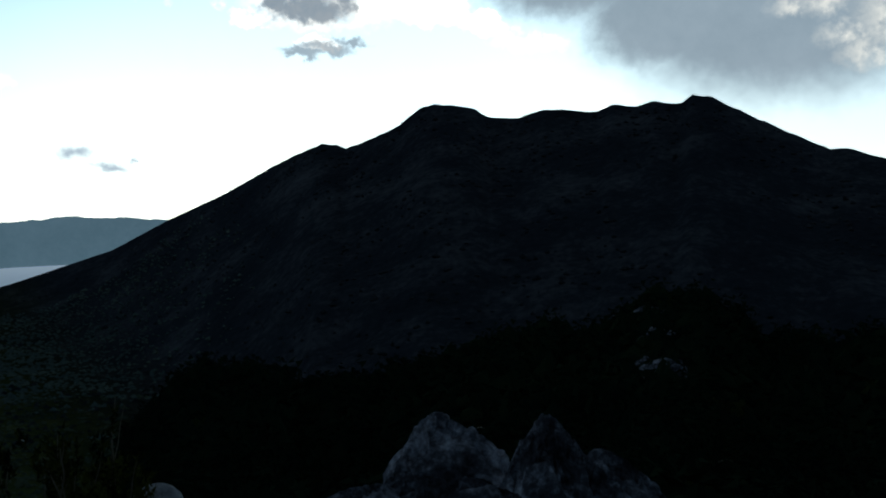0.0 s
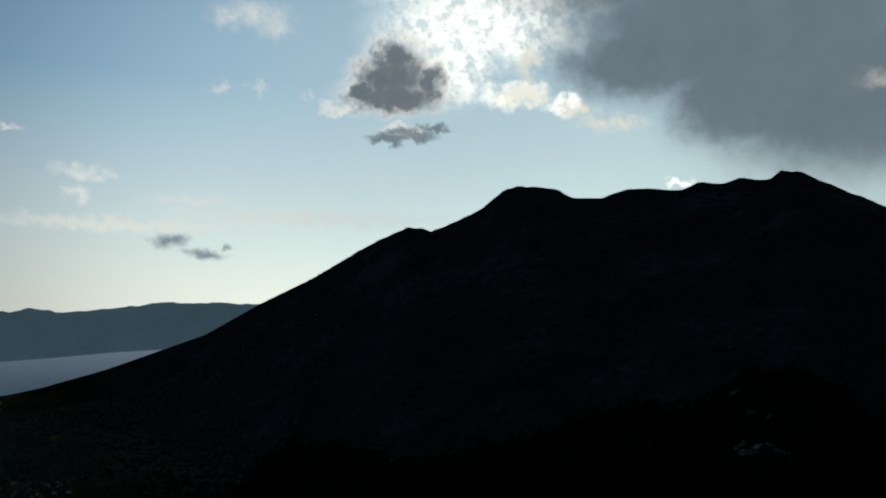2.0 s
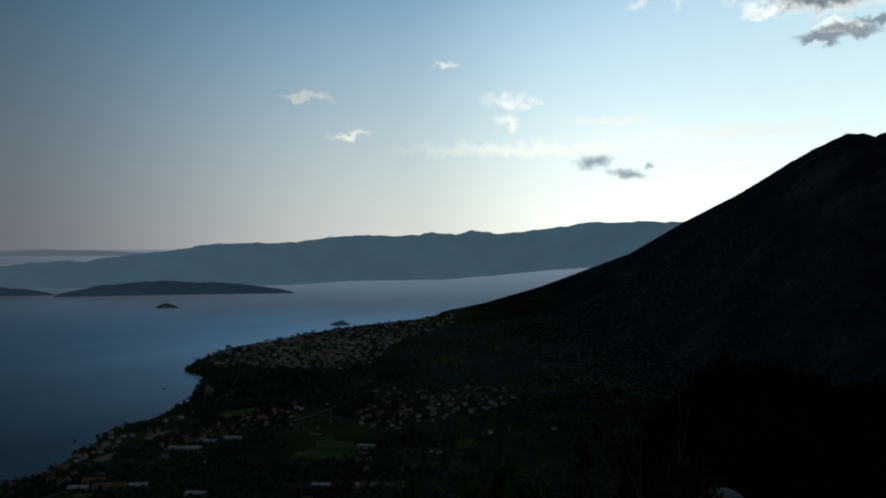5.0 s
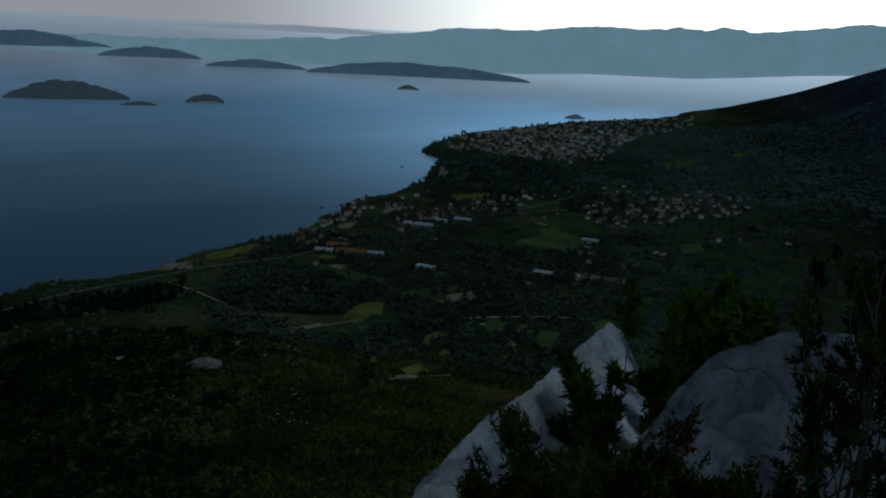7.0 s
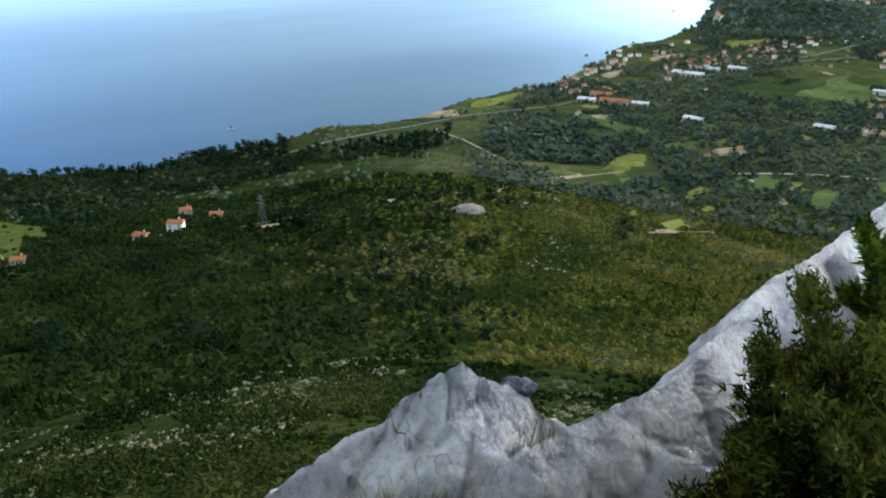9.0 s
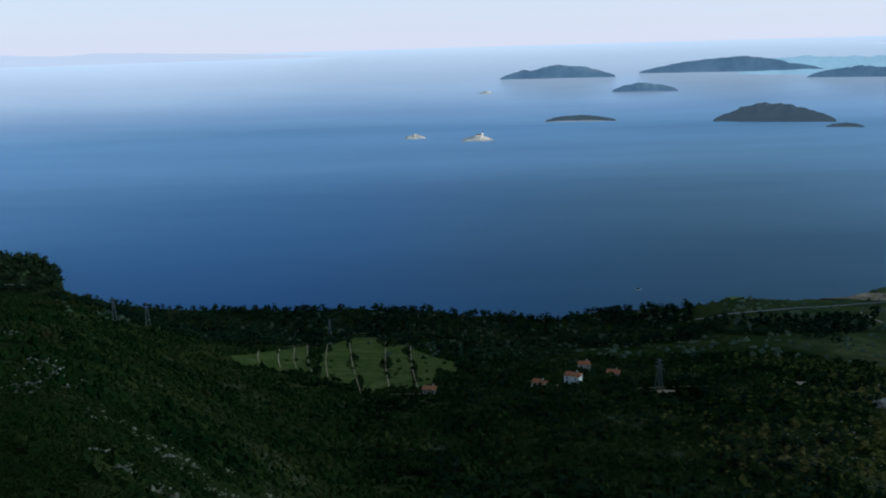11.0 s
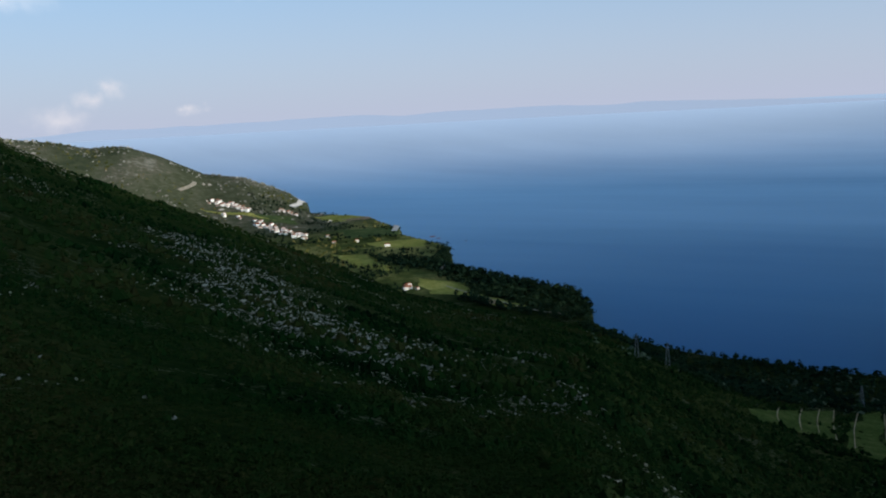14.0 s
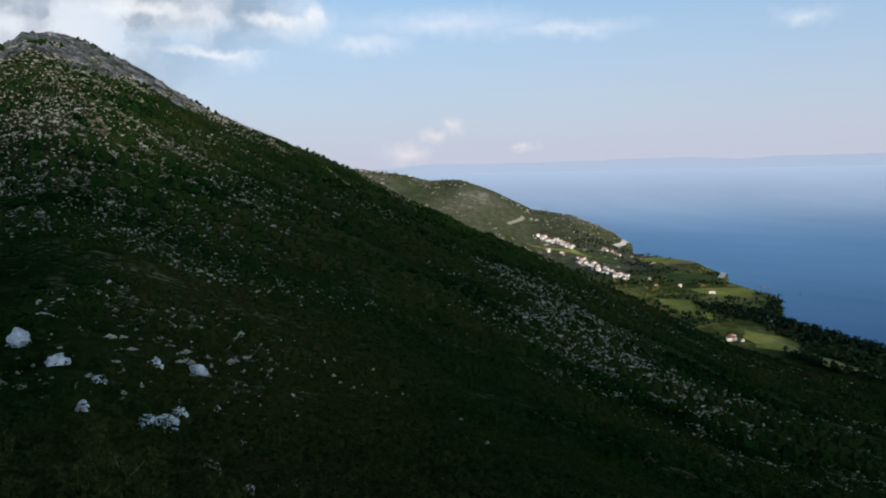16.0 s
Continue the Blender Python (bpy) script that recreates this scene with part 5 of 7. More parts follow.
_cz = ground_z(_ca, _cr) - 1.2 + _edge * (1.0 + 3.6 * _fis + 2.2 * fractal(_cx, _cy, 9, 4)) + 1.4 * fractal(_cx, _cy, 12, 3) - 6.0 * smooth(0.0, 0.5, fractal(_cx, _cy + 300, 34, 4) + 0.25 - 0.5 * _cv)
crag = new("crag", grid_mesh("crag", _cx, _cy, _cz, False))
crag.data.materials.append(M_crag)
crag.data.polygons.foreach_set("use_smooth", np.zeros(len(crag.data.polygons), bool))
scrub(2600, 154, 167, 640, 905, 2.2, SHRUBS_FAR, "dark shrubs clinging to a crag", lambda az, r, x, y: fractal(x, y, 40, 3) > 0.05, mat=M_shadehill)
tagged(crag, "bare grey fissured limestone crag below a summit", "crag")

# ---- pine woods ----
def pine_form(seed):
    crown = tuft(7, 0.21, seed, 0.22, 1.08, 0.36, 0.35)
    core = lump(seed, 0.25)
    core = (core[0] * np.array([0.5, 0.5, 0.7]) + np.array([0, 0, 0.33]), core[1])
    k = 3
    a = np.linspace(0, 2 * np.pi, k, endpoint=False)
    low = np.stack([0.035 * np.cos(a), 0.035 * np.sin(a), 0 * a], 1)
    up = np.stack([0.018 * np.cos(a), 0.018 * np.sin(a), 0 * a + 0.5], 1)
    tri = []
    for i in range(k):
        j = (i + 1) % k
        tri += [(i, j, k + j), (i, k + j, k + i)]
    return joined(crown, core, (np.concatenate([low, up]), np.array(tri)))


PINES = [pine_form(s) for s in range(6)]


def wood(n, az0, az1, r0, r1, height, label, keep, power=2.0, mat=None):
    az, r, x, y = sown(n, az0, az1, r0, r1, veg, power)
    ok = keep(az, r, x, y) & (r < shore_range(az) * 0.99) & free_of_fields(x, y)
    x, y = x[ok], y[ok]
    h = height * veg.uniform(0.6, 1.15, len(x))
    w = h * veg.uniform(1.3, 2.1, len(x))
    strew("pine_wood", label, "pine wood", np.stack([x, y, land_at(x, y) - 0.3], 1), np.stack([w, w, h], 1), PINES, mat or M_pine, veg)


of_shore = lambda az, r: r / shore_range(az)
wood(1500, 50, 90, 300, 720, 4.2, "scattered young pines among scrub", lambda az, r, x, y: fractal(x + 40, y, 70, 3) > 0.16)
wood(7500, 62, 113, 640, 1180, 5.6, "dark pine wood along the shore", lambda az, r, x, y: (of_shore(az, r) > 0.76 + 0.12 * fractal(x, y, 120, 3)) & ((az > 72.5) | (of_shore(az, r) < 0.9)))
wood(24000, 33, 66, 640, 2300, 6.0, "dark pine woods between fields", lambda az, r, x, y: (fractal(x + 90, y, 150, 3) > -0.2 + 0.25 * (az > 60)) & (az + 6 * fractal(x, y, 140, 3) < 62) & ((az < 58) | (of_shore(az, r) < 0.9)), mat=M_plainwood)
PATCH = np.array([flat(a, e) for a, e in ((60.2, -16.4), (54.7, -15.9), (50.4, -16.6), (51.6, -17.9), (58.4, -17.9))])
wood(4200, 50, 61, 800, 1250, 6.5, "dark square pine wood between fields", lambda az, r, x, y: inside(x + 12 * bumps(x, y, 40), y + 12 * bumps(x + 70, y, 40), PATCH), mat=M_plainwood)
wood(3000, 111.8, 121.5, 1080, 2050, 8, "dense dark pine wood on a headland", lambda az, r, x, y: of_shore(az, r) > 0.80 + 0.08 * fractal(x, y, 120, 2), 1.0)
wood(4600, 116, 133, 1250, 2900, 6.5, "dark hedges and pines between fields", lambda az, r, x, y: fractal(x, y, 110, 3) > 0.02, 1.0)
WOOD_H = np.array([flat(a, e, True) for a, e in ((126.2, -8.6), (124.2, -9.0), (121.8, -9.2), (119.4, -9.7), (117, -10.4), (115, -10.85), (115.3, -11.4), (118, -10.95), (120.6, -10.2), (123.8, -9.55))])
wood(3600, 114.5, 127, 1300, 2100, 8, "dense dark pine wood along a far shore", lambda az, r, x, y: inside(x, y, WOOD_H), 1.0)
HEDGE_H = np.array([flat(a, e, True) for a, e in ((129.5, -6.05), (127.7, -6.45), (125, -7.2), (125.6, -7.35), (128.7, -6.75))])
wood(1500, 124.5, 130, 1900, 2900, 5, "dark scrub strip between far fields", lambda az, r, x, y: inside(x, y, HEDGE_H), 1.0)
wood(900, 32, 56, 1000, 3700, 9, "row of trees along the shore", lambda az, r, x, y: of_shore(az, r) > 0.965, 1.0)
wood(2600, 26, 47, 1700, 3300, 8, "garden trees between town houses", lambda az, r, x, y: of_shore(az, r) < 0.985, 1.5, mat=M_hazewood)

# ---- helpers for things ----
def part(name, bm, mat, parent, label=""):
    """Link a bmesh as one mesh under a thing or a part."""
    me = bpy.data.meshes.new(name)
    bm.to_mesh(me)
    bm.free()
    me.materials.append(mat)
    ob = new(name, me)
    ob.parent = parent
    return tagged(ob, label)


def box(bm, x0, x1, y0, y1, z0, z1):
    v = [bm.verts.new((x, y, z)) for z in (z0, z1) for x, y in ((x0, y0), (x1, y0), (x1, y1), (x0, y1))]
    for f in ((3, 2, 1, 0), (4, 5, 6, 7), (0, 1, 5, 4), (1, 2, 6, 5), (2, 3, 7, 6), (3, 0, 4, 7)):
        bm.faces.new([v[i] for i in f])


def box_mesh(*args):
    bm = bmesh.new()
    box(bm, *args)
    return bm


def hip_roof(w, d, z, rise, over, hip):
    bm = bmesh.new()
    x, y = w / 2 + over, d / 2 + over
    b = [bm.verts.new(p) for p in ((-x, -y, z), (x, -y, z), (x, y, z), (-x, y, z))]
    e = [bm.verts.new((p.co.x, p.co.y, z + 0.18)) for p in b]
    r0, r1 = bm.verts.new((-x + hip, 0, z + rise)), bm.verts.new((x - hip, 0, z + rise))
    bm.faces.new(b[::-1])
    for i in range(4):
        j = (i + 1) % 4
        bm.faces.new((b[i], b[j], e[j], e[i]))
    bm.faces.new((e[0], e[1], r1, r0))
    bm.faces.new((e[2], e[3], r0, r1))
    bm.faces.new((e[1], e[2], r1))
    bm.faces.new((e[3], e[0], r0))
    return bm


def house(w, d, h, wall_mat, roof_mat, label, hip=2.0, rise=2.0, openings=True):
    root = new("house")
    part("wall", box_mesh(-w / 2, w / 2, -d / 2, d / 2, -2.0, h), wall_mat, root)
    roof = part("roof", hip_roof(w, d, h, rise, 0.5, hip), roof_mat, root)
    part("chimney", box_mesh(w * 0.2, w * 0.2 + 0.8, 0.4, 1.2, h + rise * 0.4, h + rise + 0.9), wall_mat, roof)
    if openings:
        floors = max(1, int(h // 2.9))
        for k in range(floors):
            for sx in (-0.28, 0.28):
                for sy in (-1, 1):
                    zc = 1.0 + 2.9 * k
                    y = sy * (d / 2 + 0.02)
                    part("window", box_mesh(w * sx - 0.6, w * sx + 0.6, min(y, y + sy * 0.06), max(y, y + sy * 0.06), zc, zc + 1.4), M_dark, root, "dark window")
        part("door", box_mesh(-0.55, 0.55, -d / 2 - 0.08, -d / 2 - 0.01, 0, 2.1), M_shutter, root, "green wooden door")
    return tagged(root, label, "house")


def put(thing, az, el, turn, far=False, lift=0.0, scale=1.0):
    p = spot(az, el, far)
    thing.matrix_basis = pose(p.x, p.y, p.z + lift, 0, 0, turn) @ Matrix.Diagonal((scale, scale, scale, 1))
    return thing


def clone(thing, az, el, turn, far=False, lift=0.0, scale=1.0):
    p = spot(az, el, far)
    return copy_thing(thing, pose(p.x, p.y, p.z + lift, 0, 0, turn) @ Matrix.Diagonal((scale, scale, scale, 1)))


WHITE = "white plastered house with a red clay-tiled roof"
STONEH = "beige stone house with a red clay-tiled roof"
kinds_of_house = [house(11, 9, 6.2, M_plaster, M_roof, WHITE), house(9, 8, 5.8, M_wallstone, M_roof, STONEH, 1.2), house(14, 9, 6.6, M_plaster, M_roof, WHITE, 3), house(9, 7, 3.4, M_wallstone, M_roof, STONEH, 0.3),
                  house(12, 10, 8.8, M_plaster, M_roof, "tall white house with a red clay-tiled roof", 3)]
for k, h in enumerate(kinds_of_house):
    put(h, (41.0, 38.5, 36.5, 42.5, 34.9)[k], (-6.6, -6.4, -6.2, -6.5, -6.0)[k], 20 * k)
    tagged(h, group="houses of the seaside town")
hr = random.Random(5)
# the town between shore and hillside
def town_spot():
    az = hr.triangular(30.2, 46.0, 38.5)
    top = np.interp(az, [30, 31.7, 33.6, 38.3, 41.4, 44.9, 45.7], [-4.2, -4.55, -4.8, -5.35, -5.85, -6.45, -6.8])
    low = np.interp(az, [29.5, 32.3, 34.8, 35.8, 36.9, 40.9, 44, 46.2], [-4.75, -5.5, -6.3, -7.3, -7.8, -7.65, -7.4, -7.7])
    return spot(az, hr.uniform(low, top))


town = []
while len(town) < 60:
    p = town_spot()
    if p.length < 2950 and not any((p - q).length < 13 for q in town):
        town.append(p)
        copy_thing(hr.choice(kinds_of_house), pose(p.x, p.y, p.z, 0, 0, hr.choice((20, 25, 110, 115, 60, 200, 295)) + hr.uniform(-8, 8)))
def quarter(name, label, count, pick, gap, small=1.0):
    """Many small far houses, too far to tell apart, as one object: walls and roofs."""
    bm_w, bm_r, placed = bmesh.new(), bmesh.new(), []
    while len(placed) < count:
        p = pick()
        if any((p - q).length < 10 for q in town) or any((p - q).length < gap for q in placed):
            continue
        placed.append(p)
        w, d, h = hr.uniform(6.5, 10.5) * small, hr.uniform(6, 8) * small, hr.choice((3.4, 5.6, 6, 8)) * small
        m = pose(p.x, p.y, p.z, 0, 0, hr.uniform(0, 180))
        for bm, piece in ((bm_w, box_mesh(-w / 2, w / 2, -d / 2, d / 2, -2, h)), (bm_r, hip_roof(w, d, h, 2.1, 0.5, hr.uniform(0.3, 3)))):
            piece.transform(m)
            me = bpy.data.meshes.new("piece")
            piece.to_mesh(me)
            piece.free()
            bm.from_mesh(me)
            bpy.data.meshes.remove(me)
    root = new(name)
    part("walls", bm_w, M_townwall, root)
    part("roofs", bm_r, M_roof, root)
    tagged(root, label, "town", kind="stuff")


def suburb_spot():
    if hr.random() < 0.6:
        az = hr.uniform(26.5, 37)
        return spot(az, hr.uniform(float(np.interp(az, [27, 30, 34, 36.5], [-10.3, -10.6, -11.5, -11.6])), float(np.interp(az, [27, 36.5], [-8.8, -9.4]))))
    if hr.random() < 0.6:
        az = hr.uniform(40.5, 49)
        return spot(az, float(np.interp(az, [40.5, 44, 49], [-9.7, -10.9, -12.3])) + hr.uniform(-0.5, 0.4))
    az = hr.uniform(48.5, 57)
    return spot(az, float(np.interp(az, [48.5, 51, 54, 57], [-10.3, -11.0, -12.6, -13.3])) + hr.uniform(-0.7, 0.0))


quarter("town_quarter", "crowded far houses with pale walls and red roofs", 520, town_spot, 8.5)
quarter("suburb_quarter", "scattered far houses with pale walls and red roofs", 150, suburb_spot, 13, 0.8)
# villages under the far headland
for count, a0, a1, l0, l1, grp in ((52, 129.6, 132.8, -7.4, -6.2, "houses of the near village"), (36, 132.9, 135.5, -5.4, -4.7, "houses of the far village"), (8, 130.1, 131.2, -5.9, -5.55, "houses by the headland"),
                                   (5, 133.4, 134.6, -5.9, -5.6, "houses of the far village"), (6, 122.3, 124.0, -11.2, -10.8, "farmhouses above the pine wood"), (3, 120.4, 121.2, -10.2, -9.8, "houses in the pine wood"),
                                   (4, 124.5, 128.5, -8.4, -7.5, "lone houses among fields"), (3, 120.8, 122.0, -8.2, -7.9, "houses on the point")):
    for i in range(count):
        az = hr.uniform(a0, a1)
        u = (az - a0) / (a1 - a0)
        mid = l0 + (l1 - l0) * u
        h = clone(hr.choice(kinds_of_house), az, mid + hr.uniform(-0.22, 0.22) * min(1, abs(l1 - l0)), hr.uniform(0, 180), True, scale=hr.uniform(0.65, 0.95))
        tagged(h, group=grp)
# houses scattered over the plain
plain_spots = ((54.8, -13.9), (54.4, -13.6), (54.0, -13.5), (53.6, -13.2), (53.0, -12.8), (52.6, -12.2), (53.3, -12.2), (51.6, -11.0), (51.0, -10.75), (50.8, -10.5), (49.4, -11.2), (48.6, -11.0), (47.6, -10.4), (46.9, -10.1),
               (45.7, -17.15), (45.9, -11.6), (45.2, -11.4), (44.6, -11.2), (43.9, -11.0), (43.2, -10.9), (42.5, -11.05), (41.8, -10.9), (41.0, -10.6), (40.4, -10.2), (39.6, -10.0), (38.8, -9.9), (40.5, -9.8), (38.0, -9.6),
               (37.2, -9.4), (36.5, -9.7), (35.8, -9.2), (35.2, -9.6), (34.6, -9.0), (37.0, -14.75), (36.4, -13.9), (38.6, -11.0), (39.4, -11.3), (36.6, -10.8), (35.6, -10.6), (34.2, -10.2), (33.4, -9.6), (32.6, -9.2),
               (53.9, -14.9), (48.8, -13.4), (46.2, -13.1), (42.7, -9.2), (36.2, -8.6), (55.6, -13.15), (56.2, -13.2))
plain_spots += ((29.0, -11.85), (28.6, -11.75), (27.4, -11.55), (24.6, -11.5), (32.2, -12.9), (31.8, -13.0), (36.25, -13.4), (36.9, -14.4), (46.8, -14.9), (47.3, -15.1), (41.0, -9.6), (39.6, -9.4), (43.4, -9.3))
plain_spots += tuple((a, hr.uniform(np.interp(a, [27, 30, 34, 36.5], [-10.2, -10.4, -11.3, -11.5]), np.interp(a, [27, 36.5], [-8.9, -9.5]))) for a in [hr.uniform(26.8, 36.5) for _ in range(22)])
plain_spots += tuple((a, np.interp(a, [40.5, 44, 48.5], [-9.7, -10.8, -12.1]) + hr.uniform(-0.45, 0.35)) for a in [hr.uniform(40.5, 48.5) for _ in range(22)])
plain_spots += tuple((a, np.interp(a, [48.5, 51, 54, 57], [-10.2, -10.9, -12.5, -13.2]) + hr.uniform(-0.5, 0.0)) for a in [hr.uniform(48.5, 57) for _ in range(14)])
for az, el in plain_spots:
    tagged(clone(hr.choice(kinds_of_house), az, el, hr.uniform(0, 180), scale=hr.uniform(0.45, 0.7)), group="houses scattered over the plain")
# the white farmhouse and its sheds
farm = put(house(11, 8, 6.4, M_plaster, M_roof, "white two-storey farmhouse with a red roof on a low rise", 1.0), 80.1, -21.1, 62)
for az, el, k in ((79.4, -20.3, 1), (77.5, -20.6, 3), (82.3, -21.35, 3), (89.6, -21.65, 3)):
    tagged(clone(kinds_of_house[k], az, el, hr.uniform(30, 90)), group="sheds round the white farmhouse")
field("bare_ground", "trampled pale yard beside a farmhouse", "bare ground", [(83.2, -21.25), (80.6, -21.2), (80.4, -21.55), (82.8, -21.75)], M_dirt, 0.6, clear=False)


def hall(w, d, h, roof_mat, label, bays=5):
    root = new("warehouse")
    part("wall", box_mesh(-w / 2, w / 2, -d / 2, d / 2, -2, h), M_wallstone, root)
    part("roof", hip_roof(w, d, h, d * 0.14, 0.6, 0.2), roof_mat, root)
    for i in range(bays):
        x = -w / 2 + w * (i + 0.5) / bays
        part("gate", box_mesh(x - 1.6, x + 1.6, -d / 2 - 0.1, -d / 2 - 0.01, 0, 3.4), M_dark, root, "dark roller gate")
    return tagged(root, label, "warehouse", group="works on the coast road")


put(hall(36, 18, 5, M_roof, "long works hall with a red-tiled roof"), 51.7, -14.15, 40)
put(hall(20, 13, 5, M_roofgrey, "works hall with a bright white roof", 3), 50.1, -14.25, 40)
put(hall(22, 13, 5, M_roofgrey, "works hall with a pale grey roof", 4), 53.4, -14.1, 35)
put(hall(28, 16, 5, M_roof, "works hall with a faded red roof", 4), 52.5, -13.75, 40)
put(hall(44, 17, 5, M_roofgrey, "long hall with a pale sheet roof", 6), 47.4, -12.3, 30)
put(hall(30, 16, 5, M_roofgrey, "long hall with a pale sheet roof", 5), 46.2, -11.95, 30)
put(hall(28, 16, 5, M_roofgrey, "hall with a bright white roof", 4), 44.5, -11.85, 30)
put(hall(22, 12, 5, M_roofgrey, "small barn with a white roof", 2), 46.8, -14.95, 25)
put(hall(22, 12, 5, M_roofgrey, "small barn with a pale roof", 2), 39.2, -14.9, 25)
put(hall(24, 12, 5, M_roofgrey, "small barn with a pale roof", 2), 36.4, -12.6, 25)


def church():
    root = new("church")
    part("wall", box_mesh(-11, 11, -6, 6, -3, 9), M_wallstone, root)
    part("roof", hip_roof(22, 12, 9, 4, 0.5, 0.3), M_roof, root)
    tower = part("bell_tower", box_mesh(-16, -11, -2.5, 2.5, -3, 19), M_wallstone, root)
    bm = bmesh.new()
    bmesh.ops.create_cone(bm, segments=4, radius1=3.7, radius2=0.1, depth=5, cap_ends=True, matrix=Matrix.Translation((-13.5, 0, 21.5)) @ Matrix.Rotation(radians(45), 4, "Z"))
    part("spire", bm, M_roof, tower)
    for x in (-7, 0, 7):
        part("window", box_mesh(x - 0.6, x + 0.6, -6.1, -6.01, 3, 6), M_dark, root, "tall dark window")
    part("annexe", box_mesh(11, 26, -5, 5, -3, 6), M_plaster, root)
    part("annexe_roof", hip_roof(15, 10, 6, 2.5, 0.4, 2), M_roof, root).location = (18.5, 0, 0)
    return tagged(root, "pale stone monastery church with a bell tower by the shore", "church")


put(church(), 46.0, -9.05, 125)


def ferry():
    root = new("ferry")
    bm = bmesh.new()
    n = 12
    ring = []
    for i in range(n + 1):
        s = i / n
        half = 8 * min(1, (1 - abs(2 * s - 1)) * 4) ** 0.6 + 0.4
        ring.append([bm.verts.new((-38 + 76 * s, sy * half * k, z)) for sy, k, z in ((-1, 0.8, -1), (-1, 1, 5), (1, 1, 5), (1, 0.8, -1))])
    for a, b in zip(ring, ring[1:]):
        for i in range(4):
            bm.faces.new((a[i], a[(i + 1) % 4], b[(i + 1) % 4], b[i]))
    bm.faces.new(ring[0])
    bm.faces.new(ring[-1][::-1])
    part("hull", bm, M_hull, root)
    part("deckhouse", box_mesh(-26, 24, -6.5, 6.5, 5, 9), M_hull, root)
    part("upper_deck", box_mesh(-20, 18, -6, 6, 9, 12), M_hull, root)
    part("bridge", box_mesh(-6, 4, -6.5, 6.5, 12, 15), M_hull, root)
    part("mast", box_mesh(-2, -1, -0.5, 0.5, 15, 23), M_steel, root)
    part("funnel", box_mesh(8, 12, -2, 2, 12, 17), M_dark, root)
    return tagged(root, "grey-white car ferry lying beyond the town shore", "ferry")


_f = ferry()
_r = 295 / math.tan(radians(4.92))
_x, _y, _z = xyz(np.array(38.0), np.array(_r), np.array(SEA))
_f.matrix_basis = pose(float(_x), float(_y), float(_z), 0, 0, 45)


def isle(name, label, az0, az1, shore, top, mat, depth=0.16, seed=1, peak=0.5, shoremat=None):
    """An islet in the channel: a low mound with an uneven outline between two bearings."""
    n, m = 60, 18
    u = np.linspace(0, 1, n)[:, None] + np.zeros((1, m))
    v = np.linspace(0, 1, m)[None, :] + np.zeros((n, 1))
    az = az0 + (az1 - az0) * u
    r_s = 300 / math.tan(radians(-shore))
    wide = np.sin(np.pi * np.clip(u, 0.002, 0.998)) ** 0.55
    width = min(depth * r_s, 2.2 * r_s * radians(abs(az1 - az0)))
    r = r_s + (v - 0.0) * width * wide
    crest = (300 - r_s * math.tan(radians(-top))) * (1 + 0.25 * bumps(u * 30 + seed * 9, u * 0, 5.0) + 0.12 * bumps(u * 90 + seed * 9, v * 9, 3.0)) * np.interp(u, [0, 0.05, peak * 0.45, peak, (1 + peak) / 2, 0.95, 1], [0.1, 0.28, 0.72, 1, 0.7, 0.25, 0.1])
    z = SEA - 2 + (crest + 2) * np.sin(np.pi * np.clip(v * 1.02, 0, 1)) ** 0.6 * (1 + 0.1 * bumps(u * 90, v * 40 + seed, 6))
    me = grid_mesh(name, *xyz(az, r, z), False)
    ob = new(name, me)
    me.materials.append(mat)
    me.materials.append(M_isleshore)
    if mat is M_islewood and top - shore < 0.45:
        k = np.arange((n - 1) * (m - 1))
        i, j = k // (m - 1), k % (m - 1)
        me.polygons.foreach_set("material_index", ((j < 1) | (i < 2) | (i > n - 4)).astype(np.int32))
    return tagged(ob, label, "island", group="islets in the channel")


W_, B_ = "low wooded islet in a calm channel", "bare pale rock islet in a calm channel"
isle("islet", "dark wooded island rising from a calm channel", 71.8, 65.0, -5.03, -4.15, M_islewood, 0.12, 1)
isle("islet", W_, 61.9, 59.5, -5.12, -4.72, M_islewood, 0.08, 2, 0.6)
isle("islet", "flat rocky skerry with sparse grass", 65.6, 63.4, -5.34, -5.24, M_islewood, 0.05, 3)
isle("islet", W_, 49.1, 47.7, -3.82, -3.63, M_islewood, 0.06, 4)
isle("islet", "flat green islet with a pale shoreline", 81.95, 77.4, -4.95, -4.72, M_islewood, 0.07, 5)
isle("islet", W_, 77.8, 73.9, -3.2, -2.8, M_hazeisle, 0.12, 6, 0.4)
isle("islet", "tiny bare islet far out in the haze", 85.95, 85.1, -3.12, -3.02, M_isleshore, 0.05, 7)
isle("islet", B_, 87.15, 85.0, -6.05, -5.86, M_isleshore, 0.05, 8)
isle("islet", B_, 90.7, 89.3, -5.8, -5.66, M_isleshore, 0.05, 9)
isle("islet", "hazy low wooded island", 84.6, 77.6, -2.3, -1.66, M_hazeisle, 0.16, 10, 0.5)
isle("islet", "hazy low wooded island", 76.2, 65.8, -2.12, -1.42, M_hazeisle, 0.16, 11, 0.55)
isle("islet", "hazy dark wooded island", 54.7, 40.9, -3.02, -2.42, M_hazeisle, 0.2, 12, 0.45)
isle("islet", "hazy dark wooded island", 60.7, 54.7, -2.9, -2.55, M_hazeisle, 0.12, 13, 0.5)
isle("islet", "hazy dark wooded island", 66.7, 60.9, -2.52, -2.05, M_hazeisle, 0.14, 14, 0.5)


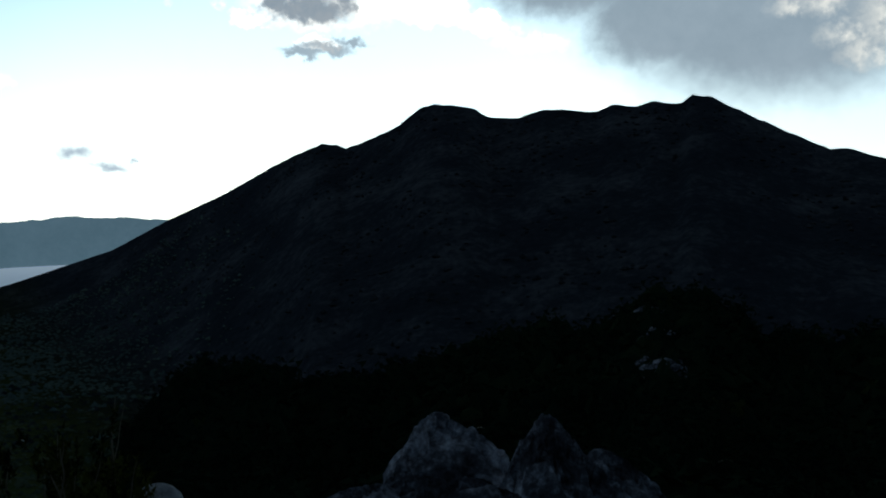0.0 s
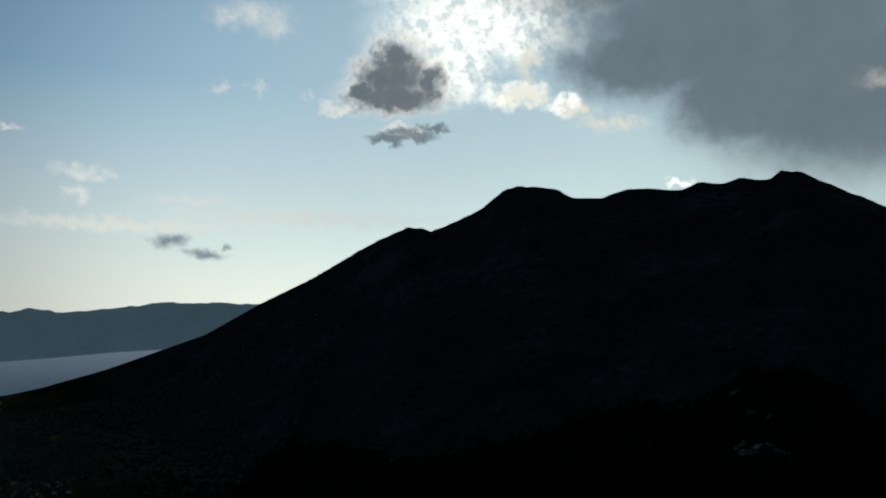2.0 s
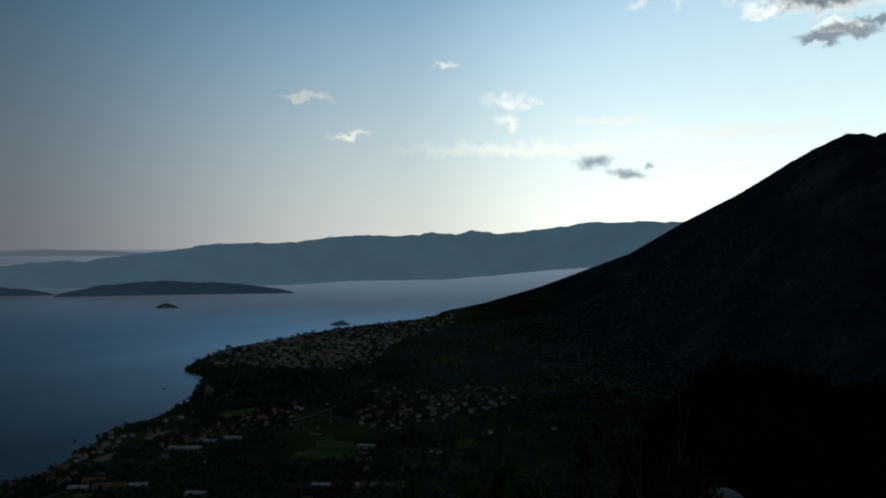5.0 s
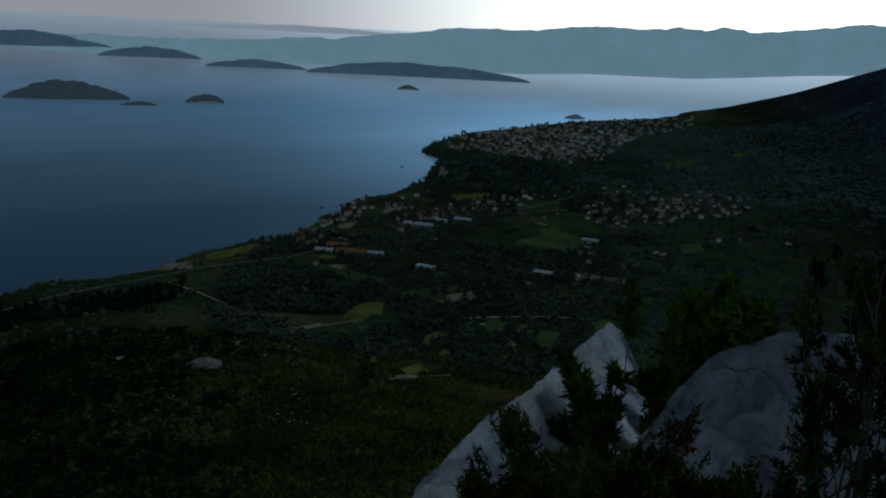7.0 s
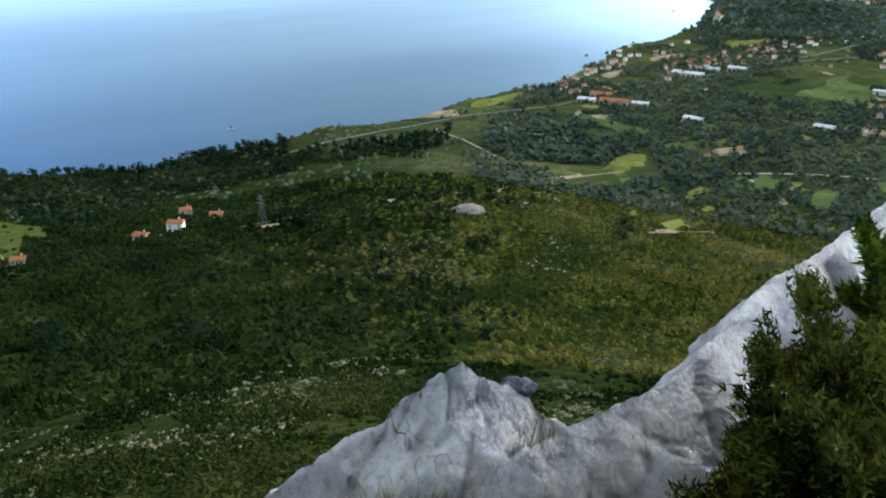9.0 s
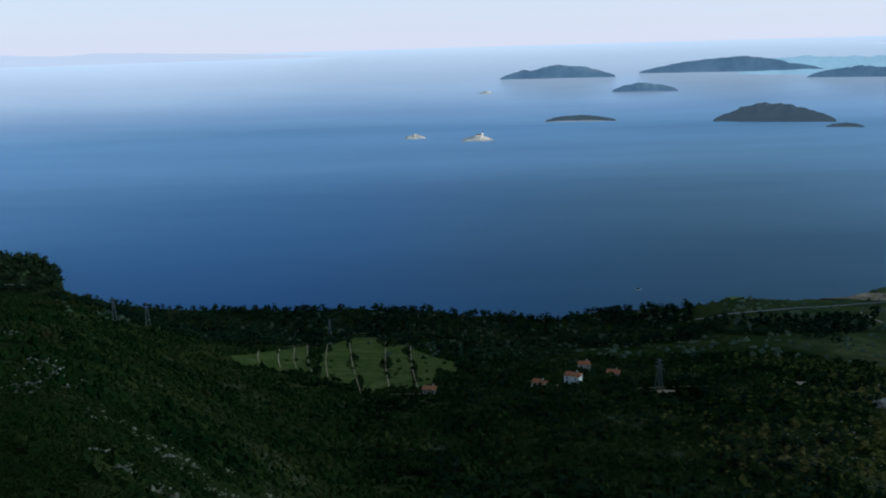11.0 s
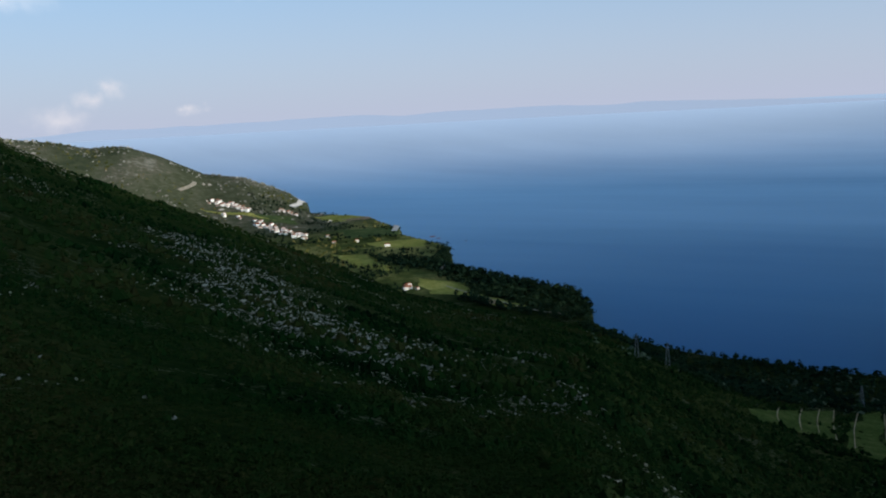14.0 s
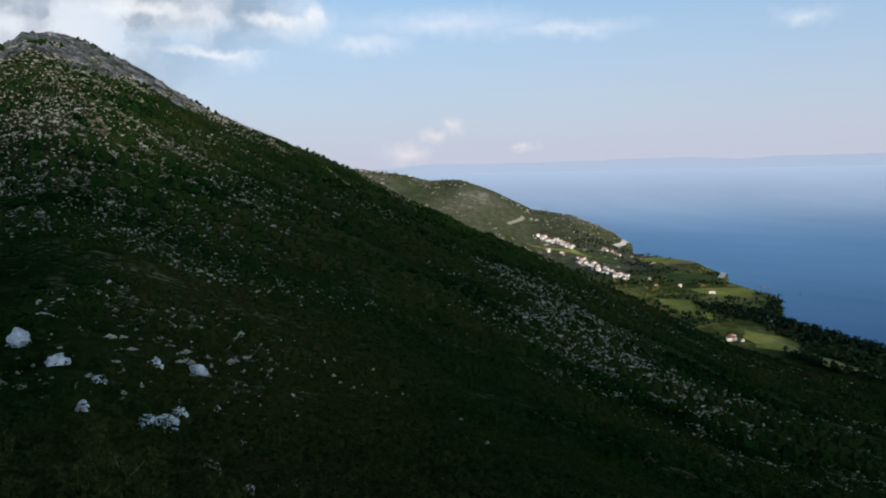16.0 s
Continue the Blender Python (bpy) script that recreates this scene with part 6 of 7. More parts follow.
def lighthouse():
    root = new("lighthouse")
    house_part = part("keepers_house", box_mesh(-9, 9, -6, 6, -2, 7), M_plaster, root)
    part("roof", hip_roof(18, 12, 7, 3, 0.4, 3), M_roof, house_part)
    bm = bmesh.new()
    bmesh.ops.create_cone(bm, segments=16, radius1=3.2, radius2=2.2, depth=16, cap_ends=True, matrix=Matrix.Translation((11, 0, 6)))
    tower = part("tower", bm, M_plaster, root)
    bm = bmesh.new()
    bmesh.ops.create_cone(bm, segments=12, radius1=1.7, radius2=1.5, depth=3, cap_ends=True, matrix=Matrix.Translation((11, 0, 15.5)))
    part("lantern", bm, M_dark, tower)
    bm = bmesh.new()
    bmesh.ops.create_cone(bm, segments=12, radius1=2.3, radius2=0.1, depth=2, cap_ends=True, matrix=Matrix.Translation((11, 0, 18)))
    part("dome", bm, M_steel, tower)
    return tagged(root, "white lighthouse with a keeper's house on a bare islet", "lighthouse")


_r = 300 / math.tan(radians(6.05)) + 60
_x, _y, _z = xyz(np.array(86.0), np.array(_r), np.array(SEA + 7.0))
lighthouse().matrix_basis = pose(float(_x), float(_y), float(_z), 0, 0, 90)

# ---- the far shore: a long hazy ridge ----
SHORE_FAR = table("8,-1.2 16.5,-1.3 22.4,-1.46 25.2,-1.65 28.7,-1.99 31.5,-2.21 37.5,-2.28 41.1,-2.5 48,-2.52 57.5,-2.5 66,-2.35 74,-2.2")
SKY_FAR = table("8,1.2 16.5,1.35 19.8,1.4 22.4,1.35 25.2,0.9 28.3,0.66 29.7,0.91 30.8,0.63 32.2,0.73 34,0.55 37.5,0.59 41.1,0.12 45.2,0.12 48.6,-0.37 52.9,-0.93 56,-0.98 57.5,-1.24 60.5,-1.31 63.6,-1.41 66.8,-1.3 69.8,-1.5 72.6,-1.7 74,-2.1")
_a, _s = np.meshgrid(np.arange(8, 74.01, 0.1), np.linspace(0, 1, 26), indexing="ij")
_r = 300 / np.tan(np.radians(-np.interp(_a, *SHORE_FAR))) * (1 + 0.55 * _s)
_k = _s ** 0.85
_e = np.interp(_a, *SHORE_FAR) * (1 - _k) + (np.interp(_a, *SKY_FAR) + 0.07 * bumps(_a * 10, _a, 4)) * _k
_x, _y = -np.sin(np.radians(_a)) * _r, np.cos(np.radians(_a)) * _r
_z = _r * np.tan(np.radians(_e + 0.22 * fractal(_x, _y, 1500, 4) * np.sqrt(np.clip(_s * (1 - _s), 0, 1))))
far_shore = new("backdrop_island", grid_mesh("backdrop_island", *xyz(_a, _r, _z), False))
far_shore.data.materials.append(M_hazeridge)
tagged(far_shore, "long hazy blue island ridge across the channel", "distant ridge", kind="structure")


def faint(az0, az1, el, seed, r=26000):
    a, s = np.meshgrid(np.arange(az0, az1, 0.25), np.linspace(0, 1, 5), indexing="ij")
    edge = np.clip(np.minimum(a - az0, az1 - a) / 16, 0, 1)
    top = -0.75 + (el + 0.75 + 0.12 * bumps(a * 10, a * 0 + seed, 31) + 0.05 * bumps(a * 10, a * 0 + seed, 9)) * edge
    e = -0.75 * (1 - s) + top * s
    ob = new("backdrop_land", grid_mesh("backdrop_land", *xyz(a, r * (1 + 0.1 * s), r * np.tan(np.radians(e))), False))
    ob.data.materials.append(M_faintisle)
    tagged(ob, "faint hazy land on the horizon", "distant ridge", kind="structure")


faint(44, 66, -0.1, 3)
faint(92, 156, -0.02, 8)

# ---- bare mound, pylons, boats ----
def mound():
    bm = bmesh.new()
    bmesh.ops.create_icosphere(bm, subdivisions=4, radius=1)
    for v in bm.verts:
        k = 1 + 0.16 * noise.fractal(v.co * 1.6, 0.9, 2, 4)
        up = max(v.co.z, -0.15)
        v.co = Vector((v.co.x * 10.5 * k, v.co.y * 7.5 * k, up * (4.6 - 1.2 * abs(v.co.x)) * k + 0.35 * noise.fractal(v.co * 6, 0.8, 2, 3)))
    me = bpy.data.meshes.new("stone_mound")
    bm.to_mesh(me)
    bm.free()
    me.materials.append(M_mound)
    return tagged(new("stone_mound", me), "rounded brownish grey stone mound on a scrubby hilltop", "mound")


put(mound(), 60.8, -20.95, 50)


def bar(bm, a, b, w):
    """A square bar from a to b."""
    a, b = Vector(a), Vector(b)
    d = (b - a).normalized()
    s = d.orthogonal().normalized() * w / 2
    t = d.cross(s).normalized() * w / 2
    v = [bm.verts.new(p + o) for p in (a, b) for o in (s + t, s - t, -s - t, t - s)]
    for i in range(4):
        j = (i + 1) % 4
        bm.faces.new((v[i], v[j], v[4 + j], v[4 + i]))
    bm.faces.new(v[3::-1])
    bm.faces.new(v[4:])


def pylon(h=21):
    root = new("pylon")
    legs = [(-1, -1), (1, -1), (1, 1), (-1, 1)]
    for x, y in legs:
        bm = bmesh.new()
        bar(bm, (x * 2, y * 2, -1), (x * 0.4, y * 0.4, h), 0.2)
        part("leg", bm, M_steel, root)
    for k in range(6):
        z0, z1 = h * k / 6, h * (k + 1) / 6
        w0, w1 = 2 - 1.6 * k / 6, 2 - 1.6 * (k + 1) / 6
        for i in range(4):
            (x0, y0), (x1, y1) = legs[i], legs[(i + 1) % 4]
            bm = bmesh.new()
            bar(bm, (x0 * w0, y0 * w0, z0), (x1 * w1, y1 * w1, z1), 0.09)
            part("brace", bm, M_steel, root)
    for z, w in ((h - 6, 4.5), (h - 3, 3.6), (h - 0.5, 2.6)):
        bm = bmesh.new()
        bar(bm, (-w, 0, z), (w, 0, z), 0.3)
        part("cross_arm", bm, M_steel, root)
    return tagged(root, "grey steel lattice pylon standing in scrub", "pylon", group="pylons along the hillside")


first = put(pylon(), 107.2, -16.2, 30)
for az, el in ((109.1, -15.75), (96.0, -18.1), (74.6, -21.3)):
    clone(first, az, el, 30)


def boat():
    root = new("boat")
    bm = bmesh.new()
    ring = []
    for i in range(9):
        s = i / 8
        half = 1.6 * math.sin(math.pi * min(0.98, 0.12 + 0.86 * s)) ** 0.5
        ring.append([bm.verts.new((-5 + 10 * s, sy * half * k, z)) for sy, k, z in ((-1, 0.6, -0.4), (-1, 1, 1.1), (1, 1, 1.1), (1, 0.6, -0.4))])
    for a, b in zip(ring, ring[1:]):
        for i in range(4):
            bm.faces.new((a[i], a[(i + 1) % 4], b[(i + 1) % 4], b[i]))
    bm.faces.new(ring[0])
    bm.faces.new(ring[-1][::-1])
    part("hull", bm, M_hull, root)
    part("cabin", box_mesh(-1.5, 2, -1, 1, 1.1, 2.6), M_dark, root)
    return tagged(root, "small dark boat anchored on calm water", "boat", group="small boats")


_b0 = boat()
for i, (az, el) in enumerate(((48.6, -8.6), (119.6, -8.15), (53.6, -11.3), (76.0, -15.3))):
    p = Vector((-math.sin(radians(az)), math.cos(radians(az)), -math.tan(radians(-el)))) * (300 / math.tan(radians(-el)))
    if i:
        copy_thing(_b0, pose(p.x, p.y, SEA, 0, 0, 40 * i))
    else:
        _b0.matrix_basis = pose(p.x, p.y, SEA, 0, 0, 30)

# ---- rocks, bushes and grass round the viewpoint ----
def ridged(p, octaves=5):
    """Sharp-edged rock relief at a place, about -1 to 1."""
    s, amp, q = 0.0, 1.0, p.copy()
    for _ in range(octaves):
        s += amp * (1 - 2 * abs(noise.noise(q)))
        q = q * 2.1 + Vector((3.1, 1.7, 5.3))
        amp *= 0.5
    return s / 2


def facets(p, warp=0.22, crack=0.05):
    """Tilted slabs: each block of stone has its own plane, parted by narrow cracks."""
    q = p + Vector((noise.noise(p * 1.3), noise.noise(p * 1.3 + Vector((5, 1, 8))), noise.noise(p * 1.3 + Vector((2, 9, 4))))) * warp
    dist, pts = noise.voronoi(q)
    g = noise.cell_vector(pts[0] * 31.7) - Vector((0.5, 0.5, 0.5))
    gap = min(0.0, (dist[1] - dist[0]) - crack) / crack
    return 0.9 * g.dot(q - pts[0]) + 0.12 * g.x + 0.28 * gap


def crest_rock(name, label, crest, near, far, amp, n=190, m=100, size=0.62, eye=(0, 0, 0), wide=2.2, back=1.5, mat=None):
    """A limestone crest: knots of bearing, height angle and range along its top; square to its line it falls by the slope
    `near` on the side of the viewpoint and by `far` beyond."""
    crest = sorted(crest)
    a = np.linspace(crest[0][0], crest[-1][0], 600)
    el, rg = (np.interp(a, [c[0] for c in crest], [c[i] for c in crest]) for i in (1, 2))
    for _ in range(12):
        rg[1:-1] = (rg[:-2] + 2 * rg[1:-1] + rg[2:]) / 4
    line = np.stack([-np.sin(np.radians(a)) * rg, np.cos(np.radians(a)) * rg, rg * np.tan(np.radians(el))], 1)
    run = np.concatenate([[0], np.cumsum(np.linalg.norm(np.diff(line, axis=0), axis=1))])
    even = 0.45 * run / run[-1] + 0.55 * (a - a[0]) / (a[-1] - a[0])
    line = np.stack([np.interp(np.linspace(0, 1, n), even, line[:, k]) for k in range(3)], 1)
    tang = np.gradient(line[:, :2], axis=0)
    for _ in range(n // 6):
        tang[1:-1] = (tang[:-2] + tang[1:-1] + tang[2:]) / 3
    bm = bmesh.new()
    rows = []
    for i in range(n):
        c = Vector(line[i])
        across = Vector((tang[i][1], -tang[i][0], 0)).normalized()
        if across.dot(Vector((c.x, c.y, 0))) < 0:
            across = -across        # away from the viewpoint
        row = []
        for j in range(m):
            s = j / (m - 1) * 2 - 1.1
            d = -wide * (abs(s) / 1.1) ** 1.35 if s < 0 else back * (s / 0.9) ** 1.35
            drop = near * abs(d) + 0.12 * d * d if s < 0 else far * d + 0.5 * d * d
            p = c + across * d + Vector((0, 0, -drop)) + Vector(eye)
            k = min(1, abs(d) / 0.35)
            nrm = (across * (-near if s < 0 else far) + Vector((0, 0, 1))).normalized()
            f = amp * (0.35 + 0.65 * k) * (1.4 * facets(p / (size * 1.5)) + 0.85 * facets(p / size * 2.3, 0.3, 0.05) + 0.5 * facets(p / size * 4.6, 0.3, 0.08) + 0.15 * ridged(p / size, 4)) + 0.02 * noise.noise(p * 7.0) + 0.008 * noise.noise(p * 23.0)
            row.append(bm.verts.new(p + nrm * f))
        rows.append(row)
    for r0, r1 in zip(rows, rows[1:]):
        for j in range(m - 1):
            bm.faces.new((r0[j], r0[j + 1], r1[j + 1], r1[j]))
    # close the ends and the underside
    low = [[bm.verts.new((v.co.x, v.co.y, min(r[0].co.z, r[-1].co.z) - 2.0)) for v in (r[0], r[-1])] for r in rows]
    for k in range(n - 1):
        bm.faces.new((rows[k][0], rows[k + 1][0], low[k + 1][0], low[k][0]))
        bm.faces.new((rows[k + 1][-1], rows[k][-1], low[k][1], low[k + 1][1]))
        bm.faces.new((low[k][0], low[k + 1][0], low[k + 1][1], low[k][1]))
    for k in (0, -1):
        bm.faces.new(rows[k] + [low[k][1], low[k][0]])
    bmesh.ops.recalc_face_normals(bm, faces=bm.faces)
    me = bpy.data.meshes.new(name)
    bm.to_mesh(me)
    bm.free()
    me.materials.append(mat or M_rock)
    return tagged(new(name, me), label, "rock", group="limestone rocks of the viewpoint")


def block_form(seed, sub, p=38):
    """A rounded block of stone: the unit ball cut by tilted planes; co and triangles."""
    bm = bmesh.new()
    bmesh.ops.create_icosphere(bm, subdivisions=sub, radius=1)
    co = np.array([v.co[:] for v in bm.verts])
    bm.verts.index_update()
    tri = np.array([[v.index for v in f.verts] for f in bm.faces])
    bm.free()
    g = np.random.default_rng(seed)
    n = np.concatenate([np.eye(3), -np.eye(3)]) + g.normal(0, 0.22, (6, 3))
    n = np.concatenate([n, g.normal(size=(7, 3))])
    n /= np.linalg.norm(n, axis=1, keepdims=True)
    h = np.concatenate([g.uniform(0.72, 0.9, 6), g.uniform(0.78, 1.0, 7)])
    reach_ = np.sum((np.maximum(co @ n.T, 0) / h) ** p, axis=1) ** (-1 / p)
    return co * reach_[:, None], tri


def slab_rock(label, crest, near, size, rows, seed, eye=(0, 0, 0), mat=None, sub=5, tilt=1.0, detail=1.0, amp=0.13, **kw):
    """A rock mass of overlapping weathered slabs: its top follows the crest, and rows of slabs step down towards the viewpoint."""
    root = new("rock")
    base = crest_rock("base", "", crest, near * 1.13, 1.5, amp, n=int(165 * detail), m=int(90 * detail), size=size, eye=eye, mat=mat, **kw)
    for key in ("category", "group"):
        del base[key]
    base.parent = root
    g = np.random.default_rng(seed)
    crest = sorted(crest)
    ca, ce, cr = (np.array([c[i] for c in crest], float) for i in range(3))
    a = np.linspace(ca[0], ca[-1], 900)
    el, rg = np.interp(a, ca, ce), np.interp(a, ca, cr)
    line = np.stack([-np.sin(np.radians(a)) * rg, np.cos(np.radians(a)) * rg, rg * np.tan(np.radians(el))], 1)
    run = np.concatenate([[0], np.cumsum(np.linalg.norm(np.diff(line, axis=0), axis=1))])
    off = np.array(eye, float)
    for k in range(rows):
        s = g.uniform(0, 0.6) * size
        while s < run[-1]:
            c = np.array([np.interp(s, run, line[:, i]) for i in range(3)])
            t = np.array([np.interp(min(s + 0.3 * size, run[-1]), run, line[:, i]) - np.interp(max(s - 0.3 * size, 0), run, line[:, i]) for i in range(3)])
            t /= np.linalg.norm(t)
            out = np.array([c[0], c[1], 0]) / math.hypot(c[0], c[1])
            out = out - t * out.dot(t)
            out[2] = 0
            out /= np.linalg.norm(out)
            down = -out - np.array([0, 0, near])         # down the slope towards the viewpoint
            down /= np.linalg.norm(down)
            nrm = np.cross(t, down)
            nrm = nrm if nrm[2] > 0 else -nrm
            nrm /= np.linalg.norm(nrm)
            w = size * g.uniform(0.7, 1.25)
            rad = np.array([w * 0.72, w * g.uniform(0.6, 0.85), w * g.uniform(0.3, 0.42)])
            m = np.stack([t, down, nrm], 1) @ np.array(Euler([g.normal(0, 0.16 * tilt), g.normal(0, 0.16 * tilt), g.normal(0, 0.5)]).to_matrix())
            co, tri = block_form(seed * 100 + k * 31 + int(s * 57), sub)
            p = (co * rad) @ m.T + c + down * size * 0.85 * (k + 0.25) - nrm * rad[2] * g.uniform(0.35, 0.7)
            unit = p - p.mean(0)
            unit /= np.linalg.norm(unit, axis=1, keepdims=True)
            bump_ = np.array([0.022 * noise.fractal(Vector(v) * (2.4 / size), 0.9, 2.1, 3) + 0.02 * abs(noise.noise(Vector(v) * (6.5 / size))) + 0.012 * noise.noise(Vector(v) * (19.0 / size)) + 0.16 * facets(Vector(v) * (2.6 / size), 0.3, 0.06) for v in p]) * size
            p = p + unit * bump_[:, None]
            for _ in range(2):
                over = np.degrees(np.arctan2(p[:, 2], np.hypot(p[:, 0], p[:, 1]))) - np.interp(np.degrees(np.arctan2(-p[:, 0], p[:, 1])), ca, ce)
                i = int(np.argmax(over))
                if k == 0 or over[i] > -0.3:
                    p[:, 2] -= math.hypot(p[i, 0], p[i, 1]) * math.tan(radians(over[i])) + 0.05 * size
            me = tri_mesh("slab", p + off, tri, True)
            me.materials.append(mat or M_rock)
            ob = new("slab", me)
            ob.parent = root
            s += w * g.uniform(0.92, 1.12)
    return tagged(root, label, "rock", group="limestone rocks of the viewpoint")


def boulder(name, label, centre, radii, seed, turn=0.0, amp=0.25, mat=None, sub=4):
    bm = bmesh.new()
    bmesh.ops.create_icosphere(bm, subdivisions=sub, radius=1)
    off = Vector((seed * 7.3, seed * 3.1, seed * 1.7))
    for v in bm.verts:
        q = v.co * 1.1 + off
        v.co *= 1 + 0.5 * amp * ridged(q, 4) + 1.6 * amp * facets(q * 1.2)
    bmesh.ops.transform(bm, matrix=Matrix.Rotation(radians(turn), 4, "Z") @ Matrix.Diagonal((*radii, 1)), verts=bm.verts)
    me = bpy.data.meshes.new(name)
    bm.to_mesh(me)
    bm.free()
    me.polygons.foreach_set("use_smooth", np.ones(len(me.polygons), bool))
    me.materials.append(mat or M_rock)
    ob = new(name, me)
    ob.location = centre
    return tagged(ob, label, "rock", group="limestone rocks of the viewpoint")


def polar(az, el, r):
    """A place by bearing, height angle and range over the ground."""
    return Vector((-math.sin(radians(az)) * r, math.cos(radians(az)) * r, r * math.tan(radians(el))))


slab_rock("pale grey weathered limestone knob with a sharp tip",
          [(80, -43, 4.1), (76.3, -37.6, 4.2), (72.5, -36.1, 4.2), (69.6, -34.8, 4.25), (67.2, -34.1, 4.3), (66.5, -33.1, 4.3), (63.5, -31.5, 4.3), (61.3, -30.4, 4.3), (60.2, -31.3, 4.3), (59.3, -31.5, 4.3), (57.9, -31.9, 4.35), (56.4, -32.5, 4.4),
           (55.7, -33.4, 4.4), (54.2, -33.6, 4.4), (52.5, -35, 4.4)], 0.8, 0.5, 3, 4, (-0.09, -0.15, 0.02), tilt=1.4, wide=1.8, back=0.9)
slab_rock("long pale grey limestone slab ridge with deep cracks",
          [(60, -38.6, 3.6), (58.9, -37.2, 3.65), (56.5, -35.7, 3.75), (53.3, -34.1, 3.95), (51, -32.9, 4.1), (47.5, -31.3, 4.5), (46, -30.1, 4.8), (44.5, -28.6, 5.3), (43.2, -27.1, 5.9), (41.0, -24.1, 7.0), (38.5, -22.0, 8.8), (36.2, -19.8, 11.0),
           (34.6, -18.0, 12.8), (33.9, -17.4, 13.4), (33, -18.0, 13.4), (32, -20, 13.0)], 0.9, 0.85, 3, 7, (-0.09, -0.15, 0.02), tilt=0.7, detail=1.35, wide=2.4, back=1.0)
slab_rock("broad pale limestone outcrop behind a juniper", [(36, -31, 6.9), (33.5, -26, 7.2), (31, -22.5, 7.4), (29.6, -20.3, 7.5), (28.2, -18.5, 7.6), (26.4, -17.5, 7.7), (24.9, -16.9, 7.8), (22.9, -16.0, 7.8), (19.5, -16.1, 7.8), (16, -18, 7.6), (12, -23, 7.4)], 0.9, 1.1, 2, 11, tilt=0.8, wide=2.6)
boulder("rock", "small grey limestone block perched behind a knob", polar(57.3, -31.75, 4.42) + Vector((-0.09, -0.15, 0.0)), (0.09, 0.065, 0.05), 3, 60, 0.5, M_shadedrock)
slab_rock("shaded pitted limestone tooth on a crest", [(-3.4, -15.5, 8.8), (-4.7, -12.8, 8.9), (-5.1, -12, 9), (-5.8, -11, 9), (-6.4, -10.1, 9), (-7, -10.25, 9), (-7.6, -10.7, 9), (-9.2, -12.4, 9), (-11.1, -13.9, 8.9), (-12, -14.8, 8.8), (-13.5, -17.5, 8.6)], 1.1, 0.42, 3, 21, (0.3, 0, 0), M_shadedrock, 4, 1.5, detail=0.9, amp=0.24, wide=1.6)
slab_rock("shaded pitted limestone slab on a crest", [(5, -16.5, 9.4), (2.3, -13.2, 9.6), (1.2, -10.7, 9.8), (0.2, -10.2, 9.8), (-1.1, -10.7, 9.8), (-2.7, -11.5, 9.7), (-4.2, -12.9, 9.5), (-5.2, -15, 9.4)], 1.3, 0.6, 2, 23, (0.3, 0, 0), M_shadedrock, 4, 1.0, detail=0.9, amp=0.24, wide=1.6)
slab_rock("low shaded limestone shoulder on a crest", [(-8.3, -14.5, 9.2), (-9.4, -12.2, 9.3), (-10.4, -11.95, 9.3), (-11.1, -12.2, 9.3), (-13, -13.4, 9.2), (-14.3, -14.7, 9.1), (-16, -18, 9)], 1.1, 0.42, 2, 25, (0.3, 0, 0), M_shadedrock, 4, 1.5, detail=0.9, amp=0.24, wide=1.6)
slab_rock("grey pitted limestone rubble ledge on a crest", [(9, -18, 7.1), (7.3, -15.5, 7.2), (5.4, -14.7, 7.3), (3.6, -14.5, 7.3), (2.5, -15, 7.35), (2.1, -14.3, 7.4), (1, -13.8, 7.4), (0.1, -14.1, 7.4), (-0.8, -14.5, 7.4), (-1.4, -14.1, 7.4), (-2.9, -14.05, 7.4), (-4.3, -14.7, 7.3), (-5.6, -15.3, 7.3), (-7.5, -18, 7.2)], 0.8, 0.34, 2, 27, (0.3, 0, 0), M_shadedrock, 4, 1.6, detail=0.9, amp=0.24, wide=1.4)
boulder("rock", "lone pale limestone boulder on a dark slope", polar(17.1, -15.6, 6.2) + Vector((0.3, 0, 0)), (0.17, 0.15, 0.15), 9, 20)
for i, (az, el, w, h) in enumerate(((-13.2, -4.2, 1.3, 0.55), (-13.6, -5.5, 1.5, 0.6), (-12.8, -5.9, 0.7, 0.4), (-14.2, -7.9, 1.6, 0.9), (-13.0, -7.3, 0.9, 0.5), (-9.5, -5.5, 0.4, 0.35), (-11.0, -4.2, 0.4, 0.3))):
    p = spot(az, el)
    k = math.hypot(p.x, p.y) / 75
    boulder("rock", "grey stepped limestone outcrop on a dark crest", p + Vector((0, 0, 0.7 * h * k)), (w * k, w * 0.8 * k, 1.25 * h * k), 60 + i, 50 * i, 0.6, M_shadedrock)
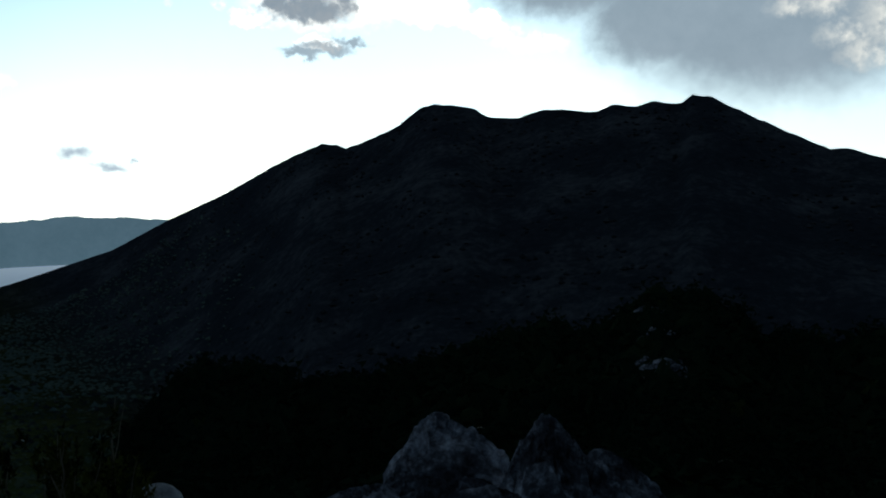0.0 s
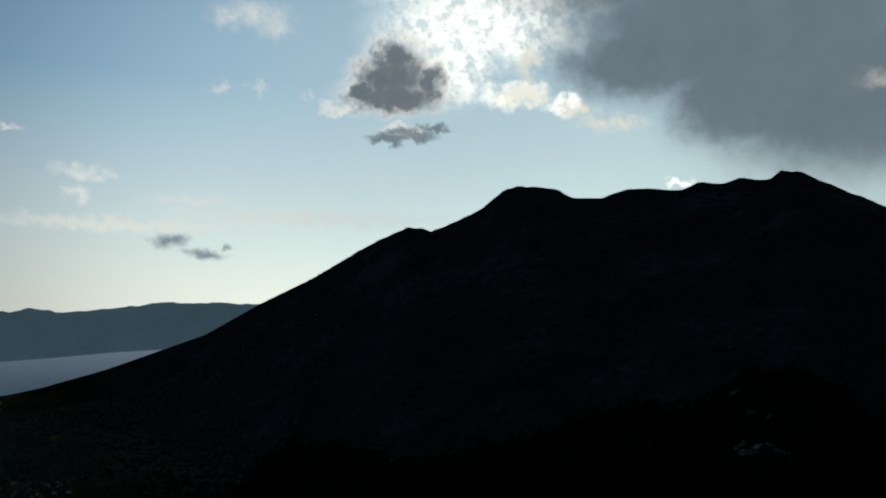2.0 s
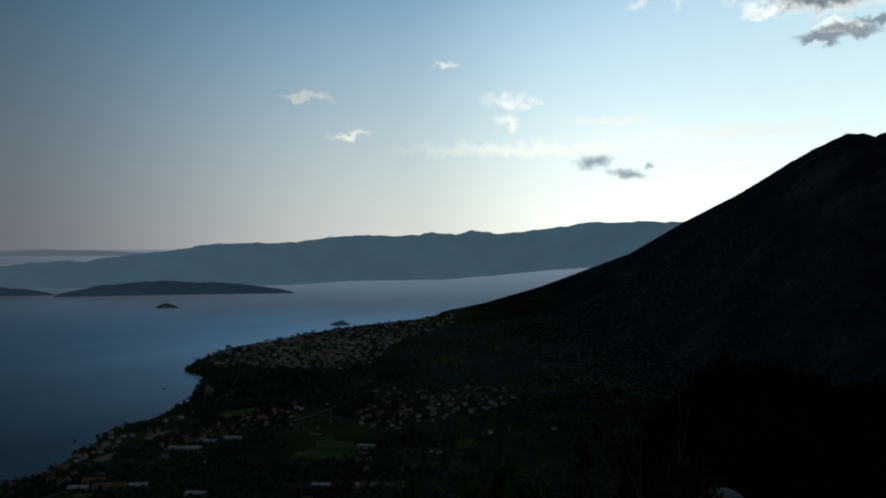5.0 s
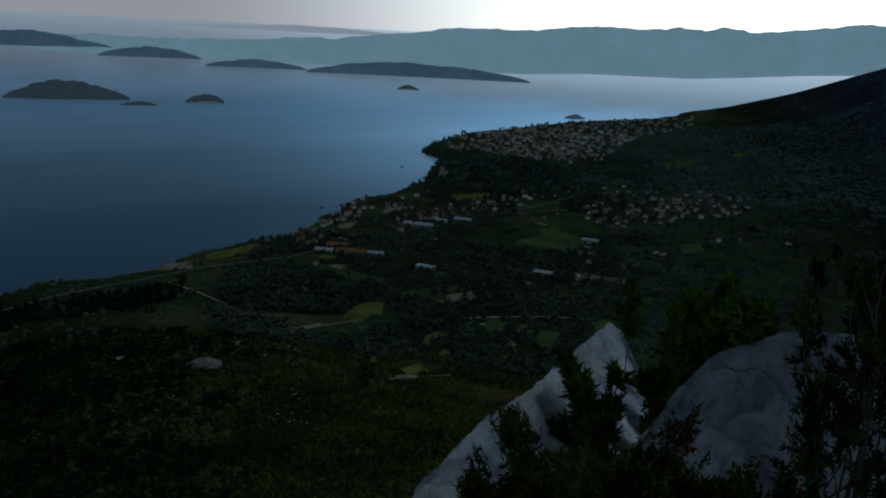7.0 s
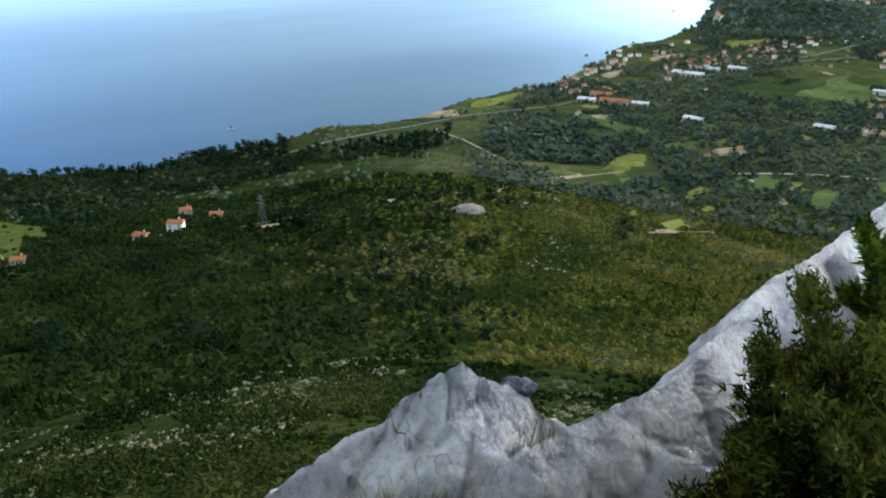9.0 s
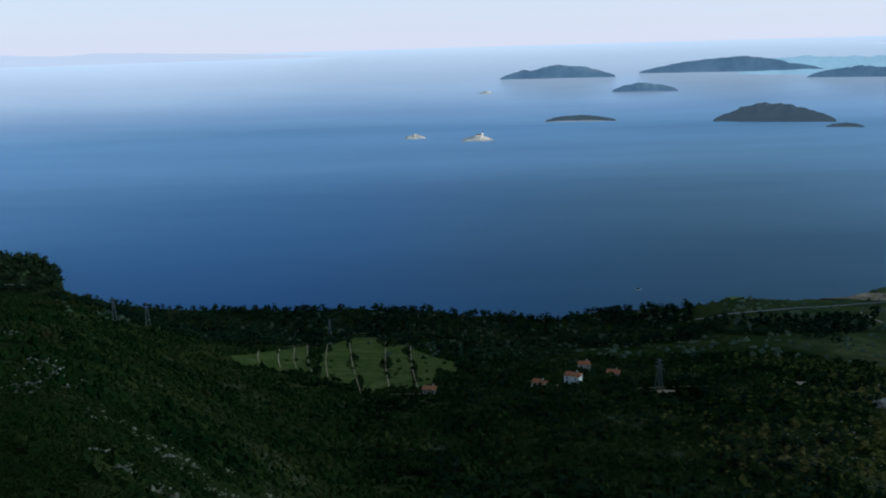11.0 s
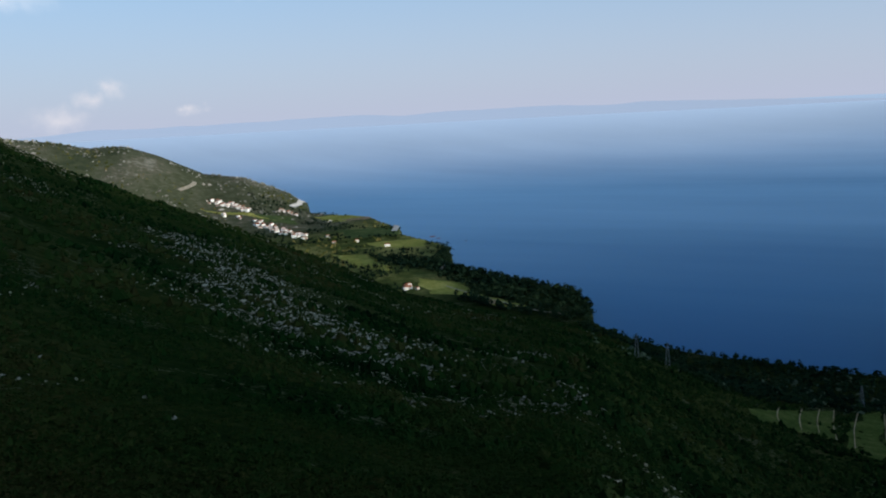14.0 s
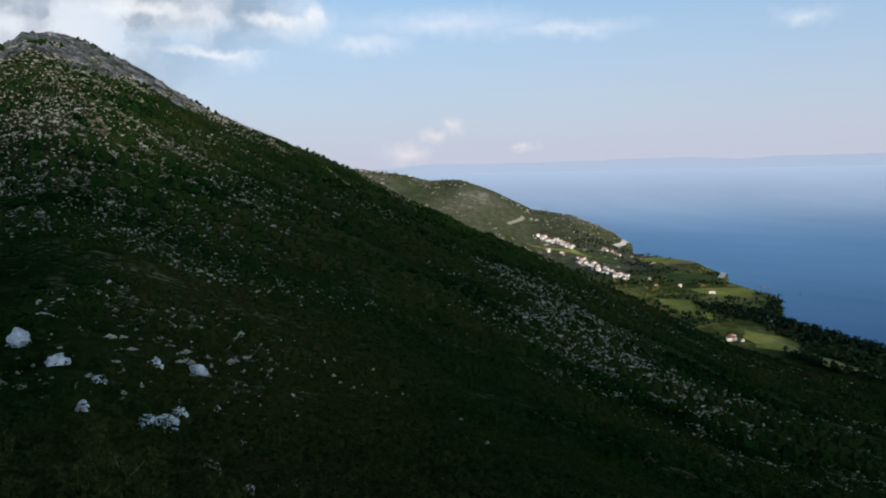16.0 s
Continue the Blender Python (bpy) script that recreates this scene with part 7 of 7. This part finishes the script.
# pale boulders in the scrub of the near hillside
for i, (az, el, w, h) in enumerate(((166.4, -9.3, 1.0, 0.9), (164.5, -10.5, 1.2, 0.5), (162.2, -12.0, 1.0, 0.6), (159.6, -14.7, 1.0, 0.8), (158.6, -14.9, 1.5, 0.8), (157.7, -14.6, 1.0, 0.9), (163.2, -13.6, 0.9, 0.8),
                                    (162.8, -14.0, 0.7, 0.4), (156.2, -17.5, 0.6, 0.8), (155.7, -17.8, 0.5, 0.7), (153.8, -19.0, 0.9, 0.5), (151.7, -18.9, 0.8, 0.4), (150.9, -18.8, 0.6, 0.4), (156.6, -11.8, 0.8, 0.5),
                                    (154.2, -16.2, 0.6, 0.3), (149.2, -17.9, 0.4, 0.3), (147.0, -18.1, 0.5, 0.3), (159.0, -11.2, 0.7, 0.5))):
    p = spot(az, el - 0.5)
    k = math.hypot(p.x, p.y) / 52
    for j in range(3):
        q = p + Vector((math.cos(2.1 * j + i), math.sin(2.1 * j + i), 0)) * (0.42 * w * k * (j > 0))
        q.z = float(land_at(q.x, q.y))
        f = (1.0, 0.6, 0.45)[j]
        boulder("boulder", "white limestone boulder half sunk in dark scrub", q + Vector((0, 0, 0.45 * h * k * f)), (0.42 * w * k * f, 0.3 * w * k * f, 0.55 * h * k * f), 30 + 3 * i + j, 37 * i + 50 * j, 0.75, M_rock, 3)


def juniper(label, az, r, top, wide, seed, tufts, dead=0.0, mat=None, leaf=1.0):
    """A juniper bush: forked limbs and sprays of short needles; it stands on the ground at a bearing and range and its top
    reaches the height angle `top`."""
    rnd = random.Random(seed)
    z0 = float(ground_z(np.array(az), np.array(r)))
    height = r * math.tan(radians(top)) - z0
    root = new("juniper")
    root.location = (-math.sin(radians(az)) * r - 0.05, math.cos(radians(az)) * r - 0.09, z0)
    limbs, ends = [], []

    def limb(a, d, length, w, depth):
        p = a
        for k in range(5):
            d = (d + Vector((rnd.uniform(-0.4, 0.4), rnd.uniform(-0.4, 0.4), rnd.uniform(-0.05, 0.25)))).normalized()
            q = p + d * length / 5
            limbs.append((p, q, w * (1 - 0.15 * k)))
            p = q
            if depth and k >= 1:
                side = (d + Vector((rnd.uniform(-1, 1), rnd.uniform(-1, 1), rnd.uniform(-0.4, 0.5)))).normalized()
                limb(p, side, length * rnd.uniform(0.45, 0.7), w * 0.55, depth - 1)
            if depth <= 1 and k > 1:
                ends.append(p)

    for k in range(6):
        a = 2 * math.pi * k / 6 + rnd.uniform(-0.4, 0.4)
        limb(Vector((0, 0, -0.1)), Vector((math.cos(a) * 0.7, math.sin(a) * 0.7, 1.0)).normalized(), rnd.uniform(0.6, 1.0), 0.03, 2)
    e = np.array([v[:] for v in ends])
    kx, kz = wide / np.percentile(np.hypot(e[:, 0], e[:, 1]), 92), height * 0.94 / e[:, 2].max()
    fit_to = Vector((kx, kx, kz))
    bm = bmesh.new()
    for p, q, w in limbs:
        bar(bm, p * fit_to, q * fit_to, w)
    part("trunk", bm, M_bark, root)
    if not tufts:
        return tagged(root, label, "juniper", group="junipers by the rocks")
    g = np.random.default_rng(seed)
    e = e * np.array([kx, kx, kz])
    # each head is a spray of slim needles that fan out from a twig's end
    leafy_ends = e[g.random(len(e)) < 0.6]
    tufts = int(tufts * 0.7)
    heads = leafy_ends[g.integers(0, len(leafy_ends), tufts)] + g.normal(0, 0.04, (tufts, 3))
    blades = 24 if r < 6 else 18
    axis = (heads - np.array([0, 0, height * 0.35])) * np.array([1, 1, 0.6]) / max(wide, 0.3) + g.normal(0, 0.5, (tufts, 3)) + np.array([0, 0, 0.5])
    axis /= np.linalg.norm(axis, axis=1, keepdims=True)
    along = g.uniform(-0.055, 0.05, (tufts, blades, 1)) * max(1.0, r / 6.0)
    d = axis[:, None, :] * 0.8 + g.normal(0, 0.55, (tufts, blades, 3))
    d /= np.linalg.norm(d, axis=2, keepdims=True)
    side = np.cross(d, g.normal(size=(tufts, blades, 3)))
    side /= np.linalg.norm(side, axis=2, keepdims=True)
    ln = g.uniform(0.02, 0.05, (tufts, blades, 1)) * max(1.0, r / 5.0) * leaf
    c = heads[:, None, :] + axis[:, None, :] * along + g.normal(0, 0.012, (tufts, blades, 3))
    co = np.stack([c - side * ln * 0.2, c + side * ln * 0.2, c + d * ln], 2).reshape(-1, 3)
    tri = np.arange(len(co)).reshape(-1, 3)
    is_dead = np.repeat(np.linalg.norm(heads - (e[np.argmax(e[:, 2])] + np.array([0.1, -0.1, -0.15])), axis=1) < dead, blades)
    for nm, sel, leaf_mat, lb in (("foliage", ~is_dead, mat or M_juniper, ""), ("dead_foliage", is_dead, M_deadleaf, "rust-brown dead sprays")):
        if sel.any():
            t = tri[sel]
            me = tri_mesh(nm, co[t.ravel()], np.arange(t.size).reshape(-1, 3))
            me.materials.append(leaf_mat)
            ob = new(nm, me)
            ob.parent = root
            tagged(ob, lb)
    return tagged(root, label, "juniper", group="junipers by the rocks")


juniper("large dark green juniper with a rust-brown dead patch beside rock", 32.8, 4.3, -18.8, 0.66, 3, 5400, 0.2)
juniper("bushy green juniper growing against pale rock", 37.8, 4.1, -26.0, 0.24, 4, 1300)
juniper("low dark juniper in the shade of rocks", 33.8, 3.3, -29.0, 0.32, 7, 3000)
juniper("dark green juniper in front of a pale outcrop", 23.6, 3.9, -24.6, 0.42, 9, 3000)
juniper("dark green juniper leaning on a slab ridge", 36.4, 5.2, -22.2, 0.36, 19, 2200)
juniper("low dark juniper at the foot of rocks", 28.0, 3.2, -27.0, 0.5, 13, 4000)
juniper("low green juniper sprouting from a slab", 42.6, 3.4, -34.0, 0.13, 8, 700)
juniper("bright green juniper on a rock crest", 31.4, 8.5, -14.6, 0.75, 5, 4200, mat=M_freshjuniper, leaf=1.6)
juniper("bright green juniper crowning a rock crest", 29.0, 8.6, -12.8, 0.7, 12, 4200, mat=M_freshjuniper, leaf=1.6)
juniper("bright green juniper behind a broad outcrop", 25.8, 8.8, -14.0, 0.85, 14, 4200, mat=M_freshjuniper, leaf=1.6)
juniper("bright green juniper behind a broad outcrop", 22.4, 8.8, -14.1, 0.75, 15, 3600, mat=M_freshjuniper, leaf=1.6)
juniper("dark green juniper on a rock crest", 18.0, 5.6, -8.5, 0.45, 6, 1000)
juniper("bare grey-brown twiggy dead juniper", 24.8, 9.0, -10.3, 0.62, 17, 0)
juniper("broad dark juniper on a stony slope", 165.6, 8.2, -13.0, 1.0, 21, 3200, mat=M_shadescrub)
juniper("broad dark juniper on a stony slope", 161.3, 8.4, -16.0, 0.95, 22, 3200, mat=M_shadescrub)
juniper("low dark juniper on a stony slope", 156.8, 8.6, -19.2, 0.8, 23, 3200, mat=M_shadescrub)


def tuft_of_grass(label, base, n, seed, length=0.3, spread=0.12):
    g = np.random.default_rng(seed)
    p = np.array(base[:]) + np.concatenate([g.normal(0, spread, (n, 2)), np.full((n, 1), -0.05)], 1)
    d = np.concatenate([g.normal(0, 0.3, (n, 2)), np.ones((n, 1))], 1)
    side = np.cross(d, g.normal(size=(n, 3)))
    side /= np.linalg.norm(side, axis=1, keepdims=True)
    ln = g.uniform(0.5, 1.1, (n, 1)) * length
    co = np.stack([p - side * 0.003, p + side * 0.003, p + d * ln], 1).reshape(-1, 3)
    me = tri_mesh("dry_grass", co, np.arange(len(co)).reshape(-1, 3))
    me.materials.append(M_straw)
    tagged(new("dry_grass", me), label, "grass", kind="stuff")


for i, (az, el, r) in enumerate(((57.5, -36.5, 3.9), (55.8, -35.8, 4.0), (64.5, -38.5, 3.75), (67, -39, 3.7), (61.5, -39.5, 3.6))):
    tuft_of_grass("dry straw-coloured grass in rock crevices", polar(az, el, r) + Vector((-0.09, -0.15, 0.02)), 90, 50 + i, 0.17, 0.09)
